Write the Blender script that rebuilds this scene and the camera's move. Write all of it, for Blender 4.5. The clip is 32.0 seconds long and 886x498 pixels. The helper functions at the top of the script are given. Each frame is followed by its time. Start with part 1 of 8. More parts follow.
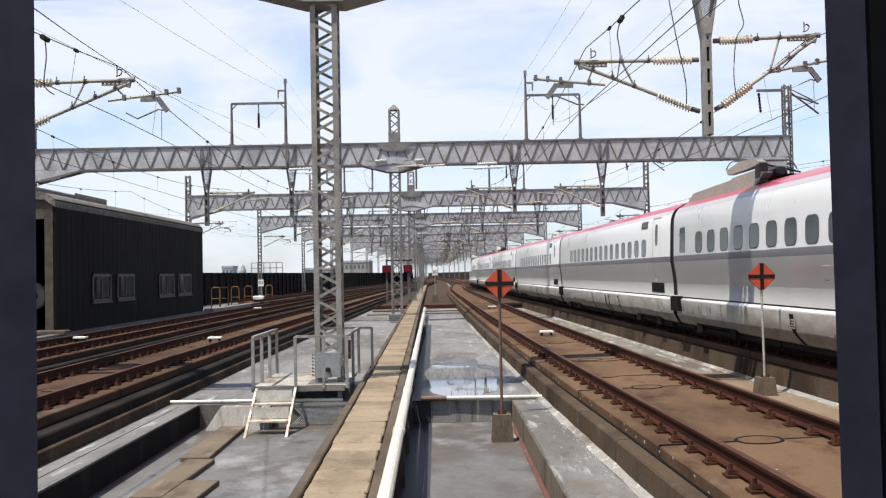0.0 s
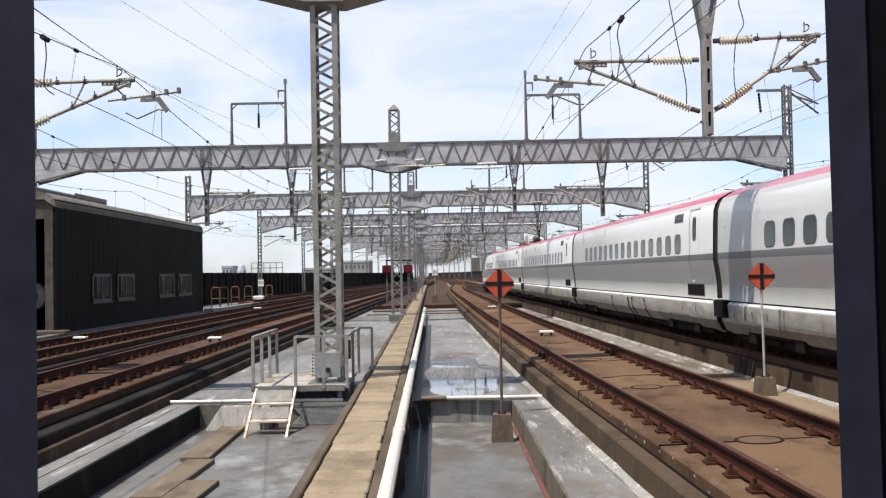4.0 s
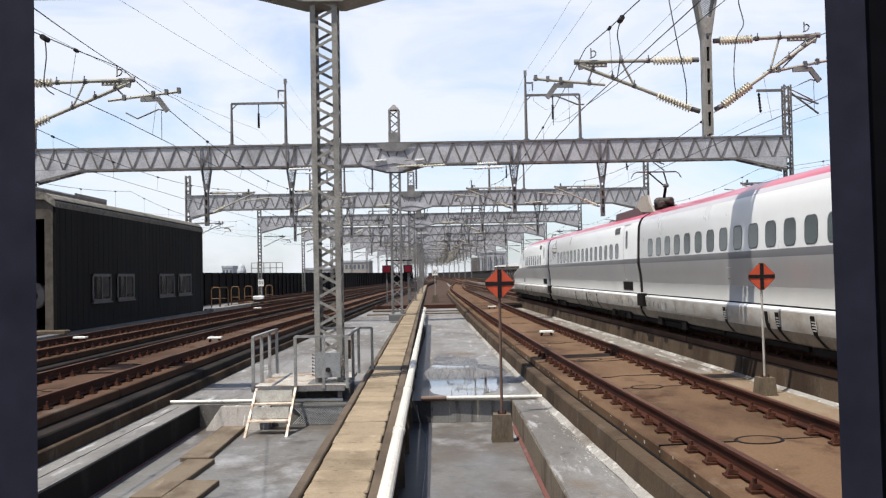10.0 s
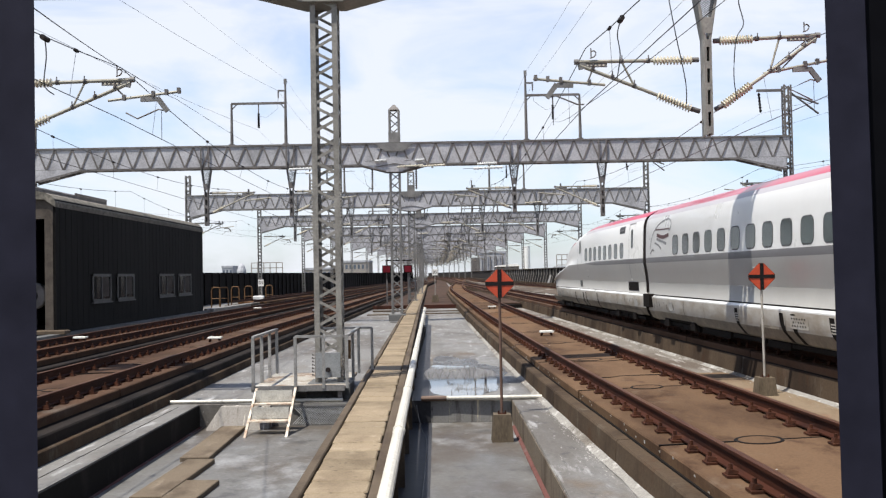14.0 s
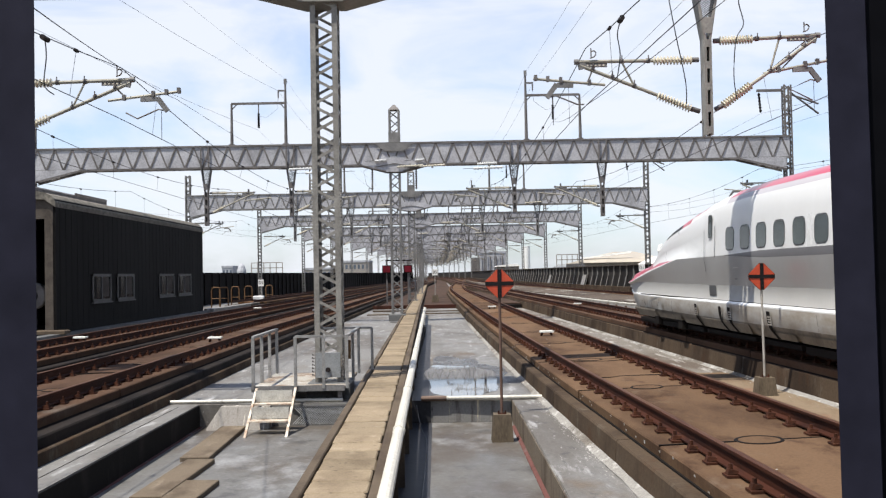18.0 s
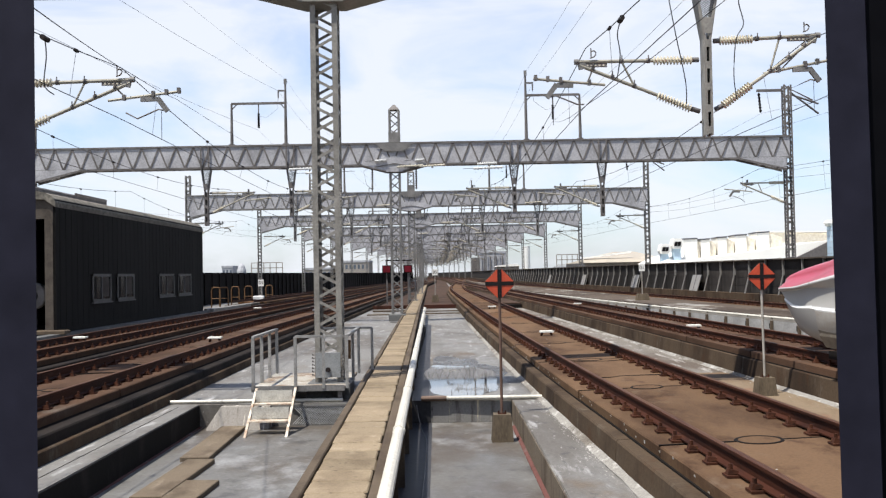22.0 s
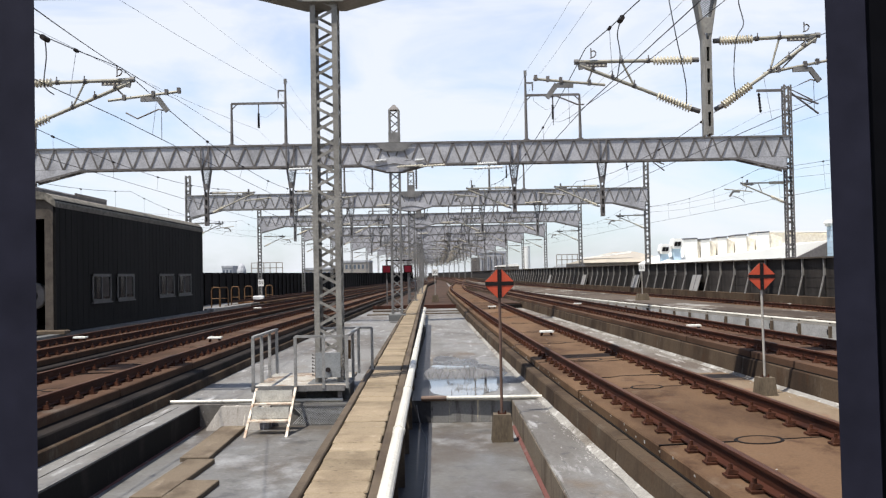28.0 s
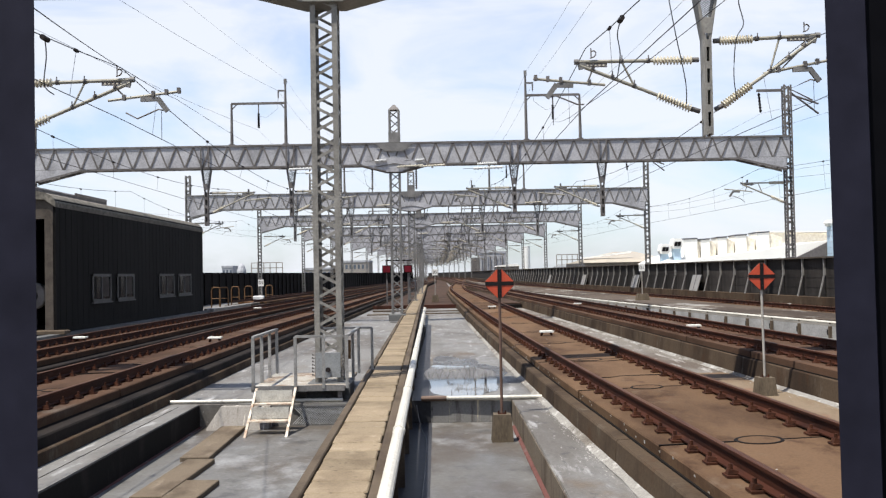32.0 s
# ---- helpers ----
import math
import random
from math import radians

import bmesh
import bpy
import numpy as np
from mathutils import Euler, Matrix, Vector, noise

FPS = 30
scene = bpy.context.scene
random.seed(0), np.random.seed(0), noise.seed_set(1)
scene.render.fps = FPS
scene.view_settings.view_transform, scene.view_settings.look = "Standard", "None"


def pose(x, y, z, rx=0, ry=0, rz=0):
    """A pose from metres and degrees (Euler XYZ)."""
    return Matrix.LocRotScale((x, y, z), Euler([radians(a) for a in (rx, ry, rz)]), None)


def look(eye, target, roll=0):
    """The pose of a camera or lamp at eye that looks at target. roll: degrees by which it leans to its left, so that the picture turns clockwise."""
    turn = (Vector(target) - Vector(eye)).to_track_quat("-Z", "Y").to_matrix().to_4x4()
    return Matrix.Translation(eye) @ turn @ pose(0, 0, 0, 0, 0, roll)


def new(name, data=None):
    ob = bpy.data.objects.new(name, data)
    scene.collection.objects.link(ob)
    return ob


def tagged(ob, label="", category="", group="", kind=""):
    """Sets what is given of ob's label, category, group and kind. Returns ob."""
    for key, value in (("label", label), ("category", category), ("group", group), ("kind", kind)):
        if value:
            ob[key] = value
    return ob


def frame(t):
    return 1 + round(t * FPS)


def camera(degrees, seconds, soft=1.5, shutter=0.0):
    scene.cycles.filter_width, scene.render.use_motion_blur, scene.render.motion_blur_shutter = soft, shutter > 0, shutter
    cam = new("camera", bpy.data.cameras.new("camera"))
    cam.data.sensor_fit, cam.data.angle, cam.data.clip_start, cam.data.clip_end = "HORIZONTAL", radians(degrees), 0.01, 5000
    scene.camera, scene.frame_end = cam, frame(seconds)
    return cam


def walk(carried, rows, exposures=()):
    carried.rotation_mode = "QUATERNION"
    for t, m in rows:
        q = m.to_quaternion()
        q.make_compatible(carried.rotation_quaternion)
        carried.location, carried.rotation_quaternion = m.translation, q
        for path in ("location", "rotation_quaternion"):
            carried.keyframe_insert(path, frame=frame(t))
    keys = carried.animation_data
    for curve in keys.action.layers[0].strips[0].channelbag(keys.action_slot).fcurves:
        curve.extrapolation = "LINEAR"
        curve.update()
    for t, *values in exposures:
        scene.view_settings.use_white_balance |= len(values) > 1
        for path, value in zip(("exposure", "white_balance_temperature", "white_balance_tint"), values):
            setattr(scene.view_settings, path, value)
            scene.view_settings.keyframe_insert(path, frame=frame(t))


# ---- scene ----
cam = camera(48.67, 32.0, soft=1.28)
EYE = (0.0, 0.0, 1.692)
VIEW = look(EYE, (0.0025, 1.0, 1.692 + 0.025), roll=-1.08)
walk(cam, [(0.0, VIEW), (32.0, VIEW)], exposures=[(0.0, 0.79), (32.0, 0.79)])

# ---- world and sun ----
SUN_DOWN = Vector((0.33, 0.27, -1.0)).normalized()
world = bpy.data.worlds.new("sky")
scene.world = world
world.use_nodes = True
wn, wl = world.node_tree.nodes, world.node_tree.links
wn.clear()
w_out = wn.new("ShaderNodeOutputWorld")
w_bg = wn.new("ShaderNodeBackground")
w_sky = wn.new("ShaderNodeTexSky")
w_sky.sky_type = "NISHITA"
w_sky.sun_disc = False
w_sky.sun_elevation = math.asin(-SUN_DOWN.z)
w_sky.sun_rotation = math.atan2(-SUN_DOWN.x, -SUN_DOWN.y)
w_sky.air_density, w_sky.dust_density, w_sky.ozone_density = 1.0, 1.2, 1.5
w_co = wn.new("ShaderNodeTexCoord")
w_map = wn.new("ShaderNodeMapping")
w_map.inputs["Scale"].default_value = (1.6, 1.0, 5.0)
w_noise = wn.new("ShaderNodeTexNoise")
w_noise.inputs["Scale"].default_value = 2.2
w_noise.inputs["Detail"].default_value = 7.0
w_noise.inputs["Roughness"].default_value = 0.55
w_noise.inputs["Distortion"].default_value = 0.6
w_ramp = wn.new("ShaderNodeValToRGB")
w_ramp.color_ramp.elements[0].position, w_ramp.color_ramp.elements[0].color = 0.34, (0.0, 0.0, 0.0, 1)
w_ramp.color_ramp.elements[1].position, w_ramp.color_ramp.elements[1].color = 0.56, (1.0, 1.0, 1.0, 1)
w_mix = wn.new("ShaderNodeMix")
w_mix.data_type = "RGBA"
w_mix.inputs["B"].default_value = (9.8, 10.15, 10.9, 1)
w_amount = wn.new("ShaderNodeMath")
w_amount.operation = "MULTIPLY_ADD"
w_amount.inputs[1].default_value, w_amount.inputs[2].default_value = 0.60, 0.29
wl.new(w_co.outputs["Generated"], w_map.inputs["Vector"])
wl.new(w_map.outputs["Vector"], w_noise.inputs["Vector"])
wl.new(w_noise.outputs["Fac"], w_ramp.inputs["Fac"])
wl.new(w_ramp.outputs["Color"], w_amount.inputs[0])
# the cloud sheet thins out towards the clear zenith
w_sep = wn.new("ShaderNodeSeparateXYZ")
wl.new(w_co.outputs["Generated"], w_sep.inputs["Vector"])
w_clear = wn.new("ShaderNodeMapRange")
w_clear.interpolation_type = "SMOOTHSTEP"
w_clear.inputs["From Min"].default_value, w_clear.inputs["From Max"].default_value = 0.36, 0.75
w_clear.inputs["To Min"].default_value, w_clear.inputs["To Max"].default_value = 1.0, 0.08
wl.new(w_sep.outputs["Z"], w_clear.inputs["Value"])
w_cover = wn.new("ShaderNodeMath")
w_cover.operation = "MULTIPLY"
wl.new(w_amount.outputs[0], w_cover.inputs[0])
wl.new(w_clear.outputs["Result"], w_cover.inputs[1])
wl.new(w_cover.outputs[0], w_mix.inputs["Factor"])
w_blue = wn.new("ShaderNodeMix")
w_blue.data_type, w_blue.blend_type = "RGBA", "MULTIPLY"
w_blue.inputs["Factor"].default_value = 1.0
w_blue.inputs["B"].default_value = (1.72, 1.9, 2.2, 1)
wl.new(w_sky.outputs["Color"], w_blue.inputs["A"])
wl.new(w_blue.outputs["Result"], w_mix.inputs["A"])
wl.new(w_mix.outputs["Result"], w_bg.inputs["Color"])
w_bg.inputs["Strength"].default_value = 0.055
wl.new(w_bg.outputs["Background"], w_out.inputs["Surface"])

sun_data = bpy.data.lights.new("sun", "SUN")
sun_data.energy, sun_data.angle, sun_data.color = 4.9, radians(0.55), (1.0, 0.95, 0.87)
sun = new("sun", sun_data)
sun.matrix_world = look((0, 0, 60), Vector((0, 0, 60)) + SUN_DOWN)

# ---- materials ----
MATS = {}


def mat(name, colour, rough=0.7, metal=0.0, dark=0.6, scale=3.0, fine=40.0, bump=0.15, stretch=(1, 1, 1),
        second=None, amount=0.5, vary=0.0, coat=0.0, speck=0.45, spec=0.5):
    """A surface with stains at one scale, grain at another, and fine relief."""
    if name in MATS:
        return MATS[name]
    m = bpy.data.materials.new(name)
    m.use_nodes = True
    n, l = m.node_tree.nodes, m.node_tree.links
    b = n["Principled BSDF"]
    co = n.new("ShaderNodeTexCoord")
    mp = n.new("ShaderNodeMapping")
    mp.inputs["Scale"].default_value = stretch
    l.new(co.outputs["Object"], mp.inputs["Vector"])
    big = n.new("ShaderNodeTexNoise")
    big.inputs["Scale"].default_value, big.inputs["Detail"].default_value, big.inputs["Roughness"].default_value = scale, 6.0, 0.62
    l.new(mp.outputs["Vector"], big.inputs["Vector"])
    small = n.new("ShaderNodeTexNoise")
    small.inputs["Scale"].default_value, small.inputs["Detail"].default_value = fine, 4.0
    l.new(mp.outputs["Vector"], small.inputs["Vector"])
    ramp = n.new("ShaderNodeValToRGB")
    second = second or tuple(c * dark for c in colour)
    ramp.color_ramp.elements[0].position, ramp.color_ramp.elements[0].color = 0.5 - 0.22 * (1.2 - amount), (*second, 1)
    ramp.color_ramp.elements[1].position, ramp.color_ramp.elements[1].color = 0.5 + 0.18, (*colour, 1)
    l.new(big.outputs["Fac"], ramp.inputs["Fac"])
    grain = n.new("ShaderNodeMix")
    grain.data_type, grain.blend_type = "RGBA", "OVERLAY"
    grain.inputs["Factor"].default_value = speck
    l.new(ramp.outputs["Color"], grain.inputs["A"])
    l.new(small.outputs["Fac"], grain.inputs["B"])
    last = grain.outputs["Result"]
    if vary:
        info = n.new("ShaderNodeObjectInfo")
        hsv = n.new("ShaderNodeHueSaturation")
        mr = n.new("ShaderNodeMapRange")
        mr.inputs["To Min"].default_value, mr.inputs["To Max"].default_value = 1 - vary, 1 + vary
        l.new(info.outputs["Random"], mr.inputs["Value"])
        l.new(mr.outputs["Result"], hsv.inputs["Value"])
        l.new(last, hsv.inputs["Color"])
        last = hsv.outputs["Color"]
    l.new(last, b.inputs["Base Color"])
    b.inputs["Metallic"].default_value = metal
    b.inputs["Specular IOR Level"].default_value = spec
    rr = n.new("ShaderNodeMapRange")
    rr.inputs["To Min"].default_value, rr.inputs["To Max"].default_value = max(0.03, rough - 0.12), min(1.0, rough + 0.12)
    l.new(big.outputs["Fac"], rr.inputs["Value"])
    l.new(rr.outputs["Result"], b.inputs["Roughness"])
    if coat:
        b.inputs["Coat Weight"].default_value, b.inputs["Coat Roughness"].default_value = coat, 0.06
    if bump:
        bp = n.new("ShaderNodeBump")
        bp.inputs["Strength"].default_value, bp.inputs["Distance"].default_value = bump, 0.01
        l.new(small.outputs["Fac"], bp.inputs["Height"])
        l.new(bp.outputs["Normal"], b.inputs["Normal"])
    MATS[name] = m
    return m


def layered(name, base, layers, rough=0.85, spec=0.15, fine=30.0, speck=0.4, bump=0.25, vary=0.0, wet=None, metal=0.0):
    """A weathered surface in world space. Each layer: colour, scale, stretch, from, to, strength; wet: (scale, stretch, from, to, roughness)."""
    m = bpy.data.materials.new(name)
    m.use_nodes = True
    n, l = m.node_tree.nodes, m.node_tree.links
    b = n["Principled BSDF"]
    geo = n.new("ShaderNodeNewGeometry")
    rgb = n.new("ShaderNodeRGB")
    rgb.outputs[0].default_value = (*base, 1)
    last = rgb.outputs[0]

    def noise(scale, stretch, detail=7.0, rgh=0.62, shift=0.0):
        mp = n.new("ShaderNodeMapping")
        mp.inputs["Scale"].default_value = stretch
        mp.inputs["Location"].default_value = (shift, shift * 0.7, shift * 1.3)
        l.new(geo.outputs["Position"], mp.inputs["Vector"])
        t = n.new("ShaderNodeTexNoise")
        t.inputs["Scale"].default_value, t.inputs["Detail"].default_value, t.inputs["Roughness"].default_value = scale, detail, rgh
        l.new(mp.outputs["Vector"], t.inputs["Vector"])
        return t.outputs["Fac"]

    for i, (colour, scale, stretch, lo, hi, strength) in enumerate(layers):
        mr = n.new("ShaderNodeMapRange")
        mr.interpolation_type = "SMOOTHSTEP"
        mr.inputs["From Min"].default_value, mr.inputs["From Max"].default_value = lo, hi
        mr.inputs["To Max"].default_value = strength
        l.new(noise(scale, stretch, shift=3.7 * i + 1.3), mr.inputs["Value"])
        mx = n.new("ShaderNodeMix")
        mx.data_type = "RGBA"
        mx.inputs["B"].default_value = (*colour, 1)
        l.new(mr.outputs["Result"], mx.inputs["Factor"])
        l.new(last, mx.inputs["A"])
        last = mx.outputs["Result"]
    small = noise(fine, (1, 1, 1), 4.0, 0.6)
    grain = n.new("ShaderNodeMix")
    grain.data_type, grain.blend_type = "RGBA", "OVERLAY"
    grain.inputs["Factor"].default_value = speck
    l.new(last, grain.inputs["A"])
    l.new(small, grain.inputs["B"])
    last = grain.outputs["Result"]
    if vary:
        info = n.new("ShaderNodeObjectInfo")
        hsv = n.new("ShaderNodeHueSaturation")
        mr = n.new("ShaderNodeMapRange")
        mr.inputs["To Min"].default_value, mr.inputs["To Max"].default_value = 1 - vary, 1 + vary
        l.new(info.outputs["Random"], mr.inputs["Value"])
        l.new(mr.outputs["Result"], hsv.inputs["Value"])
        l.new(last, hsv.inputs["Color"])
        last = hsv.outputs["Color"]
    l.new(last, b.inputs["Base Color"])
    b.inputs["Specular IOR Level"].default_value = spec
    b.inputs["Metallic"].default_value = metal
    b.inputs["Roughness"].default_value = rough
    if wet:
        mr = n.new("ShaderNodeMapRange")
        mr.interpolation_type = "SMOOTHSTEP"
        mr.inputs["From Min"].default_value, mr.inputs["From Max"].default_value = wet[2], wet[3]
        mr.inputs["To Min"].default_value, mr.inputs["To Max"].default_value = rough, wet[4]
        l.new(noise(wet[0], wet[1], shift=9.1), mr.inputs["Value"])
        l.new(mr.outputs["Result"], b.inputs["Roughness"])
    if bump:
        bp = n.new("ShaderNodeBump")
        bp.inputs["Strength"].default_value, bp.inputs["Distance"].default_value = bump, 0.008
        l.new(small, bp.inputs["Height"])
        l.new(bp.outputs["Normal"], b.inputs["Normal"])
    MATS[name] = m
    return m



def layered_train(name, base):
    """Dusty paint with brown run-down grime, in the car's own space."""
    return mat(name, base, 0.5, dark=0.72, scale=1.4, fine=9, bump=0.0, stretch=(1, 0.8, 2.2), second=(base[0] * 0.66, base[1] * 0.6, base[2] * 0.52), amount=0.55, speck=0.12, spec=0.35)


CONCRETE = mat("grey_concrete", (0.1192, 0.1192, 0.1166), 0.75, dark=0.62, scale=0.9, fine=25, spec=0.2)
LEDGE = layered("light_concrete", (0.142, 0.137, 0.127), [((0.070, 0.060, 0.050), 0.5, (1, 0.35, 1), 0.43, 0.66, 0.85), ((0.10, 0.075, 0.052), 0.8, (1, 0.6, 1), 0.54, 0.68, 0.7), ((0.30, 0.295, 0.285), 1.8, (2.2, 0.35, 1), 0.56, 0.70, 0.8), ((0.04, 0.04, 0.04), 6.0, (1, 0.5, 1), 0.58, 0.72, 0.7), ((0.42, 0.41, 0.39), 7.0, (1.6, 0.5, 1), 0.62, 0.72, 0.6)], rough=0.7, spec=0.25, fine=22, wet=(0.6, (1, 0.5, 1), 0.5, 0.7, 0.4))
WET = layered("wet_concrete", (0.098, 0.094, 0.086), [((0.062, 0.050, 0.038), 0.45, (1, 0.7, 1), 0.42, 0.60, 0.9), ((0.20, 0.20, 0.195), 0.8, (1.2, 0.9, 1), 0.50, 0.68, 0.8), ((0.036, 0.033, 0.031), 2.6, (0.8, 0.9, 1), 0.54, 0.70, 0.7), ((0.30, 0.295, 0.28), 3.6, (0.8, 0.9, 1), 0.60, 0.76, 0.5), ((0.05, 0.04, 0.03), 11.0, (1, 0.7, 1), 0.58, 0.72, 0.5)], rough=0.65, spec=0.35, fine=16, wet=(0.5, (1, 0.6, 1), 0.46, 0.66, 0.32))
BED = layered("stained_bed_concrete", (0.060, 0.043, 0.029), [((0.022, 0.015, 0.011), 0.7, (1, 1, 0.6), 0.42, 0.64, 0.8), ((0.020, 0.014, 0.011), 2.0, (1, 1, 0.3), 0.50, 0.72, 0.35), ((0.105, 0.09, 0.072), 1.8, (1, 1, 0.6), 0.56, 0.72, 0.6), ((0.05, 0.024, 0.012), 1.1, (1, 1, 0.6), 0.55, 0.7, 0.6)], fine=22, spec=0.05, bump=0.3)
SLAB = layered("rust_stained_slab", (0.098, 0.060, 0.035), [((0.040, 0.023, 0.0145), 0.45, (1.6, 0.5, 1), 0.43, 0.66, 0.8), ((0.105, 0.048, 0.020), 0.33, (1, 0.5, 1), 0.54, 0.66, 0.7), ((0.028, 0.014, 0.009), 2.2, (1.0, 0.6, 0.3), 0.52, 0.72, 0.7), ((0.12, 0.09, 0.065), 3.5, (1, 0.4, 1), 0.58, 0.75, 0.5)], fine=34, spec=0.05, vary=0.14)
DECK = layered("brown_deck", (0.052, 0.032, 0.022), [((0.022, 0.014, 0.010), 0.5, (1, 0.5, 1), 0.45, 0.65, 0.8), ((0.09, 0.07, 0.055), 1.2, (1, 0.3, 1), 0.58, 0.74, 0.5)], fine=15, spec=0.08)
RAIL = layered("rusty_rail", (0.036, 0.0115, 0.006), [((0.012, 0.005, 0.004), 3.0, (1, 0.3, 1), 0.45, 0.65, 0.7), ((0.062, 0.022, 0.010), 6.0, (1, 0.3, 1), 0.55, 0.7, 0.6)], rough=0.7, fine=60, spec=0.1, bump=0.15)
RAILTOP = layered("worn_rail_head", (0.066, 0.033, 0.020), [((0.038, 0.016, 0.011), 4.0, (1, 0.2, 1), 0.45, 0.65, 0.7)], rough=0.6, fine=50, spec=0.08, bump=0.08)
CLIP = layered("rusty_fastener", (0.048, 0.018, 0.010), [((0.015, 0.007, 0.005), 9.0, (1, 1, 1), 0.45, 0.65, 0.8), ((0.10, 0.045, 0.02), 14.0, (1, 1, 1), 0.56, 0.7, 0.6)], fine=70, spec=0.1, vary=0.25)
COVER = layered("tan_concrete_cover", (0.185, 0.145, 0.097), [((0.11, 0.083, 0.055), 1.6, (1, 0.7, 1), 0.46, 0.66, 0.7), ((0.25, 0.205, 0.145), 3.0, (1, 1, 1), 0.56, 0.72, 0.6), ((0.055, 0.042, 0.03), 12.0, (1, 1, 1), 0.58, 0.72, 0.6)], fine=44, spec=0.08, vary=0.16)
KERB = layered("brown_grey_kerb", (0.082, 0.063, 0.045), [((0.042, 0.031, 0.023), 1.4, (1, 0.5, 1), 0.45, 0.65, 0.8), ((0.13, 0.105, 0.08), 4.0, (1, 0.4, 1), 0.58, 0.72, 0.6)], fine=36, spec=0.08)
PVC = mat("cream_pipe_plastic", (0.47, 0.445, 0.38), 0.4, dark=0.85, scale=1.5, fine=20, bump=0.03)
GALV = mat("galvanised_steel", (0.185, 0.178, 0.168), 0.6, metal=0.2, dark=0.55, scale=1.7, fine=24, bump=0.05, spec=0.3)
GALVDARK = mat("dark_galvanised_steel", (0.155, 0.142, 0.134), 0.65, metal=0.15, dark=0.5, scale=2.0, fine=24, bump=0.05, spec=0.25)
GREENSTEEL = mat("grey_green_painted_steel", (0.225, 0.212, 0.186), 0.55, metal=0.05, dark=0.6, scale=2.2, fine=25, bump=0.05, spec=0.3)
WEB = mat("dull_zinc_plate", (0.40, 0.395, 0.405), 0.65, metal=0.1, dark=0.6, scale=0.8, fine=12, bump=0.04, spec=0.25)
PORCELAIN = mat("cream_porcelain", (0.527, 0.4845, 0.3825), 0.3, dark=0.75, scale=6, fine=30, bump=0.0)
TUBE = mat("cream_grey_tube_paint", (0.30, 0.28, 0.225), 0.5, metal=0.1, dark=0.7, scale=4, fine=30, bump=0.03, spec=0.3)
WIRE = mat("dark_copper_wire", (0.045, 0.045, 0.05), 0.6, metal=0.4, bump=0.0)
BLACKPAINT = layered("matt_black", (0.0085, 0.008, 0.0078), [((0.03, 0.026, 0.024), 1.5, (1, 1, 0.3), 0.50, 0.70, 0.7), ((0.05, 0.045, 0.04), 5.0, (1, 1, 0.15), 0.6, 0.74, 0.6)], rough=0.8, fine=20, spec=0.06)
REDPRIMER = layered("red_primer_paint", (0.095, 0.042, 0.036), [((0.05, 0.024, 0.021), 6.0, (1, 1, 1), 0.5, 0.7, 0.7), ((0.13, 0.115, 0.11), 2.5, (1, 1, 1), 0.52, 0.7, 0.7)], fine=40, spec=0.08)
SIGNRED = mat("orange_red_reflective", (0.4018, 0.0486, 0.0142), 0.55, dark=0.85, scale=6, fine=60, bump=0.02)
SIGNBLACK = mat("black_sign_paint", (0.014, 0.012, 0.012), 0.7, bump=0.0, spec=0.1)
RUSTPOST = mat("rusty_pole_paint", (0.1224, 0.0684, 0.0468), 0.7, metal=0.1, dark=0.6, scale=5, fine=40)
PALEPOST = mat("pale_pole_paint", (0.3312, 0.3096, 0.2736), 0.6, metal=0.1, dark=0.7, scale=5, fine=40)
BLOCK = mat("weathered_block", (0.1134, 0.0891, 0.0621), 0.9, dark=0.55, scale=3, fine=30, stretch=(1, 1, 0.4), spec=0.1)
WHITESTEEL = mat("cream_painted_steel", (0.52, 0.49, 0.41), 0.5, second=(0.22, 0.12, 0.06), amount=0.25, scale=7, fine=30, bump=0.03)
# Set near black: the shade on the shed's wall is in this colour.
SHED = mat("shaded_brown_sheet_metal", (0.0062, 0.0055, 0.005), 0.75, metal=0.2, dark=0.7, scale=0.8, fine=12, stretch=(1, 1, 0.2), bump=0.03, spec=0.12)
SHEDROOF = mat("weathered_shed_roof", (0.17, 0.155, 0.13), 0.85, dark=0.55, scale=2.5, fine=9, spec=0.1, speck=0.8)
SHEDTRIM = mat("grey_brown_trim", (0.085, 0.072, 0.06), 0.8, dark=0.6, scale=3, spec=0.06)
FENCEDARK = mat("dark_fence_sheet", (0.0069, 0.0056, 0.0056), 0.8, dark=0.6, scale=1.0, fine=10, stretch=(1, 1, 0.25), spec=0.06)
BARRIER = mat("grey_brown_barrier_panel", (0.030, 0.0262, 0.0235), 0.8, dark=0.3, scale=1.1, fine=8, stretch=(1, 1, 0.35), vary=0.45, spec=0.12)
STRUT = mat("pale_strut_steel", (0.25, 0.24, 0.225), 0.6, metal=0.2, dark=0.7, scale=3)
YELLOW = mat("faded_yellow_rail", (0.14, 0.078, 0.034), 0.7, dark=0.5, scale=4, spec=0.2)
PILLAR = mat("dark_slate_paint", (0.0165, 0.0163, 0.0255), 0.6, dark=0.85, scale=3, fine=30, bump=0.02, spec=0.06)
PILLARBLACK = mat("black_gasket", (0.004, 0.004, 0.0052), 0.7, bump=0.0, spec=0.03)
BODYWHITE = mat("white_train_paint", (0.56, 0.56, 0.545), 0.3, dark=0.95, scale=0.6, fine=6, bump=0.0, speck=0.03, coat=0.2)
BODYSILVER = mat("silver_train_paint", (0.46, 0.455, 0.44), 0.36, metal=0.6, dark=0.92, scale=0.7, fine=6, bump=0.0, speck=0.03, coat=0.0)
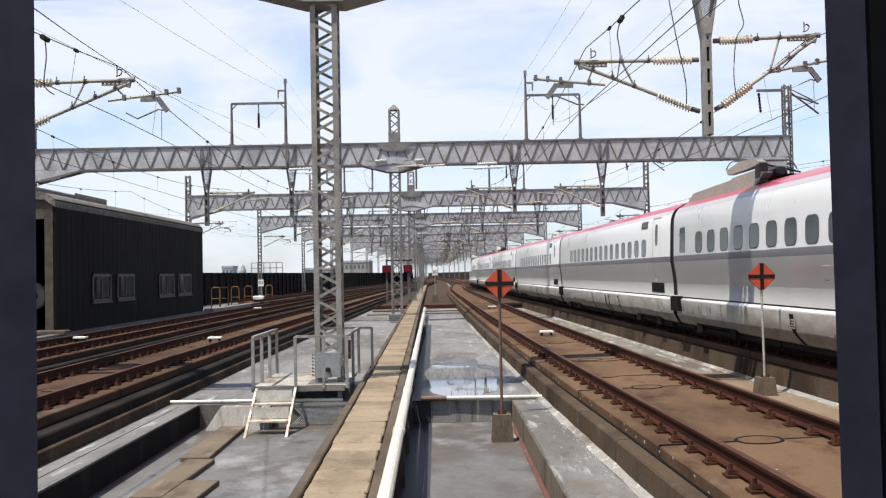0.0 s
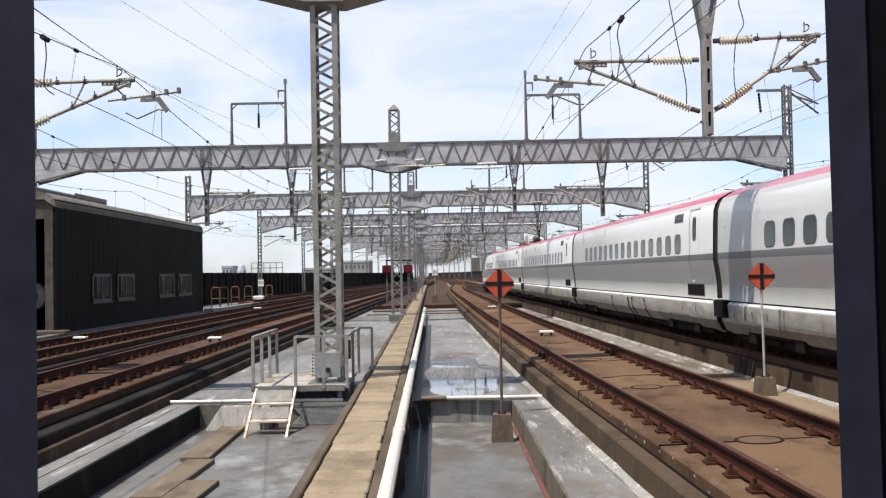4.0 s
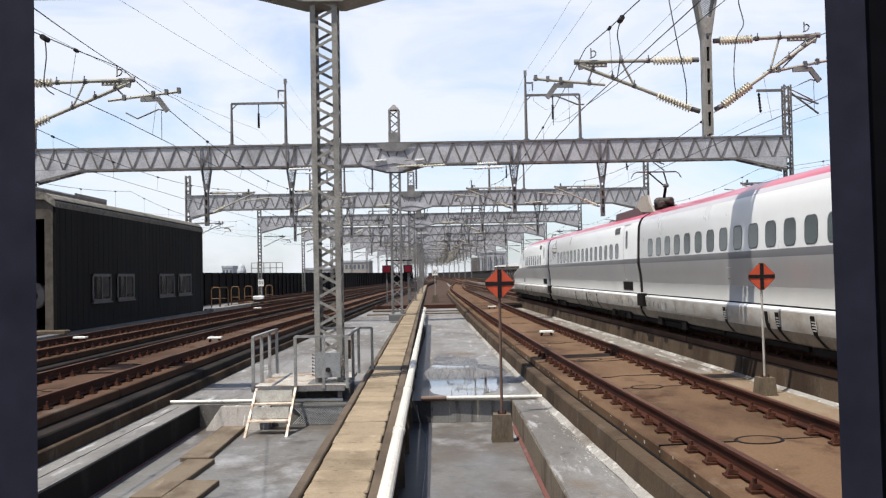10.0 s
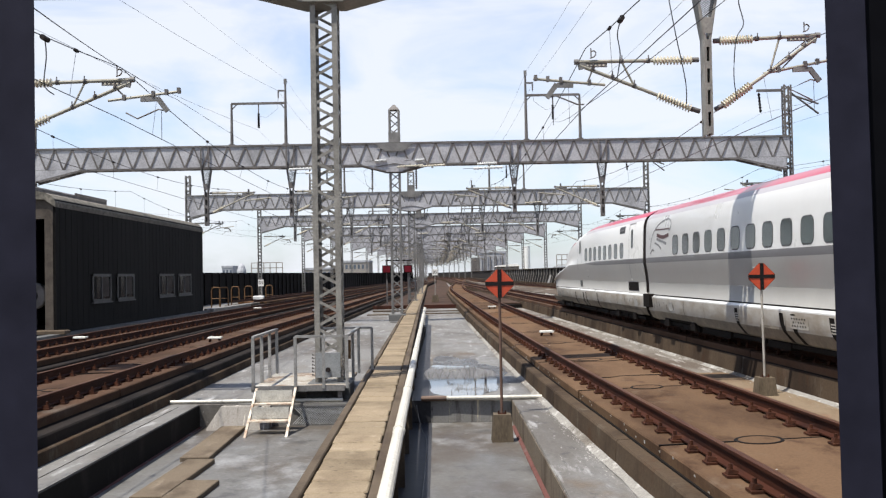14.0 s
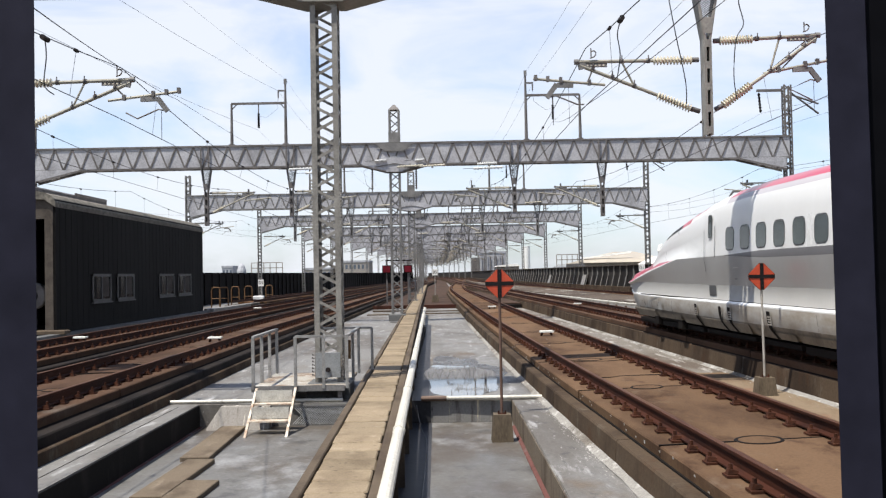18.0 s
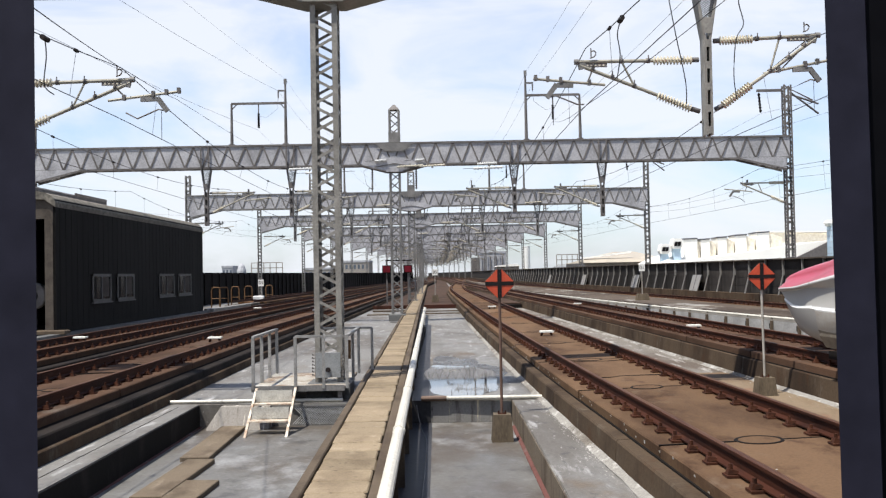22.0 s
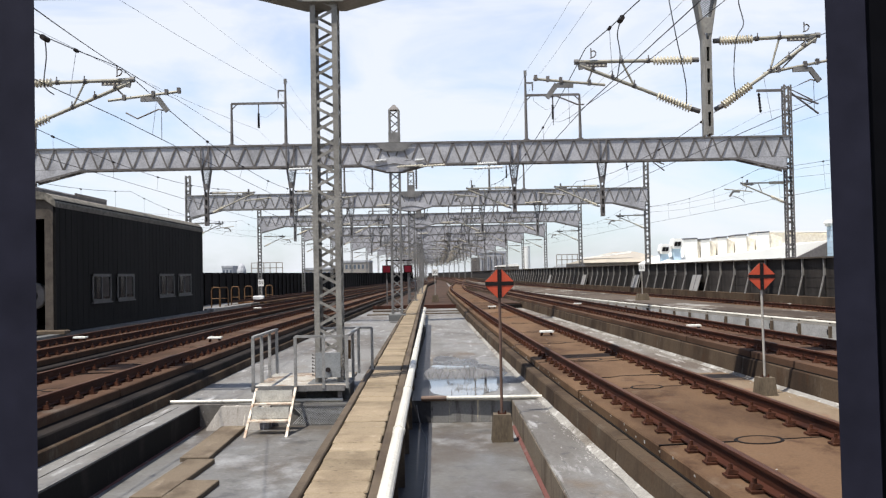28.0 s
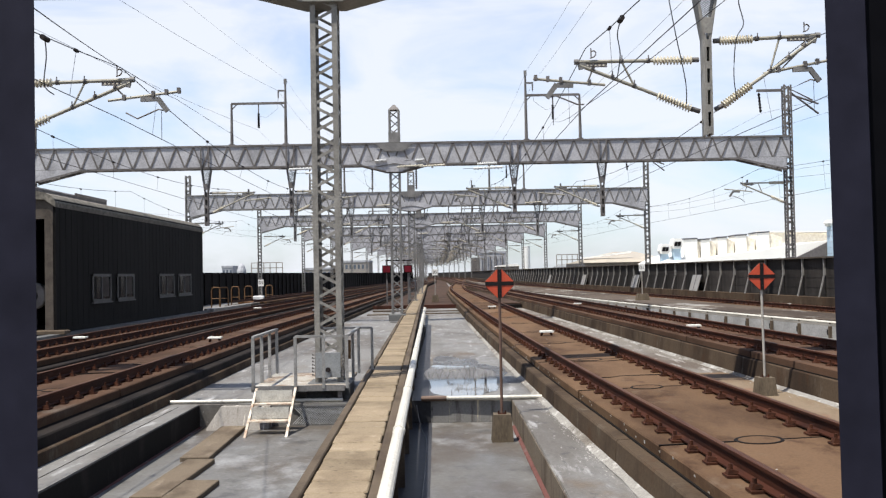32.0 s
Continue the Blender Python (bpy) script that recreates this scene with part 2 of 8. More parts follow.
BODYBELT = mat("grey_belt_paint", (0.12, 0.118, 0.122), 0.38, dark=0.92, scale=0.7, fine=6, bump=0.0, speck=0.03, coat=0.1)
BODYLOW = mat("pale_grey_paint", (0.29, 0.284, 0.266), 0.5, dark=0.88, scale=0.8, fine=8, bump=0.0, speck=0.03, coat=0.0, spec=0.35)
SKIRT = layered_train("dusty_skirt_paint", (0.40, 0.385, 0.355))
# Darker skirt foot: brake dust, and the undercut's shade put into the colour.
SKIRTLOW = mat("shaded_sooty_skirt_edge", (0.22, 0.19, 0.15), 0.6, dark=0.5, scale=1.6, fine=14, bump=0.0, spec=0.2)
ROOFRED = mat("crimson_roof_paint", (0.38, 0.034, 0.065), 0.35, dark=0.8, scale=0.8, fine=8, bump=0.0, speck=0.05, coat=0.4)
ROOFGREY = mat("grey_roof_edge_paint", (0.34, 0.32, 0.33), 0.4, dark=0.9, scale=0.8, fine=8, bump=0.0, speck=0.03)
RUBBER = mat("black_rubber", (0.018, 0.013, 0.012), 0.7, bump=0.03, spec=0.2)
DOORLINE = mat("dark_seam", (0.06, 0.06, 0.062), 0.6, bump=0.0)
TGLASS = mat("tinted_train_glass", (0.026, 0.034, 0.031), 0.08, dark=0.5, scale=0.9, fine=8, bump=0.0, speck=0.03, coat=0.0, spec=0.5, vary=0.5)
CABGLASS = mat("dark_windscreen_glass", (0.008, 0.008, 0.009), 0.5, bump=0.0, spec=0.06)
COWL = mat("beige_cowl", (0.24, 0.205, 0.165), 0.5, dark=0.75, scale=2, fine=14, bump=0.0)
COWLRED = mat("maroon_cowl", (0.062, 0.020, 0.019), 0.5, dark=0.8, scale=2, fine=14, bump=0.0)
# Serves sooty train gear and black fills where recesses lie unlit.
UNDER = mat("soot_and_shade_black", (0.012, 0.010, 0.009), 0.85, dark=0.6, scale=3, spec=0.06)
WHITEPAINT = mat("white_marker_paint", (0.675, 0.666, 0.63), 0.5, dark=0.85, scale=6)
ROOFWHITE = mat("white_sheet_roof", (0.76, 0.741, 0.684), 0.6, dark=0.92, scale=0.2, fine=3, bump=0.0, speck=0.03)
# Paler and bluer than the walls themselves: distance haze in the colour.
FARWALL = mat("far_wall_hazed_grey", (0.33, 0.335, 0.35), 0.8, dark=0.85, scale=0.2, fine=2, bump=0.0, spec=0.2)
FARBEIGE = mat("far_wall_beige", (0.27, 0.245, 0.215), 0.8, dark=0.85, scale=0.2, fine=2, bump=0.0, spec=0.2)
ROOFCREAM = mat("cream_sheet_wall", (0.62, 0.57, 0.47), 0.7, dark=0.9, scale=0.2, fine=3, bump=0.0, spec=0.2)
FARGLASS = mat("far_window_glass", (0.10, 0.12, 0.15), 0.2, bump=0.0)
BLUEVENT = mat("pale_blue_duct", (0.36, 0.4752, 0.5616), 0.5, dark=0.9, scale=1.0, bump=0.0)
GROUNDFAR = mat("hazy_city_ground", (0.16, 0.17, 0.15), 0.95, dark=0.6, scale=0.02, fine=0.4, bump=0.0)
REDLAMP = mat("dark_red_panel", (0.13, 0.006, 0.014), 0.6, bump=0.0, spec=0.15)


# ---- mesh helpers ----
def part(name, bm, material, parent=None, label="", smooth=False):
    me = bpy.data.meshes.new(name)
    if smooth:
        for f in bm.faces:
            f.smooth = True
    bm.to_mesh(me)
    bm.free()
    for m in (material if isinstance(material, (list, tuple)) else [material]):
        me.materials.append(m)
    ob = new(name, me)
    if parent is not None:
        ob.parent = parent
    if label:
        ob["label"] = label
    return ob


def share(name, me, m, parent):
    ob = new(name, me)
    ob.parent = parent
    ob.matrix_local = m
    return ob


def thing(name, label, category, group="", kind="", at=None):
    ob = new(name)
    if at is not None:
        ob.matrix_world = at
    return tagged(ob, label, category, group, kind)


def B():
    return bmesh.new()


def hexa(bm, p):
    """A block from eight corners: four below, four above, in the same order."""
    v = [bm.verts.new(c) for c in p]
    for f in ((3, 2, 1, 0), (4, 5, 6, 7), (0, 1, 5, 4), (1, 2, 6, 5), (2, 3, 7, 6), (3, 0, 4, 7)):
        bm.faces.new([v[i] for i in f])
    return bm


def box(bm, x0, x1, y0, y1, z0, z1):
    return hexa(bm, [(x0, y0, z0), (x1, y0, z0), (x1, y1, z0), (x0, y1, z0), (x0, y0, z1), (x1, y0, z1), (x1, y1, z1), (x0, y1, z1)])


def softbox(bm, x0, x1, y0, y1, z0, z1, r=0.02):
    """A block with bevelled upper edges."""
    rings = [(x0, x1, y0, y1, z0), (x0, x1, y0, y1, z1 - r), (x0 + r, x1 - r, y0 + r, y1 - r, z1)]
    prev = None
    for a, b, c, d, z in rings:
        ring = [bm.verts.new(p) for p in ((a, c, z), (b, c, z), (b, d, z), (a, d, z))]
        if prev:
            for i in range(4):
                bm.faces.new((prev[i], prev[(i + 1) % 4], ring[(i + 1) % 4], ring[i]))
        else:
            bm.faces.new(ring[::-1])
        prev = ring
    bm.faces.new(prev)
    return bm


def basis(p, q):
    p, q = Vector(p), Vector(q)
    d = (q - p).normalized()
    side = d.cross(Vector((0, 0, 1)))
    if side.length < 0.05:
        side = Vector((1, 0, 0))
    side.normalize()
    return p, q, side, side.cross(d).normalized()


def bar(bm, p, q, w, h):
    p, q, s, u = basis(p, q)
    s, u = s * w / 2, u * h / 2
    return hexa(bm, [p - s - u, p + s - u, p + s + u, p - s + u, q - s - u, q + s - u, q + s + u, q - s + u])


def tube(bm, p, q, r, n=8, r2=None):
    p, q, s, u = basis(p, q)
    r2 = r if r2 is None else r2
    a = [bm.verts.new(p + (s * math.cos(2 * math.pi * i / n) + u * math.sin(2 * math.pi * i / n)) * r) for i in range(n)]
    b = [bm.verts.new(q + (s * math.cos(2 * math.pi * i / n) + u * math.sin(2 * math.pi * i / n)) * r2) for i in range(n)]
    for i in range(n):
        bm.faces.new((a[i], a[(i + 1) % n], b[(i + 1) % n], b[i]))
    bm.faces.new(a[::-1])
    bm.faces.new(b)
    return bm


def pipe(bm, pts, r, n=6):
    """A tube along a line of points."""
    prev = None
    pts = [Vector(p) for p in pts]
    for i, p in enumerate(pts):
        _, _, s, u = basis(pts[max(0, i - 1)], pts[min(len(pts) - 1, i + 1)])
        ring = [bm.verts.new(p + (s * math.cos(2 * math.pi * k / n) + u * math.sin(2 * math.pi * k / n)) * r) for k in range(n)]
        if prev:
            for k in range(n):
                bm.faces.new((prev[k], prev[(k + 1) % n], ring[(k + 1) % n], ring[k]))
        else:
            bm.faces.new(ring[::-1])
        prev = ring
    bm.faces.new(prev)
    return bm


def flow(pts, n=5):
    """A smooth line through a few points."""
    p = [Vector(pts[0])] + [Vector(q) for q in pts] + [Vector(pts[-1])]
    out = []
    for i in range(1, len(p) - 2):
        for k in range(n):
            t = k / n
            a, b, c, d = p[i - 1], p[i], p[i + 1], p[i + 2]
            out.append(0.5 * (2 * b + (c - a) * t + (2 * a - 5 * b + 4 * c - d) * t * t + (3 * b - a - 3 * c + d) * t ** 3))
    out.append(p[-1])
    return out


def lathe(bm, p, q, profile, n=10):
    """Rings of (share of the way, radius) round the line from p to q."""
    p, q, s, u = basis(p, q)
    prev = None
    for t, r in profile:
        c = p.lerp(q, t)
        ring = [bm.verts.new(c + (s * math.cos(2 * math.pi * k / n) + u * math.sin(2 * math.pi * k / n)) * r) for k in range(n)]
        if prev:
            for k in range(n):
                bm.faces.new((prev[k], prev[(k + 1) % n], ring[(k + 1) % n], ring[k]))
        else:
            bm.faces.new(ring[::-1])
        prev = ring
    bm.faces.new(prev)
    return bm


def loft(bm, rings, close=True, caps=True, pick=None):
    """Skin over rings of equal length. pick(i, j) gives a face's material."""
    made = [[bm.verts.new(p) for p in r] for r in rings]
    n = len(rings[0])
    for i in range(len(made) - 1):
        for j in range(n if close else n - 1):
            f = bm.faces.new((made[i][j], made[i][(j + 1) % n], made[i + 1][(j + 1) % n], made[i + 1][j]))
            if pick:
                f.material_index = pick(i, j)
    if caps and close:
        bm.faces.new(made[0][::-1])
        bm.faces.new(made[-1])
    return bm


def insulator(bm, p, q, sheds=9, r=0.085, core=0.045):
    prof = [(0.0, core * 0.7)]
    for i in range(sheds):
        a = (i + 0.15) / sheds
        prof += [(a, core), (a + 0.3 / sheds, r), (a + 0.45 / sheds, r), (a + 0.7 / sheds, core)]
    prof.append((1.0, core * 0.7))
    return lathe(bm, p, q, prof, 10)


def plate(bm, pts, y0, y1):
    """A flat sheet in the x-z plane with thickness along y."""
    a = [bm.verts.new((x, y0, z)) for x, z in pts]
    b = [bm.verts.new((x, y1, z)) for x, z in pts]
    n = len(pts)
    bm.faces.new(a)
    bm.faces.new(b[::-1])
    for i in range(n):
        bm.faces.new((a[(i + 1) % n], a[i], b[i], b[(i + 1) % n]))
    return bm


def text_part(name, body, size, m, material, parent, label=""):
    cu = bpy.data.curves.new(name, "FONT")
    cu.body, cu.size, cu.extrude = body, size, 0.002
    cu.align_x, cu.align_y = "CENTER", "CENTER"
    tmp = new(name + "_outline", cu)
    me = bpy.data.meshes.new_from_object(tmp.evaluated_get(bpy.context.evaluated_depsgraph_get()))
    bpy.data.objects.remove(tmp)
    me.materials.clear()
    me.materials.append(material)
    ob = new(name, me)
    ob.parent = parent
    ob.matrix_local = m
    if label:
        ob["label"] = label
    return ob


# ---- ground, deck and lower floor ----
def smooth_fn(points):
    """A smooth line through (y, x) points."""
    ys, xs = np.array([p[0] for p in points], float), np.array([p[1] for p in points], float)
    slopes = np.gradient(xs, ys)

    def fn(y):
        i = int(np.clip(np.searchsorted(ys, y) - 1, 0, len(ys) - 2))
        h = ys[i + 1] - ys[i]
        t = (y - ys[i]) / h
        return float((2 * t**3 - 3 * t**2 + 1) * xs[i] + (t**3 - 2 * t**2 + t) * h * slopes[i] + (3 * t**2 - 2 * t**3) * xs[i + 1] + (t**3 - t**2) * h * slopes[i + 1])
    return fn


FAR_BEND = smooth_fn([(-10, 0), (200, 0), (250, 0), (320, -0.8), (380, -3.0), (440, -7.5), (500, -14.0), (560, -22.0)])


def bent_fn(points):
    """A smooth line that also follows the viaduct's far bend."""
    base = smooth_fn(points)
    return lambda y: base(y) + FAR_BEND(y)


TRACK_R = bent_fn([(-10, 3.98), (8, 3.49), (12.3, 3.355), (17, 3.19), (25, 2.99), (40, 2.68), (60, 2.4), (80, 2.12), (105, 1.9), (130, 2.1), (165, 2.9), (230, 4.6), (320, 5.2), (620, 5.2)])
TRACK_T = bent_fn([(-60, 8.361 + 0.0276 * 60), (0, 8.361), (100, 5.601), (150, 4.22), (200, 3.1), (260, 2.6), (620, 2.4)])
TRACK_L = bent_fn([(-10, -6.70), (14, -6.70), (30, -6.68), (50, -6.45), (80, -6.05), (110, -5.5), (150, -4.6), (220, -3.0), (300, -2.4), (620, -2.4)])
TRACK_M = bent_fn([(-10, -10.75), (20, -10.72), (40, -10.6), (70, -10.1), (110, -9.2), (150, -7.6), (220, -5.6), (300, -5.2), (620, -5.2)])
TRACK_F = bent_fn([(-10, 19.0), (30, 16.95), (49, 16.0), (75, 14.75), (103, 13.4), (160, 10.1), (200, 8.3), (260, 7.9), (620, 7.9)])
TRACK_N = smooth_fn([(70, -14.6), (110, -13.4), (150, -11.6), (220, -8.8), (250, -8.4)])

ground = part("ground", box(B(), -2600, 2600, -300, 4800, -9.5, -9.0), GROUNDFAR)
tagged(ground, "hazy grey-green city ground below the viaduct", "ground", kind="structure")

DECKZ, PITZ, PIT_Y = -0.70, -1.12, 18.55
bm = B()
box(bm, -23.0, -4.62, -8, 620, -1.6, DECKZ)
box(bm, 1.30, 20.0, -8, 620, -1.6, DECKZ)
box(bm, -4.62, 1.30, PIT_Y, 67.5, -1.6, DECKZ)
deck = tagged(part("deck", bm, LEDGE), "grey weathered concrete viaduct deck with pale stains", "deck", kind="structure")
bm = B()
box(bm, -4.62, 1.30, 67.5, 620, -1.6, DECKZ + 0.06)
tagged(part("far_deck", bm, DECK), "brown rust-stained viaduct deck between tracks", "deck", kind="structure")
bm = B()
box(bm, -4.62, 1.30, -8, PIT_Y, -1.6, PITZ)
tagged(part("lower_floor", bm, WET), "damp grey concrete floor of the sunken bay", "floor", kind="structure")
# Black holds the shade on this face together with an assumed waterproof coat.
bm = B()
box(bm, -4.616, -4.60, -8, PIT_Y, PITZ, DECKZ - 0.02)
tagged(part("bitumen_face", bm, BLACKPAINT), "black retaining face of the sunken bay, coating and shade in one colour", "wall", kind="structure")
bm = B()
box(bm, -4.60, -4.545, -8, PIT_Y - 0.05, PITZ, PITZ + 0.006)
hexa(bm, [(1.245, -8, PITZ), (1.30, -8, PITZ), (1.298, 17.9, PITZ), (1.235, 17.9, PITZ), (1.245, -8, PITZ + 0.012), (1.30, -8, PITZ + 0.04), (1.298, 17.9, PITZ + 0.04), (1.235, 17.9, PITZ + 0.012)])
tagged(part("red_flashing", bm, REDPRIMER), "faded red primer flashing along the foot of the ledge", "trim", kind="structure")
bm = B()
box(bm, -1.2, 1.0, 67.2, 67.55, DECKZ, DECKZ + 0.26)
box(bm, -4.7, -2.3, 67.2, 67.55, DECKZ, DECKZ + 0.26)
tagged(part("deck_beam", bm, layered("rusty_beam", (0.045, 0.018, 0.012), [((0.015, 0.008, 0.006), 1.5, (1, 1, 1), 0.45, 0.65, 0.8)], spec=0.08)), "dark rust-red steel beam across the deck joint", "beam", kind="structure")
bm = B()
box(bm, -1.0, 1.1, 58.2, 58.5, DECKZ, DECKZ + 0.06)
box(bm, -1.0, 1.1, 61.8, 62.05, DECKZ, DECKZ + 0.06)
box(bm, -4.4, -2.1, 57.6, 57.9, DECKZ, DECKZ + 0.06)
box(bm, -4.4, -2.1, 62.6, 62.9, DECKZ, DECKZ + 0.10)
tagged(part("deck_strip", bm, KERB), "pale strip before the deck joint", "trim", kind="structure")
FACE = layered("streaked_ledge_face", (0.115, 0.093, 0.07), [((0.045, 0.032, 0.024), 2.4, (1, 1, 0.15), 0.45, 0.66, 0.8), ((0.22, 0.20, 0.175), 4.0, (1, 1, 0.1), 0.58, 0.72, 0.7)], fine=24, spec=0.1)
tagged(part("ledge_face", box(B(), 1.288, 1.2995, -8, PIT_Y - 0.02, PITZ, DECKZ - 0.015), FACE), "brown streaked face of the concrete ledge", "wall", kind="structure")
bm = B()
for k in range(46):
    y = 4.0 + 0.3 * k
    box(bm, 1.246, 1.262, y, y + 0.07, PITZ + 0.012, PITZ + 0.0165)
tagged(part("flashing_holes", bm, UNDER), "dark holes along the red flashing", "trim", kind="structure")
LIMY = layered("limy_mortar_fillet", (0.20, 0.19, 0.172), [((0.09, 0.075, 0.06), 1.2, (1, 0.5, 1), 0.46, 0.64, 0.8), ((0.36, 0.35, 0.325), 5.0, (1.5, 0.6, 1), 0.54, 0.68, 0.8), ((0.06, 0.05, 0.042), 9.0, (1, 0.7, 1), 0.56, 0.7, 0.7)], fine=30, speck=0.6, bump=0.5, spec=0.1)
rings = []
for i in range(92):
    y = -8 + 0.6 * i
    a = TRACK_R(y) - 1.30
    d = 0.095 + 0.012 * math.sin(y * 2.1) + 0.008 * math.sin(y * 5.3 + 1)
    rings.append([(a - d, y, DECKZ + 0.0125), (a + 0.02, y, DECKZ + 0.0125), (a + 0.02, y, DECKZ + 0.075 + 0.008 * math.sin(y * 3.3)), (a - d * 0.5, y, DECKZ + 0.035)])
tagged(part("mortar_fillet", loft(B(), rings), LIMY), "white-speckled mortar fillet at the foot of the bed", "trim", kind="structure")
rings = []
for i in range(60):
    y = 4 + 0.8 * i
    a = TRACK_T(y) - 1.185
    d = 0.10 + 0.02 * math.sin(y * 1.7)
    rings.append([(a - d, y, DECKZ + 0.0065), (a + 0.02, y, DECKZ + 0.0065), (a + 0.02, y, DECKZ + 0.07), (a - d * 0.5, y, DECKZ + 0.022)])
tagged(part("mortar_fillet_outer", loft(B(), rings), LIMY), "white-speckled mortar fillet beside the train track", "trim", kind="structure")
bm = B()
box(bm, 1.31, 1.95, -8, 18.2, DECKZ - 0.001, DECKZ + 0.012)
tagged(part("ledge_coating", bm, LEDGE), "pale worn coating on the concrete ledge", "coating", kind="structure")
# Dark strip: the shadow of walkway and pipe, put into the colour.
bm = B()
hexa(bm, [(-0.60, -8, PITZ), (-0.10, -8, PITZ), (-0.22, PIT_Y, PITZ), (-0.75, PIT_Y, PITZ), (-0.60, -8, PITZ + 0.004), (-0.10, -8, PITZ + 0.004), (-0.22, PIT_Y, PITZ + 0.004), (-0.75, PIT_Y, PITZ + 0.004)])
hexa(bm, [(-0.75, PIT_Y, DECKZ), (-0.27, PIT_Y, DECKZ), (-0.5, 46, DECKZ), (-1.1, 46, DECKZ), (-0.75, PIT_Y, DECKZ + 0.004), (-0.27, PIT_Y, DECKZ + 0.004), (-0.5, 46, DECKZ + 0.004), (-1.1, 46, DECKZ + 0.004)])
box(bm, -0.75, -0.24, PIT_Y - 0.006, PIT_Y - 0.001, PITZ, DECKZ)
gutter = tagged(part("gutter", bm, mat("shadowed_wet_concrete", (0.04, 0.04, 0.044), 0.5, dark=0.6, scale=1.5, fine=14, spec=0.12)), "wet concrete strip darkened where the walkway and pipe cast their shadow", "gutter", kind="structure")

# pool of rain water on the deck
pool_mat = bpy.data.materials.new("rain_water")
pool_mat.use_nodes = True
pb = pool_mat.node_tree.nodes["Principled BSDF"]
pb.inputs["Base Color"].default_value = (0.13, 0.125, 0.12, 1)
pb.inputs["Roughness"].default_value = 0.03
pb.inputs["IOR"].default_value = 1.9
bm = B()
random.seed(5)
ring = []
for i in range(56):
    a = 2 * math.pi * i / 56
    r = 1.0 + 0.07 * math.sin(3 * a + 1) + 0.05 * math.sin(7 * a) + random.uniform(-0.02, 0.02)
    cx, cy = math.cos(a), math.sin(a)
    cx, cy = math.copysign(abs(cx) ** 0.7, cx), math.copysign(abs(cy) ** 0.7, cy)
    ring.append(bm.verts.new((0.38 + 0.78 * r * cx - 0.10 * cy, 22.3 + 3.3 * r * cy, DECKZ + 0.006)))
bm.faces.new(ring)
wet_ring = B()
ring = []
for i in range(48):
    a = 2 * math.pi * i / 48
    r = 1.0 + 0.14 * math.sin(3 * a + 2) + 0.10 * math.sin(7 * a) + random.uniform(-0.05, 0.05)
    ring.append(wet_ring.verts.new((0.42 + 0.98 * r * math.cos(a), 23.4 + 4.5 * r * math.sin(a), DECKZ + 0.0035)))
wet_ring.faces.new(ring)
tagged(part("wet_patch", wet_ring, layered("wet_dark_concrete", (0.062, 0.056, 0.049), [((0.03, 0.027, 0.024), 1.4, (1, 0.5, 1), 0.45, 0.62, 0.8), ((0.12, 0.105, 0.09), 3.0, (1, 0.5, 1), 0.55, 0.7, 0.6)], rough=0.45, spec=0.4, wet=(0.9, (1, 0.5, 1), 0.45, 0.6, 0.15))), "dark wet concrete round the rain puddle", "stain", kind="structure")
bm2 = B()
for x in (-4.93, -5.22):
    box(bm2, x - 0.008, x + 0.008, -8, 18.3, DECKZ - 0.001, DECKZ + 0.003)
tagged(part("ledge_groove", bm2, UNDER), "dark joints running along the concrete ledge", "joint", kind="structure")
tagged(part("puddle", bm, pool_mat), "shallow rain puddle mirroring the sky on concrete", "puddle", kind="structure")


# ---- tracks ----
def rail_mesh(bm, fn, off, y0, y1, zr, step):
    prof = [(-0.07, -0.174), (0.07, -0.174), (0.07, -0.16), (0.012, -0.14), (0.012, -0.045), (0.033, -0.035), (0.033, -0.006), (0.024, 0.0), (-0.024, 0.0), (-0.033, -0.006), (-0.033, -0.035), (-0.012, -0.045), (-0.012, -0.14), (-0.07, -0.16)]
    rings = []
    y = y0
    while y <= y1 + 0.01:
        x = fn(y) + off
        rings.append([(x + a, y, zr + b) for a, b in prof])
        y += step * (1 if y < 60 else 3)
    loft(bm, rings, pick=lambda i, j: 1 if j in (6, 7, 8) else 0)
    return bm


def clip_mesh():
    """A rail seat: tie plate, two spring clips and two bolts."""
    bm = B()
    box(bm, -0.17, 0.17, -0.085, 0.085, -0.20, -0.178)
    for s in (-1, 1):
        hexa(bm, [(s * 0.06, -0.05, -0.165), (s * 0.06, 0.05, -0.165), (s * 0.155, 0.045, -0.178), (s * 0.155, -0.045, -0.178),
                  (s * 0.055, -0.045, -0.14), (s * 0.055, 0.045, -0.14), (s * 0.14, 0.04, -0.125), (s * 0.14, -0.04, -0.125)])
        tube(bm, (s * 0.115, 0, -0.18), (s * 0.115, 0, -0.085), 0.02, 6)
    me = bpy.data.meshes.new("rail_fastener")
    bmesh.ops.recalc_face_normals(bm, faces=bm.faces)
    bm.to_mesh(me)
    bm.free()
    me.materials.append(CLIP)
    return me


CLIP_ME = clip_mesh()


def slab_mesh(w=2.20, length=4.93, material=None):
    me = bpy.data.meshes.new("track_slab")
    bm = softbox(B(), -w / 2, w / 2, -length / 2, length / 2, -0.40, -0.20, 0.015)
    bm.to_mesh(me)
    bm.free()
    me.materials.append(material or SLAB)
    return me


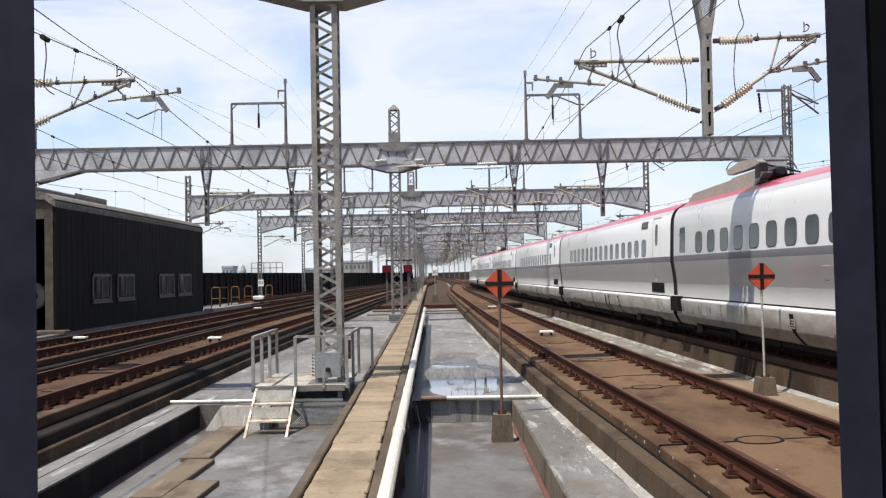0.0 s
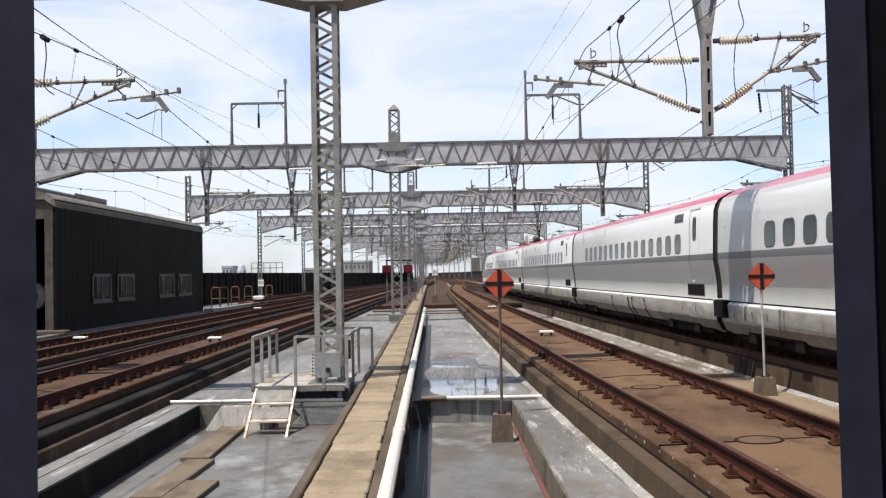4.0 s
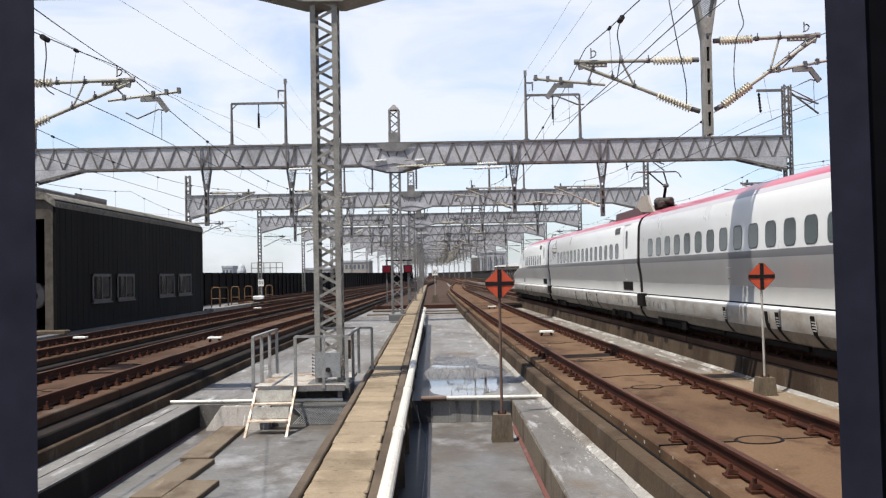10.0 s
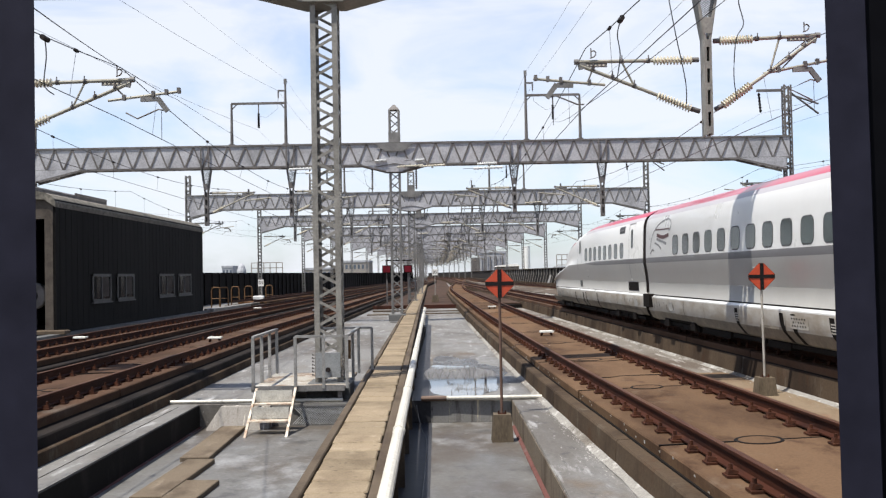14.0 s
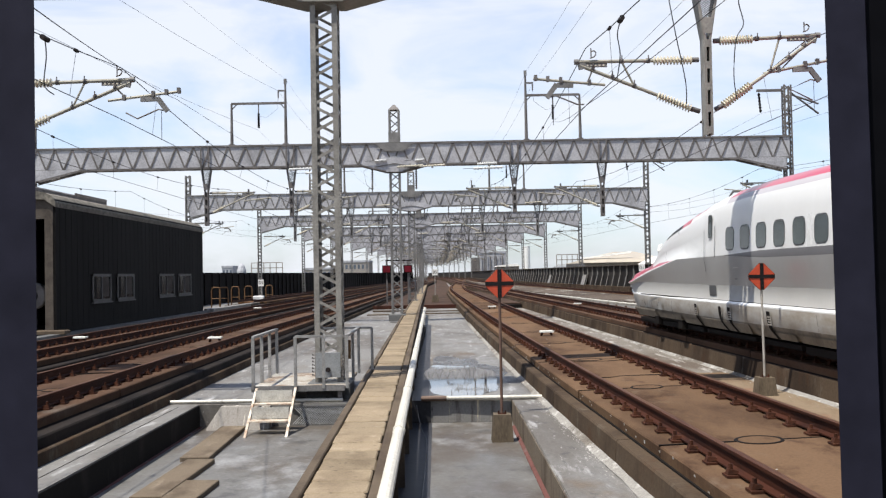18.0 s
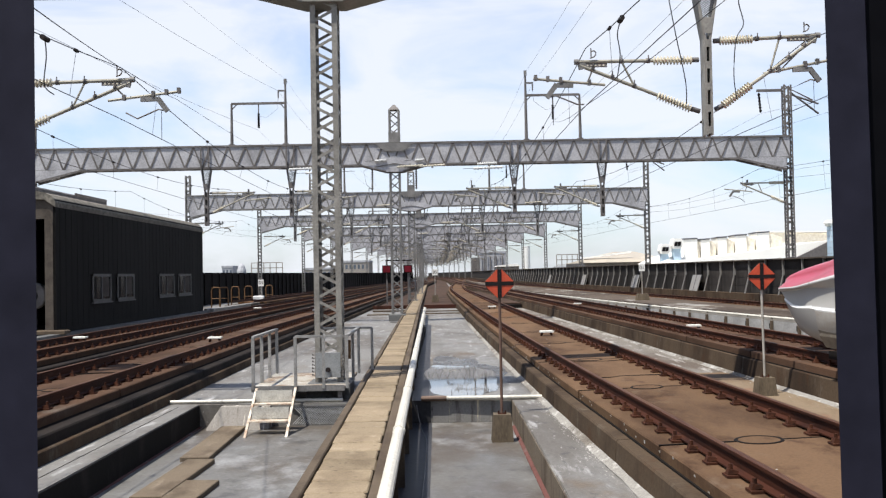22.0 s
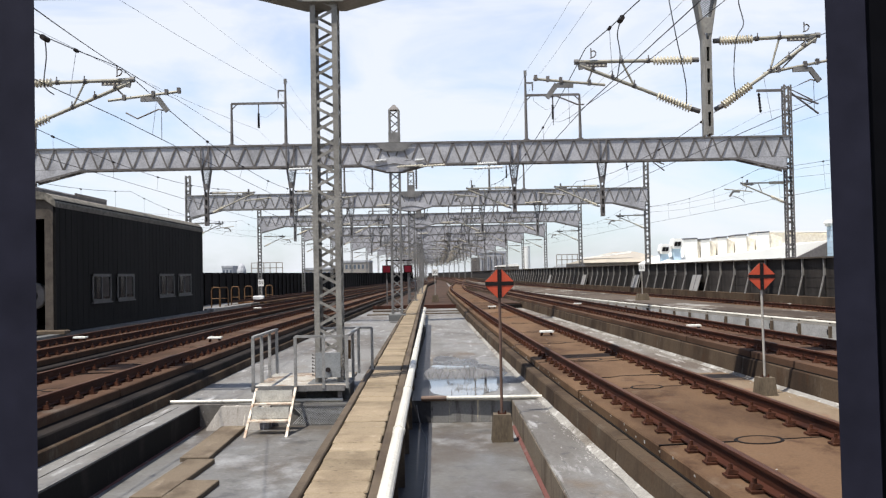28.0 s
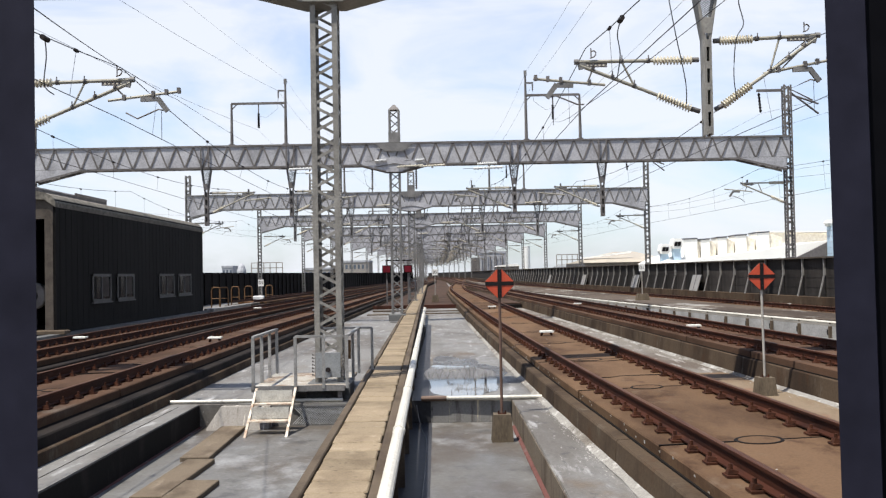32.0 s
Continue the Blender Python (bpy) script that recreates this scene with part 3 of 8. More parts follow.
SLAB_ME = slab_mesh()
SLABDARK = layered("dark_brown_slab", (0.052, 0.030, 0.019), [((0.024, 0.014, 0.010), 0.45, (1.6, 0.5, 1), 0.43, 0.66, 0.8), ((0.018, 0.010, 0.007), 2.2, (1.0, 0.6, 0.3), 0.52, 0.72, 0.7)], fine=34, spec=0.05, vary=0.14)
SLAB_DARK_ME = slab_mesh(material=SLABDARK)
SLABMID = layered("rust_red_slab", (0.068, 0.040, 0.026), [((0.03, 0.017, 0.011), 0.45, (1.6, 0.5, 1), 0.43, 0.66, 0.8), ((0.10, 0.085, 0.07), 0.6, (1, 0.5, 1), 0.56, 0.70, 0.6)], fine=34, spec=0.05, vary=0.14)
SLAB_MID_ME = slab_mesh(material=SLABMID)


def stopper_mesh():
    """A round stopper between two slabs, with its dark rubber ring, and the joint's filler."""
    me = bpy.data.meshes.new("slab_stopper")
    bm = lathe(B(), (0, 0, -0.30), (0, 0, -0.19), [(0, 0.262), (0.955, 0.262), (1.0, 0.25), (0.985, 0.226), (0.95, 0.222), (0.95, 0.001)], 32)
    n = len(bm.faces)
    for s in (-1, 1):
        box(bm, s * 0.27, s * 1.09, -0.016, 0.016, -0.32, -0.1965)
    bmesh.ops.recalc_face_normals(bm, faces=bm.faces)
    for f in bm.faces:
        r = f.calc_center_median().xy.length
        f.material_index = 0 if r < 0.15 or len(f.verts) > 4 and f.calc_center_median().z > -0.2 else 1
    bm.to_mesh(me)
    bm.free()
    me.materials.append(SLAB)
    me.materials.append(UNDER)
    return me


STOPPER_ME = stopper_mesh()


# Darker copy of BED: shade on the left beds' faces, put into colour.
BEDSHADE = layered("shaded_bed_concrete", (0.020, 0.0165, 0.0145), [((0.009, 0.008, 0.008), 0.7, (1, 1, 0.6), 0.42, 0.64, 0.8), ((0.045, 0.037, 0.030), 1.8, (1, 1, 0.4), 0.58, 0.74, 0.6)], fine=22, spec=0.05, bump=0.3)
def track(label, fn, y0, y1, zr=0.0, cant=0.0, bedw=1.40, joint=0.4, clips=(None, None), far_clips=None, near=None, slab=None, bed=None, kerb=False):
    t = thing("railway_track", label, "railway track", "slab tracks through the station")
    for off in (-0.75, 0.75):
        part("rail", rail_mesh(B(), fn, off, y0, y1, zr + cant * (off > 0), 2.0), [RAIL, RAILTOP], t, "rusty brown steel rail with a worn head")
    top = bedw - 0.03 if bedw > 1.25 else max(1.125, bedw - 0.05)

    def bed_ring(y):
        x = fn(y)
        return [(x + a, y, zr + b) for a, b in ((-bedw, -0.80), (bedw, -0.80), (top + 0.004, -0.385 + cant), (top - 0.015, -0.362 + cant), (-top + 0.015, -0.362), (-top - 0.004, -0.385))]
    y = y0
    while y < min(62, y1):
        part("bed_block", loft(B(), [bed_ring(y + 0.012), bed_ring(y + 1.66), bed_ring(y + 3.32), bed_ring(y + 4.968)]), bed or BED, t)
        y += 4.98
    rings = []
    while y <= y1 + 0.01:
        rings.append(bed_ring(y))
        y += 4.0
    part("track_bed", loft(B(), rings), bed or BED, t, "dark stained concrete track bed")
    if kerb:
        tier = [[(fn(y) + a, y, zr + b) for a, b in ((bedw - 0.02, -0.72), (bedw + 0.08, -0.72), (bedw + 0.075, -0.535), (bedw + 0.06, -0.52), (bedw - 0.02, -0.52))] for y in np.arange(y0, 120, 4.0)]
        part("bed_kerb", loft(B(), tier), BED, t, "brown lower tier of the track bed")
    core = []
    for y in range(int(y0), 64, 8):
        core.append([(fn(y) + a, y, zr + b) for a, b in ((-top + 0.05, -0.78), (top - 0.05, -0.78), (top - 0.05, -0.42), (-top + 0.05, -0.42))])
    if len(core) > 1:
        part("bed_joint_filler", loft(B(), core), UNDER, t, "dark joint filler")
    # Black strip stands in for the shaded groove between slab and bed.
    rings = []
    y = y0
    while y < min(130, y1):
        x = fn(y)
        rings.append([(x + a, y, zr + b) for a, b in ((-1.109, -0.366), (1.109, -0.366 + cant), (1.109, -0.338 + cant), (-1.109, -0.338))])
        y += 3.0
    part("grout_line", loft(B(), rings), UNDER, t, "black strip for the groove under the slabs")
    lo, hi = near if near else (y0, y1)
    y = joint + 4.98 * math.ceil((lo - joint) / 4.98)
    rest = B()
    while y < y1 - 6:
        yc = y + 2.49
        ang = math.atan2(fn(yc + 2) - fn(yc - 2), 4.0)
        m = Matrix.Translation((fn(yc), yc, zr + cant / 2)) @ Matrix.Rotation(-ang, 4, "Z") @ Matrix.Rotation(-cant / 1.5, 4, "Y")
        if yc < hi:
            share("slab", slab or SLAB_ME, m, t)
            if yc < 75:
                share("slab_stopper", STOPPER_ME, Matrix.Translation((fn(y), y, zr + cant / 2)) @ Matrix.Rotation(-cant / 1.5, 4, "Y"), t)
        else:
            c = [m @ Vector(p) for p in ((-1.10, -2.46, -0.40), (1.10, -2.46, -0.40), (1.10, 2.46, -0.40), (-1.10, 2.46, -0.40), (-1.10, -2.46, -0.20), (1.10, -2.46, -0.20), (1.10, 2.46, -0.20), (-1.10, 2.46, -0.20))]
            hexa(rest, c)
        y += 4.98
    tagged(part("far_slab_run", rest, SLABMID if slab else SLAB, t), kind="stuff")
    if clips[0] is not None:
        k = 0
        y = clips[0]
        while y < clips[1]:
            for off in (-0.75, 0.75):
                share("rail_fastener", CLIP_ME, Matrix.Translation((fn(y) + off, y, zr + cant * (off > 0))), t)
            y += 0.623
    if far_clips:
        bm = B()
        y = far_clips[0]
        while y < far_clips[1]:
            for off in (-0.75, 0.75):
                x = fn(y) + off
                box(bm, x - 0.15, x + 0.15, y - 0.07, y + 0.07, zr - 0.2, zr - 0.14)
            y += 0.623
        tagged(part("far_fastener", bm, CLIP, t), kind="stuff")
    return t


track("brown rust-stained slab track with two rails beside the walkway", TRACK_R, -8, 480, cant=0.045, bedw=1.31, joint=0.70, clips=(5.2, 52), far_clips=(52, 130), near=(2, 110))
track("dark slab track on which the train runs", TRACK_T, -58, 480, zr=0.09, bedw=1.19, slab=SLAB_MID_ME, joint=1.4, clips=(14, 56), far_clips=(56, 110), near=(10, 100))
track("rust-stained slab track beside the sunken bay", TRACK_L, -8, 480, bed=BEDSHADE, slab=SLAB_MID_ME, kerb=True, joint=2.1, clips=(12, 56), far_clips=(56, 120), near=(8, 110))
track("rust-brown slab track beside the dark shed", TRACK_M, -8, 480, bed=BEDSHADE, slab=SLAB_DARK_ME, joint=0.9, clips=(22, 60), far_clips=(60, 120), near=(16, 110))
track("outer slab track along the noise barrier", TRACK_F, -8, 480, zr=0.05, joint=0.2, clips=(36, 66), far_clips=(66, 110), near=(30, 100))
track("siding track curving in from the fence", TRACK_N, 72, 250, joint=0.2, near=(70, 110))

SILT = layered("tan_silt", (0.155, 0.118, 0.080), [((0.10, 0.06, 0.035), 0.5, (1, 0.4, 1), 0.45, 0.64, 0.8), ((0.24, 0.205, 0.16), 1.6, (1.5, 0.4, 1), 0.57, 0.72, 0.6), ((0.17, 0.06, 0.035), 0.9, (1, 0.6, 1), 0.56, 0.68, 0.6)], fine=25, spec=0.1)
DUCT = smooth_fn([(14, 15.2), (24, 14.0), (31.6, 13.05), (39.5, 12.0), (48.5, 11.0), (70, 9.35), (104.6, 7.5), (160, 6.2), (620, 6.0)])
bm = B()
rings = []
for y in (14, 20, 26, 32, 40, 48, 60, 75, 90, 110, 140, 170):
    x = DUCT(y)
    rings.append([(x, y, DECKZ), (x + 0.55, y, DECKZ), (x + 0.55, y, -0.31), (x, y, -0.31)])
duct = thing("cable_duct", "long pale concrete cable duct with dark square openings", "cable duct")
part("duct_wall", loft(bm, rings), mat("pale_duct_concrete", (0.27, 0.265, 0.255), 0.7, dark=0.7, scale=1.4, fine=20, spec=0.2), duct)
bm = B()
for i in range(len(rings) - 1):
    for q0, q1 in ((rings[i], rings[i + 1]),):
        hexa(bm, [Vector(q0[3]) + Vector((0.0, 0, 0)), Vector(q0[2]) + Vector((0.03, 0, 0)), Vector(q1[2]) + Vector((0.03, 0, 0)), Vector(q1[3]) + Vector((0.0, 0, 0)),
                  Vector(q0[3]) + Vector((0.0, 0, 0.07)), Vector(q0[2]) + Vector((0.03, 0, 0.07)), Vector(q1[2]) + Vector((0.03, 0, 0.07)), Vector(q1[3]) + Vector((0.0, 0, 0.07))])
part("duct_lid", bm, mat("pale_lid_concrete", (0.22, 0.205, 0.18), 0.7, dark=0.7, scale=1.4, fine=20, spec=0.2), duct, "pale concrete lid")
duct_pipe = thing("duct_pipe", "cream plastic pipe with collars along the cable duct", "pipe")
y = 18.4
while y < 100:
    x = DUCT(y)
    turn = math.degrees(math.atan2(DUCT(y - 1) - DUCT(y + 1), 2.0))
    ob = part("duct_opening", box(B(), -0.008, 0.05, -0.09, 0.09, -0.60, -0.42), BLACKPAINT, duct, "dark square opening")
    ob.matrix_local = pose(x, y, 0, rz=turn)
    ob = part("duct_post", softbox(B(), -0.10, -0.002, -0.24, -0.165, -0.70, -0.30, 0.01), KERB, duct, "short brown post")
    ob.matrix_local = pose(x, y, 0, rz=turn)
    if y < 80:
        a, b = Vector((DUCT(y) + 0.10, y, -0.19)), Vector((DUCT(y + 2.05) + 0.10, y + 2.05, -0.19))
        part("pipe_length", tube(B(), a, b, 0.05, 10), PVC, duct_pipe)
        part("pipe_collar", tube(B(), a.lerp(b, 0.46), a.lerp(b, 0.54), 0.064, 10), PVC, duct_pipe)
        part("pipe_cradle", box(B(), a.x - 0.06, a.x + 0.06, y - 0.04, y + 0.04, -0.242, -0.19), KERB, duct_pipe)
    y += 2.05
bm = B()
rings = []
for y in (-8, 14, 20, 26, 32, 40, 48, 60, 75, 90, 110, 140, 200, 618):
    x0 = DUCT(max(y, 14)) + 0.58
    rings.append([(x0, y, DECKZ), (20.0, y, DECKZ), (20.0, y, -0.16), (x0, y, -0.16)])
OUTER = layered("grimy_outer_deck", (0.075, 0.058, 0.044), [((0.035, 0.026, 0.02), 0.35, (1, 0.5, 1), 0.44, 0.62, 0.85), ((0.30, 0.285, 0.255), 0.55, (1.4, 0.45, 1), 0.55, 0.66, 0.85), ((0.13, 0.105, 0.08), 2.4, (1, 0.5, 1), 0.55, 0.7, 0.6)], fine=20, spec=0.1)
tagged(part("raised_deck", loft(bm, rings), OUTER), "grimy brown concrete strip with pale patches beyond the duct", "deck", kind="structure")


# ---- walkway of cover slabs ----
def walk_x(y):
    return -1.329 - 0.0138 * min(y, 60) - 0.0106 * max(0.0, y - 60) + FAR_BEND(y)


WALKZ = -0.36
walkway = thing("walkway", "narrow walkway of tan concrete covers between kerbs", "walkway", kind="structure")
for a, b, name in ((0.0, 0.108, "left"), (0.74, 0.87, "right")):
    bm = B()
    rings = []
    for y in (-8, 10, 30, 60, 120, 240):
        x = walk_x(y)
        rings.append([(x + a, y, PITZ), (x + b, y, PITZ), (x + b, y, WALKZ + 0.0), (x + b - 0.012, y, WALKZ + 0.015), (x + a + 0.012, y, WALKZ + 0.015), (x + a, y, WALKZ)])
    part("kerb", loft(bm, rings), KERB, walkway, "brown-grey concrete kerb")
cover_mes = []
for v in range(4):
    random.seed(40 + v)
    me = bpy.data.meshes.new("cover_slab")
    d = [random.uniform(-0.006, 0.006) for _ in range(4)]
    # a slab with clipped corners and a bevelled rim
    cut = [random.uniform(0.018, 0.05) for _ in range(4)]
    x1 = 0.304 - 0.012 * (v % 2)

    def outline(r, z):
        xa, xb, ya, yb = -0.304 + r, x1 - r, -0.274 + r, 0.274 - r
        return [(xa + cut[0], ya, z), (xb - cut[1], ya, z), (xb, ya + cut[1], z), (xb, yb - cut[2], z), (xb - cut[2], yb, z), (xa + cut[3], yb, z), (xa, yb - cut[3], z), (xa, ya + cut[0], z)]
    bm = loft(B(), [outline(0, -0.09), outline(0, -0.014), outline(0.014, 0.0)])
    for vt in bm.verts:
        vt.co.z += d[0] * vt.co.x * 2 + d[1] * vt.co.y * 2
    bm.to_mesh(me)
    bm.free()
    me.materials.append(COVER)
    cover_mes.append(me)
y, i = 4.0, 0
random.seed(9)
while y < 120:
    x = walk_x(y) + 0.424
    share("cover_slab", cover_mes[i % 4], Matrix.Translation((x + random.uniform(-0.006, 0.006), y, WALKZ + random.uniform(-0.008, 0.004))) @ Matrix.Rotation(0.0138 + random.uniform(-0.008, 0.008), 4, "Z"), walkway)
    y += 0.56
    i += 1
bm = B()
for a in range(120, 330, 6):
    x0, x1 = walk_x(a) + 0.112, walk_x(a + 6) + 0.112
    hexa(bm, [(x0, a, PITZ), (x0 + 0.62, a, PITZ), (x1 + 0.62, a + 5.97, PITZ), (x1, a + 5.97, PITZ), (x0, a, WALKZ), (x0 + 0.62, a, WALKZ), (x1 + 0.62, a + 5.97, WALKZ), (x1, a + 5.97, WALKZ)])
tagged(part("far_covers", bm, COVER, walkway), kind="stuff")
# Black block below the covers: the trough's inner shade as a colour.
bm = B()
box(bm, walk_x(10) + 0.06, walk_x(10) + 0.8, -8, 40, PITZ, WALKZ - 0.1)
part("trough_fill", bm, UNDER, walkway, "black block for the unlit inside of the cable trough")

PLANK = layered("grey_brown_plank", (0.115, 0.09, 0.064), [((0.06, 0.045, 0.032), 1.5, (1, 0.5, 1), 0.45, 0.65, 0.8), ((0.19, 0.155, 0.115), 4.0, (1, 0.4, 1), 0.56, 0.7, 0.6)], fine=36, spec=0.08)
# loose cover slabs lying on the lower floor
for i, (x0, y0, w, l, rz, z) in enumerate(((-3.86, 16.75, 0.45, 3.3, 1.0, 0.0), (-3.74, 13.7, 0.42, 2.5, -2.0, 0.0), (-3.36, 11.9, 0.46, 3.0, -2.5, 0.0))):
    ob = part("loose_plank", softbox(B(), -w / 2, w / 2, -l / 2, l / 2, 0, 0.07, 0.01), PLANK)
    ob.matrix_world = pose(x0, y0, PITZ + z, rz=rz)
    tagged(ob, "weathered grey-brown concrete cover plank lying on the floor", "plank", "loose planks")

# ---- white pipes ----
pipe_run = thing("drain_pipe", "long cream plastic pipe along the walkway", "pipe")


def pipe_x(y):
    return walk_x(y) + 0.912 + 0.0048 * (y - 9)


y = -5.0
while y < 55:
    a, b = y, y + 4.38
    part("pipe_length", tube(B(), (pipe_x(a), a, WALKZ + 0.055), (pipe_x(b), b, WALKZ + 0.055), 0.072, 14), PVC, pipe_run, smooth=False)
    part("pipe_collar", lathe(B(), (pipe_x(b - 0.10), b - 0.10, WALKZ + 0.055), (pipe_x(b + 0.05), b + 0.05, WALKZ + 0.055), [(0, 0.074), (0.02, 0.083), (0.85, 0.083), (1.0, 0.078)], 14), PVC, pipe_run, "pipe collar")
    y += 4.4
for yb in np.arange(1.0, 46.0, 2.4):
    z0 = PITZ if yb < PIT_Y else DECKZ
    part("pipe_support", box(B(), pipe_x(yb) - 0.05, pipe_x(yb) + 0.05, yb - 0.03, yb + 0.03, z0, WALKZ), KERB, pipe_run)
cross = thing("cross_pipe", "cream plastic pipe crossing the bay on the deck edge", "pipe")
part("pipe_length", tube(B(), (-5.2, 18.72, -0.66), (-1.9, 18.62, -0.66), 0.034, 12), PVC, cross)
part("pipe_length", tube(B(), (0.05, 18.50, -0.655), (1.92, 18.46, -0.655), 0.04, 12), PVC, cross)
part("pipe_coupling", lathe(B(), (-0.42, 18.50, -0.655), (0.06, 18.50, -0.655), [(0, 0.04), (0.05, 0.052), (0.9, 0.052), (1, 0.045)], 12), mat("brown_coupling", (0.13, 0.08, 0.055), 0.7), cross, "brown rusted coupling")
part("hose", pipe(B(), flow([(-0.50, 18.3, -0.75), (-0.42, 17.9, PITZ + 0.03), (-0.3, 16.5, PITZ + 0.02), (-0.28, 14.0, PITZ + 0.02), (-0.30, 11, PITZ + 0.02), (-0.36, 8, PITZ + 0.02)]), 0.007), GALV, cross, "thin grey hose on the bay floor")
CHUTE = layered("limy_mortar", (0.20, 0.185, 0.165), [((0.50, 0.46, 0.40), 9.0, (1, 0.15, 0.08), 0.54, 0.62, 0.9), ((0.08, 0.065, 0.055), 7.0, (1, 0.15, 0.08), 0.56, 0.66, 0.7)], fine=30, spec=0.15)
bm = hexa(B(), [(-4.40, PIT_Y - 0.42, PITZ), (-3.24, PIT_Y - 0.42, PITZ), (-3.24, PIT_Y - 0.003, PITZ), (-4.40, PIT_Y - 0.003, PITZ), (-4.16, PIT_Y - 0.20, DECKZ - 0.02), (-3.24, PIT_Y - 0.20, DECKZ - 0.02), (-3.24, PIT_Y - 0.003, DECKZ - 0.02), (-4.16, PIT_Y - 0.003, DECKZ - 0.02)])
tagged(part("mortar_chute", bm, CHUTE), "sloping mortar chute with pale lime streaks at the bay edge", "chute", kind="structure")
bm = box(B(), -0.2, 1.27, PIT_Y - 0.012, PIT_Y - 0.001, PITZ + 0.005, DECKZ - 0.01)
STREAK = layered("streaked_deck_edge", (0.165, 0.16, 0.15), [((0.50, 0.43, 0.30), 8.0, (1, 1, 0.07), 0.55, 0.63, 0.85), ((0.05, 0.043, 0.036), 5.0, (1, 1, 0.1), 0.55, 0.66, 0.7)], fine=26, spec=0.15)
tagged(part("lime_stains", bm, STREAK), "pale lime streaks down the deck edge", "stain", kind="structure")
# tan silt on the deck between the two right-hand tracks
rings = []
for y in (-6, 2, 8, 14, 19, 22.5):
    a, b = TRACK_R(y) + 1.30, TRACK_T(y) - 1.18
    rings.append([(a, y, DECKZ - 0.01), (b, y, DECKZ - 0.01), (b, y, DECKZ + 0.006), (a, y, DECKZ + 0.006)])
tagged(part("silt_strip", loft(B(), rings), SILT), "tan silt and rust wash on the deck between tracks", "silt", kind="structure")
rings = []
for y in (22.5, 26, 34, 44, 56, 66):
    a, b = TRACK_R(y) + 1.30, TRACK_T(y) - 1.18
    rings.append([(a, y, DECKZ - 0.01), (b, y, DECKZ - 0.01), (b, y, DECKZ + 0.006), (a, y, DECKZ + 0.006)])
LIMEDECK = layered("lime_washed_deck", (0.135, 0.122, 0.105), [((0.075, 0.058, 0.045), 0.7, (1, 0.4, 1), 0.46, 0.64, 0.8), ((0.34, 0.325, 0.30), 1.9, (1.8, 0.4, 1), 0.53, 0.68, 0.8), ((0.045, 0.036, 0.03), 5.0, (1, 0.5, 1), 0.57, 0.7, 0.6)], fine=24, spec=0.12)
tagged(part("limy_strip", loft(B(), rings), LIMEDECK), "grey lime-washed deck between two tracks", "deck", kind="structure")
# the brown deck beyond the joint; a black block stands for its unlit hole
rings = []
for y in (66, 76, 90, 110):
    a, b = TRACK_R(y) + 1.31, TRACK_T(y) - 1.19
    rings.append([(a, y, DECKZ), (b, y, DECKZ), (b, y, -0.36), (a, y, -0.36)])
tagged(part("joint_deck", loft(B(), rings), DECK), "brown rust-stained deck beyond the joint", "deck", kind="structure")
bm = B()
box(bm, TRACK_R(66) + 1.33, TRACK_T(66) - 1.22, 65.0, 65.98, DECKZ + 0.006, -0.44)
tagged(part("drain_mouth", bm, UNDER), "black block for the dark hole at the deck joint", "drain", kind="structure")


# ---- overhead line gantries ----
def lattice_mast(parent, name, x, y, z0, z1, w, pitch, split, leg=0.075, brace=0.045, material=None, label=""):
    """Four angle legs with zigzag lacing on four sides."""
    material = material or GALV
    h = w / 2
    corners = [(-h, -h), (h, -h), (h, h), (-h, h)]
    for a, b in corners:
        lb = B()
        sx, sy = (1 if a < 0 else -1), (1 if b < 0 else -1)
        # angle section
        box(lb, min(x + a, x + a + sx * leg), max(x + a, x + a + sx * leg), min(y + b, y + b + sy * 0.012), max(y + b, y + b + sy * 0.012), z0, z1)
        box(lb, min(x + a, x + a + sx * 0.012), max(x + a, x + a + sx * 0.012), min(y + b + sy * 0.012, y + b + sy * leg), max(y + b + sy * 0.012, y + b + sy * leg), z0, z1)
        part(name + "_leg", lb, material, parent)
    lace = B()
    n = max(2, int(round((z1 - z0) / pitch)))
    dz = (z1 - z0) / n
    for i in range(n):
        a, b = z0 + i * dz, z0 + (i + 1) * dz
        for k in range(4):
            (ax, ay), (bx, by) = corners[k], corners[(k + 1) % 4]
            if (i + k) % 2:
                ax, ay, bx, by = bx, by, ax, ay
            lb = B() if split else lace
            bar(lb, (x + ax * 0.96, y + ay * 0.96, a), (x + bx * 0.96, y + by * 0.96, b), 0.012, brace)
            if split:
                part(name + "_brace", lb, material, parent)
    if not split:
        tagged(part(name + "_lacing", lace, material, parent), kind="stuff")
    else:
        lace.free()


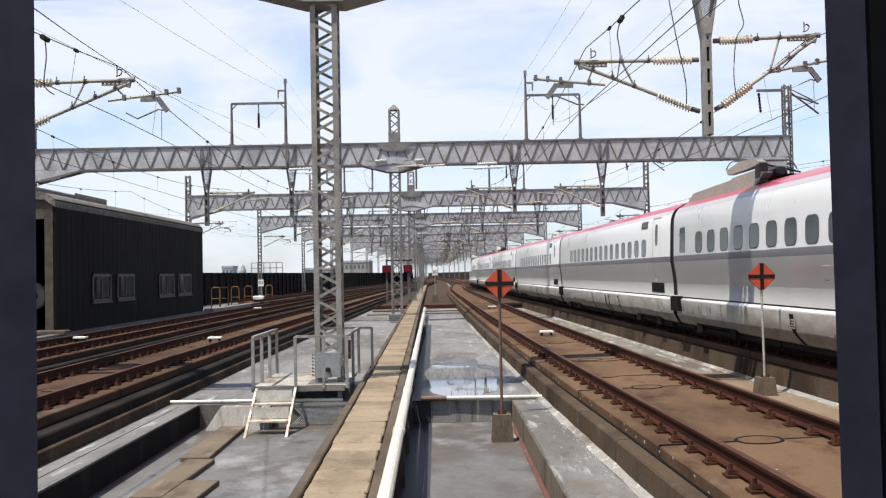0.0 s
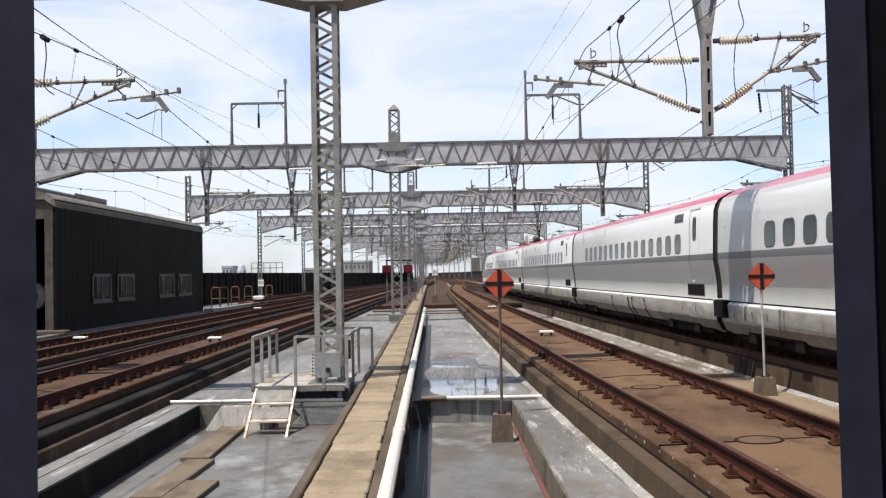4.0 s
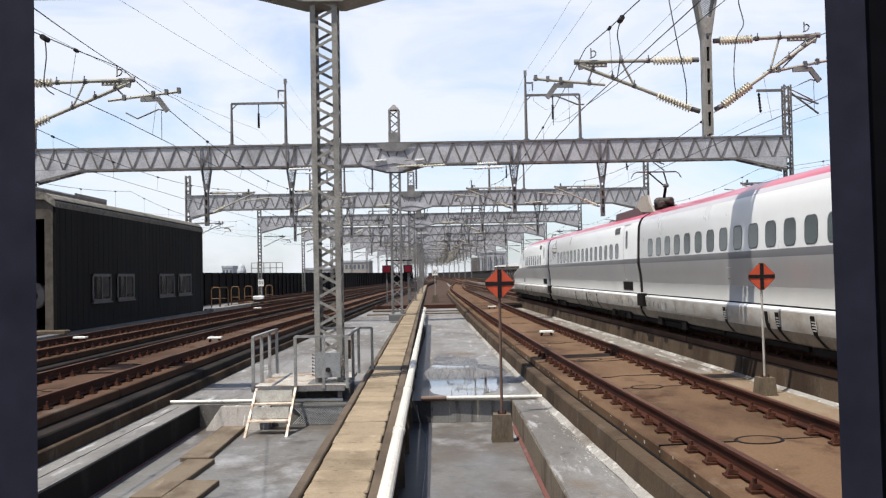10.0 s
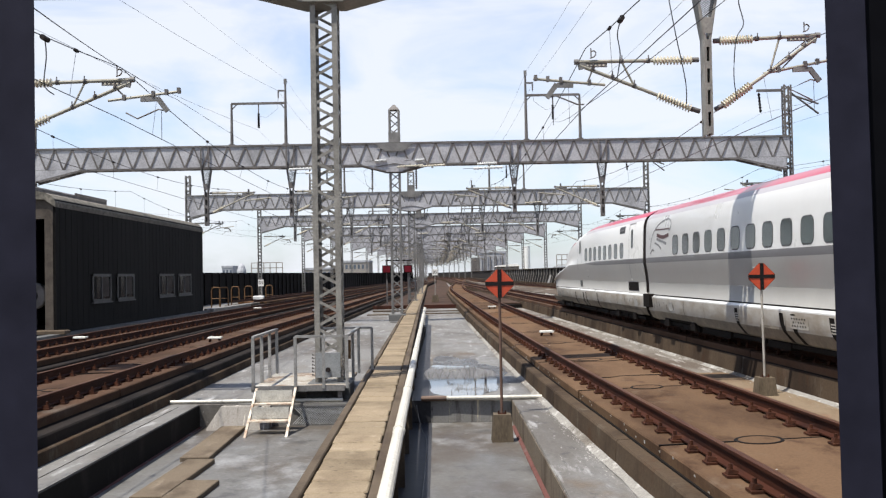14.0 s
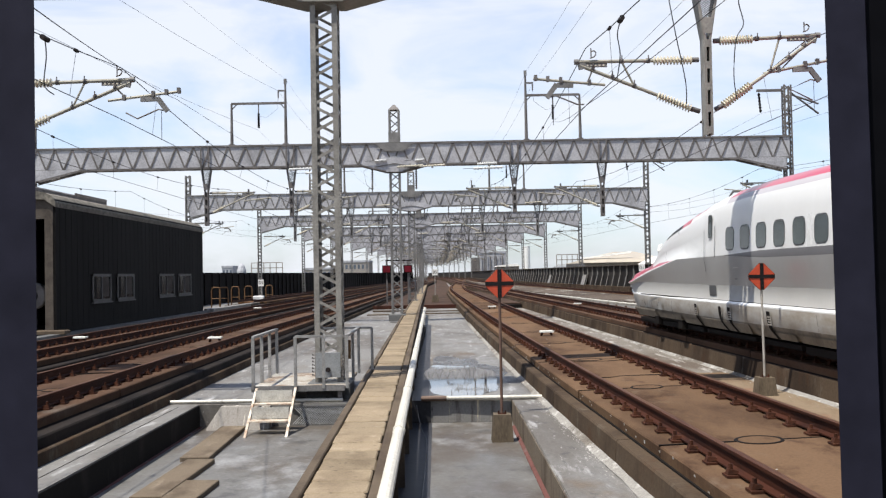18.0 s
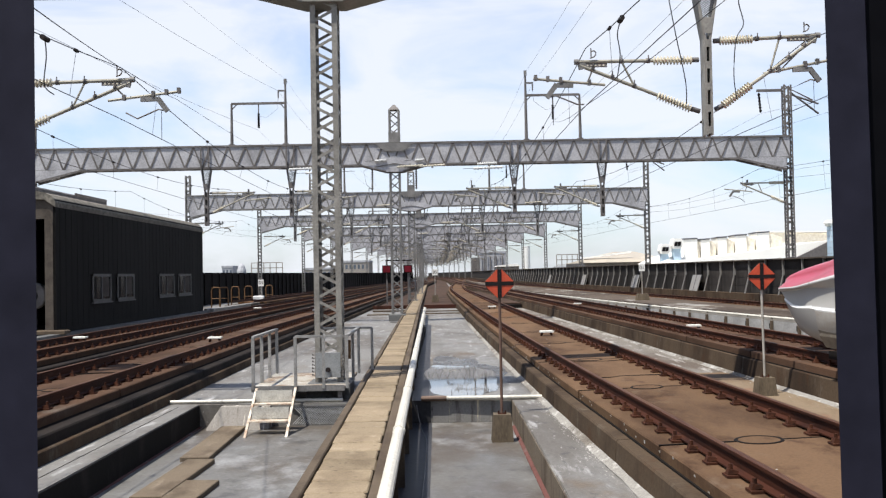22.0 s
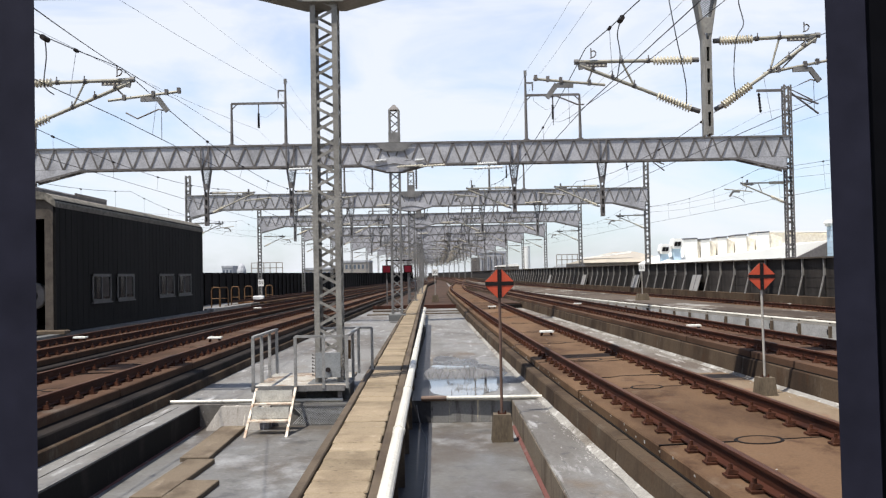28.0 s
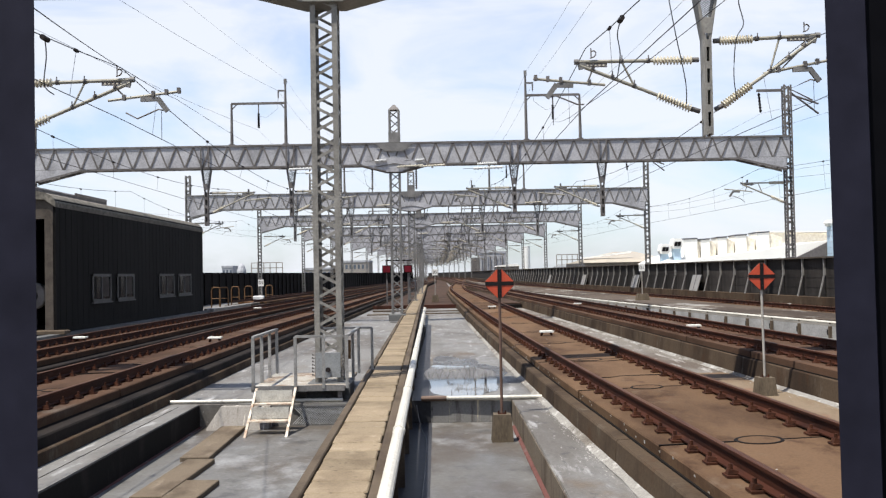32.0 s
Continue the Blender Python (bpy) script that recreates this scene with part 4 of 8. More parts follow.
def beam_truss(parent, x0, x1, y, z0, z1, depth, base, split, material):
    h = depth / 2
    for yy, zz, nm in ((-h, z0, "bottom_chord"), (h, z0, "bottom_chord"), (-h, z1, "top_chord"), (h, z1, "top_chord")):
        part(nm, box(B(), x0, x1, y + yy - 0.03, y + yy + 0.05, zz - 0.045, zz + 0.045), material, parent)
    n = int(round((x1 - x0) / base))
    dx = (x1 - x0) / n
    lace = B()
    for i in range(n):
        a = x0 + i * dx
        for yy in (-h,):
            for p, r in (((a, y + yy, z0), (a + dx / 2, y + yy, z1)), ((a + dx / 2, y + yy, z1), (a + dx, y + yy, z0))):
                lb = B() if split and yy < 0 else lace
                bar(lb, p, r, 0.03, 0.075)
                if split and yy < 0:
                    part("diagonal", lb, material, parent)
    # horizontal lacing below and above
    for zz in (z0, z1):
        for i in range(n):
            a = x0 + i * dx
            bar(lace, (a, y - h, zz), (a + dx / 2, y + h, zz), 0.06, 0.012)
            bar(lace, (a + dx / 2, y + h, zz), (a + dx, y - h, zz), 0.06, 0.012)
    tagged(part("beam_lacing", lace, material, parent), kind="stuff")
    part("web_plate", box(B(), x0, x1, y - h + 0.017, y - h + 0.025, z0 + 0.046, z1 - 0.046), WEB, parent, "dull zinc web plate")


def drop_post(parent, x, y, z1, z0, top=0.28, near=False, material=None):
    """A hanging post: two deep channels that taper together, with batten plates."""
    material = material or GALV
    waist = z1 - 1.15
    w, dep = (0.05, 0.16) if near == "deep" else (0.075, 0.14)
    for s in (-1, 1):
        post = B()
        hexa(post, [(x + s * w - 0.022, y - dep, waist), (x + s * w + 0.022, y - dep, waist), (x + s * w + 0.022, y + dep, waist), (x + s * w - 0.022, y + dep, waist),
                    (x + s * top - 0.03, y - dep, z1), (x + s * top + 0.03, y - dep, z1), (x + s * top + 0.03, y + dep, z1), (x + s * top - 0.03, y + dep, z1)])
        box(post, x + s * w - 0.022, x + s * w + 0.022, y - dep, y + dep, z0, waist)
        part("drop_post", post, material, parent, "hanging steel channel")
    i = w - 0.022
    # On the near post the plate is black, recess shade put into colour.
    part("web", box(B(), x - i, x + i, y - dep + 0.12, y - dep + 0.135, z0, waist), UNDER if near == "deep" else GALVDARK, parent, "web plate darkened for the recess between the channels")
    for z in np.arange(z0 + 0.02, waist, 0.43 if near else 0.8):
        part("batten_plate", box(B(), x - i, x + i, y - dep - 0.004, y - dep + 0.008, z, z + (0.15 if near else 0.2)), material, parent)
    m = w + (top - w) * 0.36
    part("batten_plate", plate(B(), [(x - w * 1.2 - 0.02, waist + 0.1), (x + w * 1.2 + 0.02, waist + 0.1), (x + m, waist + 0.42), (x - m, waist + 0.42)], y - dep - 0.012, y - dep - 0.003), material, parent)
    # expanded mesh in the flared head
    mesh = B()
    n = 16 if near else 6
    for k in range(n):
        z = waist + 0.42 + (z1 - waist - 0.42) * k / n
        dz = (z1 - waist - 0.42) / n
        h = w + (top - w) * (z - waist) / (z1 - waist)
        cells = 5 if near else 2
        for c in range(cells):
            xa, xb = x - h + 2 * h * c / cells, x - h + 2 * h * (c + 1) / cells
            bar(mesh, (xa, y - dep + 0.05, z), (xb, y - dep + 0.05, z + dz), 0.01, 0.012 if near else 0.03)
            bar(mesh, (xb, y - dep + 0.05, z), (xa, y - dep + 0.05, z + dz), 0.01, 0.012 if near else 0.03)
    tagged(part("expanded_mesh", mesh, GALV, parent), kind="stuff")


def gantry(y, xl, xr, zb0, zb1, mast_x, drops, ground_z=DECKZ, split=False, mast_top=10.2, mast_w=0.56, haunch=2.6, left=True, right=True, base=0.86, mast_pitch=0.45, mast_leg=0.10, material=None, mat_mast=None, label="", near_post=False):
    material = material or GALVDARK
    g = thing("line_gantry", label or "galvanised steel lattice gantry across the tracks", "gantry", "overhead line gantries")
    beam_truss(g, xl, xr, y, zb0, zb1, 0.46 if near_post else 0.62, base, split, material)
    lattice_mast(g, "centre_mast", mast_x, y, ground_z + 0.3, mast_top, mast_w, mast_pitch, split, leg=mast_leg, brace=0.055, material=mat_mast or material)
    if not near_post:
        part("mast_casing", box(B(), mast_x - mast_w / 2 - 0.01, mast_x + mast_w / 2 + 0.01, y - mast_w / 2 - 0.01, y + mast_w / 2 + 0.01, zb1 + 0.05, zb1 + 0.55), GALV, g, "plated foot of the mast head")
    part("mast_cap", loft(B(), [[(mast_x - mast_w / 2, y - mast_w / 2, mast_top), (mast_x + mast_w / 2, y - mast_w / 2, mast_top), (mast_x + mast_w / 2, y + mast_w / 2, mast_top), (mast_x - mast_w / 2, y + mast_w / 2, mast_top)],
                                [(mast_x - 0.06, y - 0.06, mast_top + 0.28), (mast_x + 0.06, y - 0.06, mast_top + 0.28), (mast_x + 0.06, y + 0.06, mast_top + 0.28), (mast_x - 0.06, y + 0.06, mast_top + 0.28)]]), material, g)
    part("mast_base", softbox(B(), mast_x - 0.42, mast_x + 0.42, y - 0.42, y + 0.42, ground_z - 0.02, ground_z + 0.32, 0.03), CONCRETE, g, "grey concrete foot")
    # gusset plates round the centre mast
    for yy in (y - 0.37, y + 0.37):
        part("gusset", plate(B(), [(mast_x - 1.7, zb0 - 0.02), (mast_x - 0.4, zb0 - 0.36), (mast_x + 0.4, zb0 - 0.36), (mast_x + 1.7, zb0 - 0.02), (mast_x + 1.35, zb0 + 0.14), (mast_x, zb0 + 0.42), (mast_x - 1.35, zb0 + 0.14)], yy - 0.006, yy + 0.006), material if split and near_post else WEB, g, "grey gusset plate")
        part("gusset", plate(B(), [(mast_x - 1.0, zb1), (mast_x - 0.45, zb1 - 0.42), (mast_x + 0.45, zb1 - 0.42), (mast_x + 1.0, zb1)], yy - 0.006, yy + 0.006), material if split and near_post else GALV, g, "grey gusset plate")
    rv = B()
    for k in range(40):
        t = k / 39
        for s in (-1, 1):
            rx = mast_x + s * (0.42 + 1.25 * t)
            tube(rv, (rx, y - 0.377, zb0 - 0.31 + 0.325 * t), (rx, y - 0.388, zb0 - 0.31 + 0.325 * t), 0.013, 5)
    if split:
        tagged(part("rivet_row", rv, material, g), kind="stuff")
    else:
        rv.free()
    bm = B()
    hexa(bm, [(mast_x - 0.4, y - 0.36, zb0 - 0.37), (mast_x + 0.4, y - 0.36, zb0 - 0.37), (mast_x + 0.4, y + 0.36, zb0 - 0.37), (mast_x - 0.4, y + 0.36, zb0 - 0.37),
              (mast_x - 0.4, y - 0.36, zb0 - 0.355), (mast_x + 0.4, y - 0.36, zb0 - 0.355), (mast_x + 0.4, y + 0.36, zb0 - 0.355), (mast_x - 0.4, y + 0.36, zb0 - 0.355)])
    for s in (-1, 1):
        hexa(bm, [(mast_x + s * 0.4, y - 0.36, zb0 - 0.37), (mast_x + s * 1.7, y - 0.36, zb0 - 0.03), (mast_x + s * 1.7, y + 0.36, zb0 - 0.03), (mast_x + s * 0.4, y + 0.36, zb0 - 0.37),
                  (mast_x + s * 0.4, y - 0.36, zb0 - 0.355), (mast_x + s * 1.7, y - 0.36, zb0 - 0.015), (mast_x + s * 1.7, y + 0.36, zb0 - 0.015), (mast_x + s * 0.4, y + 0.36, zb0 - 0.355)])
    part("gusset_soffit", bm, material, g)
    if not near_post:
        for yy in (y - 0.378,):
            for s in (-1, 1):
                part("gusset_rib", bar(B(), (mast_x + s * 0.42, yy - 0.01, zb0 - 0.34), (mast_x + s * 1.68, yy - 0.01, zb0 - 0.01), 0.03, 0.05), material, g)
                part("gusset_rib", bar(B(), (mast_x, yy - 0.01, zb0 + 0.05), (mast_x + s * 1.0, yy - 0.01, zb0 - 0.12), 0.03, 0.04), material, g)
        for dx, dz in drops:
            for s in (-1, 1):
                part("post_strap", box(B(), dx + s * 0.19 - 0.035, dx + s * 0.19 + 0.035, y - 0.40, y - 0.36, zb0 - 0.06, zb1 + 0.04), material, g)
    for x, s, on in ((xl, 1, left), (xr, -1, right)):
        if not on:
            continue
        lattice_mast(g, "side_mast", x, y, -0.7, zb1 + (2.6 if s < 0 else 1.6), 0.40, 0.34, False, leg=0.085, brace=0.07, material=material)
        for yy in (y - 0.34, y + 0.34):
            part("haunch_plate", plate(B(), [(x + s * 0.2, zb0 - 0.66), (x + s * haunch, zb0 - 0.06), (x + s * haunch, zb0 + 0.03), (x + s * 0.2, zb0 - 0.54)], yy - 0.006, yy + 0.006), material, g, "sloping haunch flange")
            part("haunch_web", plate(B(), [(x + s * 0.2, zb0 - 0.54), (x + s * haunch, zb0 + 0.03), (x + s * 0.2, zb0 + 0.03)], yy - 0.004, yy + 0.004), WEB, g, "grey haunch plate")
    if near_post:
        # Unseen plates, added so that the lattice beam casts an unbroken shadow.
        part("beam_walkway", box(B(), xl, xr, y - 0.28, y + 0.30, zb1 + 0.055, zb1 + 0.075), material, g, "unseen top plate added so the beam casts a solid shadow")
        part("beam_floor", box(B(), xl, xr, y - 0.28, y + 0.26, zb0 - 0.064, zb0 - 0.052), material, g, "unseen bottom plate added so the beam casts a solid shadow")
    for dx, dz in drops:
        drop_post(g, dx, y, zb0 - 0.03, dz, top=0.235 if near_post else 0.23, near="deep" if near_post else split, material=material)
    return g


G0Y, G1Y, G2Y, G3Y = 19.4, 49.2, 76.3, 103.5
gantry(G0Y, -12.5, 14.5, 7.42, 8.4, -2.22, [(5.36, 4.33), (-8.75, 4.45)], split=True, left=False, right=False, mat_mast=GREENSTEEL, material=GREENSTEEL, mast_w=0.53, mast_pitch=0.275, mast_leg=0.105, near_post=True, label="grey-green painted lattice gantry on a tall centre mast")
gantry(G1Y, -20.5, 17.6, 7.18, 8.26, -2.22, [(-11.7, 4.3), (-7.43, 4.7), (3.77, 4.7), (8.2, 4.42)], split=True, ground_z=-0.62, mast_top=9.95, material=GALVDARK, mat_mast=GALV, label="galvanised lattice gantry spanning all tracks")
# Far gantries take the lighter steel; distance haze is put into their colour.
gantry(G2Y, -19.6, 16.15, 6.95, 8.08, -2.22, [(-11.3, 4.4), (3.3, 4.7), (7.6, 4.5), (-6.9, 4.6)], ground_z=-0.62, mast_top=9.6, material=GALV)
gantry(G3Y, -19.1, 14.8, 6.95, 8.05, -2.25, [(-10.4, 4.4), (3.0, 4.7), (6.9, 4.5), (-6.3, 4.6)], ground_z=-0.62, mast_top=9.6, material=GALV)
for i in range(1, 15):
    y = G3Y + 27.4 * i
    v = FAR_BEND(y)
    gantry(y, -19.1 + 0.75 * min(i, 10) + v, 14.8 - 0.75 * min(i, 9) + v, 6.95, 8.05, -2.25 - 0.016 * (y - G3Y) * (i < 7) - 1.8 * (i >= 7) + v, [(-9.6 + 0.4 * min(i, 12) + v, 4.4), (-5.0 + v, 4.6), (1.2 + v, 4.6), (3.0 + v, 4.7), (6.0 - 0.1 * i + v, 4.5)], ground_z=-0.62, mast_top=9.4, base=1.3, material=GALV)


# ---- cantilever brackets ----
def bracket(x, y, s, reach=2.55, ztop=5.95, zlow=4.98, tip_up=0.0, label="", reg=(0.0, 0.12), near=False):
    """A hinged cantilever that carries the wires of one track. s: the side to which it points."""
    r = thing("cantilever_bracket", label or "steel cantilever bracket with cream ribbed insulators", "bracket", "cantilever brackets")
    tip = Vector((x + s * reach, y, ztop + tip_up))
    root = Vector((x + s * 0.2, y, ztop))
    a = root.lerp(tip, 0.03)
    b = root.lerp(tip, 0.36)
    part("insulator", insulator(B(), a, b, 12, 0.090, 0.042), PORCELAIN, r, "cream ribbed porcelain insulator")
    part("top_tube", tube(B(), b, tip, 0.036, 10), TUBE, r)
    part("root_clamp", tube(B(), root - Vector((s * 0.05, 0, 0)), a, 0.05, 8), GALVDARK, r)
    low = Vector((x + s * 0.2, y, zlow - 0.03))
    c = low.lerp(tip, 0.05)
    d = low.lerp(tip, 0.33)
    part("insulator", insulator(B(), c, d, 12, 0.090, 0.042), PORCELAIN, r, "cream ribbed porcelain insulator")
    part("stay_tube", tube(B(), d, tip - Vector((s * 0.05, 0, 0.06)), 0.036, 10), TUBE, r)
    part("root_clamp", tube(B(), low - Vector((s * 0.05, 0, 0)), c, 0.05, 8), GALVDARK, r)
    part("strut_tube", tube(B(), root.lerp(tip, 0.62), low.lerp(tip, 0.52), 0.022, 8), TUBE, r)
    part("slotted_rail", box(B(), min(tip.x - s * 0.1, tip.x - s * 0.62), max(tip.x - s * 0.1, tip.x - s * 0.62), y - 0.02, y + 0.02, tip.z - 0.11, tip.z - 0.04), GALVDARK, r)
    rg0 = low.lerp(tip, 0.76) + Vector((s * reg[0], 0, reg[1] - 0.30))
    rg1 = tip + Vector((s * (0.85 + reg[0]), 0, reg[1] - 0.40))
    part("registration_tube", tube(B(), rg0, rg1, 0.028, 8), TUBE, r)
    part("hanger", tube(B(), low.lerp(tip, 0.86), rg0.lerp(rg1, 0.25), 0.018, 6), GALVDARK, r)
    sa = rg0.lerp(rg1, 0.62) + Vector((0, 0, -0.03))
    sb = sa + Vector((s * 0.28, 0, -0.3))
    part("drop_bracket", bar(B(), sa + Vector((-s * 0.25, 0, -0.06)), sa + Vector((s * 0.08, 0, -0.05)), 0.06, 0.09), GALV, r)
    part("drop_bracket", bar(B(), sa + Vector((s * 0.08, 0, -0.03)), sb, 0.05, 0.1), GALV, r)
    part("steady_arm", pipe(B(), [sb, sb + Vector((-s * 0.18, 0, 0.04)), sb + Vector((-s * 0.6, 0, -0.14)), Vector((tip.x - s * 0.15, y, 5.0))], 0.016), GALVDARK, r)
    if not near:
        part("wire_clamp", box(B(), tip.x - s * 0.3 - 0.04, tip.x - s * 0.3 + 0.04, y - 0.04, y + 0.04, tip.z + 0.03, tip.z + 0.16), GALVDARK, r)
    part("end_cap", tube(B(), tip - Vector((s * 0.06, 0, 0.0)), tip + Vector((s * 0.03, 0, 0)), 0.055, 10), GALV, r)
    if near:
        # clamps round the tubes, the wire hook, the bored rail under the tip and the gusset
        for p in (root.lerp(tip, 0.40), root.lerp(tip, 0.62), low.lerp(tip, 0.52), low.lerp(tip, 0.70), low.lerp(tip, 0.86)):
            ax = (tip - low if p.z < root.z - 0.12 else tip - root).normalized()
            part("tube_clamp", tube(B(), p - ax * 0.035, p + ax * 0.035, 0.050, 10), GALVDARK, r)
            part("clamp_bolt", tube(B(), p + Vector((0, -0.05, 0.02)), p + Vector((0, -0.05, 0.105)), 0.012, 6), GALVDARK, r)
        hk = tip + Vector((-s * 0.3, -0.05, 0.06))
        part("wire_hook", pipe(B(), flow([hk + Vector((-0.02, 0, 0)), hk + Vector((0.06, 0, 0.03)), hk + Vector((0.10, 0, 0.10)), hk + Vector((0.05, 0, 0.15)), hk + Vector((0.0, 0, 0.12))], 3), 0.014, 6), GALVDARK, r, "steel wire hook")
        part("hook_bolt", tube(B(), hk, hk + Vector((0, 0, 0.2)), 0.012, 6), GALVDARK, r)
        # Cream plates stand in for sky showing through the rail's holes.
        for k in range(6):
            xx = tip.x - s * (0.15 + 0.08 * k)
            part("rail_hole", box(B(), xx - 0.018, xx + 0.018, y - 0.024, y - 0.0205, tip.z - 0.092, tip.z - 0.062), PORCELAIN, r)
        part("tip_gusset", plate(B(), [(tip.x - s * 0.02, tip.z + 0.03), (tip.x - s * 0.16, tip.z + 0.03), (tip.x - s * 0.24, tip.z - 0.12), (tip.x - s * 0.06, tip.z - 0.16)][::(1 if s < 0 else -1)], y - 0.03, y + 0.03), GALV, r, "pale tip gusset")
        for f in (0.22, 0.62, 0.8, 0.97):
            p = rg0.lerp(rg1, f)
            part("arm_clamp", box(B(), p.x - 0.03, p.x + 0.03, y - 0.045, y + 0.045, p.z - 0.035, p.z + 0.075), GALVDARK, r)
        part("drop_hanger", tube(B(), sb + Vector((-s * 0.12, 0, 0.02)), sb + Vector((-s * 0.12, 0, -0.55)), 0.006, 5), WIRE, r)
    return r


FARPORCELAIN = mat("dusty_porcelain", (0.24, 0.205, 0.15), 0.6, dark=0.7, scale=3.0, bump=0.0, spec=0.2)


def far_bracket(x, y, s):
    """A cantilever of a far gantry, in its three parts."""
    r = thing("cantilever_bracket", "far steel cantilever bracket with dusty tan insulators", "bracket", "cantilever brackets")
    bm = B()
    tube(bm, (x + s * 0.2, y, 5.95), (x + s * 1.0, y, 5.97), 0.075, 6)
    tube(bm, (x + s * 0.2, y, 4.92), (x + s * 0.95, y, 5.28), 0.075, 6)
    part("insulator", bm, FARPORCELAIN, r, "dusty porcelain insulators")
    bm = B()
    tube(bm, (x + s * 1.0, y, 5.97), (x + s * 2.4, y, 5.98), 0.045, 6)
    tube(bm, (x + s * 0.95, y, 5.28), (x + s * 2.35, y, 5.92), 0.045, 6)
    part("stay_tube", bm, TUBE, r)
    part("registration_tube", tube(B(), (x + s * 1.7, y, 5.42), (x + s * 3.2, y, 5.60), 0.04, 6), GALVDARK, r)


bracket(5.36, G0Y, -1, 2.6, 5.85, 4.85, reg=(0.0, 0.08), near=True)
bracket(5.36, G0Y, 1, 2.25, 6.22, 4.88, 0.08, reg=(-0.62, -0.10), near=True)
bracket(-8.75, G0Y, 1, 2.70, 5.61, 4.60, 0.05, reg=(0.1, 0.15), near=True)
for gy, xs in ((G1Y, ((-11.7, 1), (-7.43, 1), (3.77, -1), (8.2, -1), (17.6, -1))), (G2Y, ((-11.3, 1), (-6.9, 1), (3.3, -1), (7.6, -1), (16.15, -1), (-19.3, 1))), (G3Y, ((-10.4, 1), (3.0, -1), (6.9, -1), (14.75, -1), (-18.8, 1)))):
    for x, s in xs:
        bracket(x, gy, s, 2.4, 5.95, 4.95)
for i in range(1, 13):
    for x, s in ((-9.6 + 0.4 * i, 1), (3.0, -1), (6.0 - 0.1 * i, -1), (-5.2, 1), (14.5 - 0.75 * min(i, 9), -1), (-18.8 + 0.75 * min(i, 10), 1), (1.2, 1), (-5.0, -1), (1.2, -1)):
        far_bracket(x + FAR_BEND(G3Y + 27.4 * i), G3Y + 27.4 * i, s)


# feeder insulator strings and jumper loops under the beams
random.seed(61)
for gi, gy in enumerate([G1Y, G2Y, G3Y] + [G3Y + 27.4 * k for k in range(1, 10)]):
    for k in range(5 if gi else 0):
        x = random.uniform(-12, 8) * (0.7 if gi > 4 else 1.0) + FAR_BEND(gy)
        st = thing("insulator_string", "hanging grey-brown insulator string under a gantry beam", "insulator", "insulator strings")
        z = 6.9
        part("string", insulator(B(), (x, gy - 0.2, z), (x + random.uniform(-0.15, 0.15), gy - 0.2, z - random.uniform(0.7, 1.2)), 7, 0.055, 0.025), GALVDARK, st)
        part("jumper", pipe(B(), [(x, gy - 0.2, z - 1.0), (x + 0.5, gy + 0.4, z - 1.35), (x + 1.1, gy + 0.3, z - 0.9), (x + random.uniform(1.2, 1.8), gy - 0.2, z)], 0.018, 5), WIRE, st)
        part("yoke", tube(B(), (x, gy - 0.2, z + 0.02), (x, gy - 0.2, z + 0.35), 0.02, 5), GALVDARK, st)
    for k in range(2):
        x = random.uniform(-11, 7) * (0.7 if gi > 4 else 1.0) + FAR_BEND(gy)
        tr = thing("rod_insulator", "pale horizontal insulator rod above a gantry beam", "insulator", "beam rods")
        part("rod", insulator(B(), (x, gy - 0.45, 7.05), (x + 1.3, gy - 0.45, 7.12), 9, 0.06, 0.03), PORCELAIN, tr)
        part("rod_clamp", box(B(), x + 0.6, x + 0.7, gy - 0.47, gy - 0.3, 6.98, 7.2), GALVDARK, tr)


# ---- the train ----
PROFILE = [(1.12, 0.20), (1.30, 0.29), (1.41, 0.50), (1.452, 0.868), (1.450, 0.895), (1.385, 0.945), (1.395, 1.31), (1.396, 1.33), (1.424, 1.60), (1.4725, 1.89), (1.4725, 2.04),
           (1.462, 2.40), (1.450, 2.75), (1.430, 3.03), (1.385, 3.17), (1.315, 3.285), (1.08, 3.43), (0.75, 3.535), (0.35, 3.60), (0.0, 3.62)]
SIDE = [8, 8, 0, 3, 3, 1, 2, 2, 2, 4, 3, 3, 3, 3, 5, 6, 6, 6, 6]
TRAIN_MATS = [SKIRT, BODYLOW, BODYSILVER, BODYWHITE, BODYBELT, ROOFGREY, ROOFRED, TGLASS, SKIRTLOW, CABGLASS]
PZ, PX = [p[1] for p in PROFILE], [p[0] for p in PROFILE]


def side_x(z):
    return float(np.interp(z, PZ, PX))


def full_ring(y, pts):
    return [(-x, y, z) for x, z in pts] + [(x, y, z) for x, z in pts[-2::-1]]


def shell(car, rows, lo, hi, name, material_of, label=""):
    """The skin between two rows of the profile, on both sides where lo is above 0, over the given rings."""
    bm = B()
    n = len(PROFILE)
    for s in (-1, 1):
        made = [[bm.verts.new((s * x, y, z)) for x, z in pts[lo:hi + 1]] for y, pts in rows]
        for i in range(len(made) - 1):
            for j in range(hi - lo):
                q = (made[i][j], made[i][j + 1], made[i + 1][j + 1], made[i + 1][j])
                f = bm.faces.new(q if s > 0 else q[::-1])
                f.material_index = material_of(i, j + lo)
                f.smooth = True
    bmesh.ops.remove_doubles(bm, verts=bm.verts, dist=0.0005)
    ob = part(name, bm, TRAIN_MATS, car, label)
    return ob


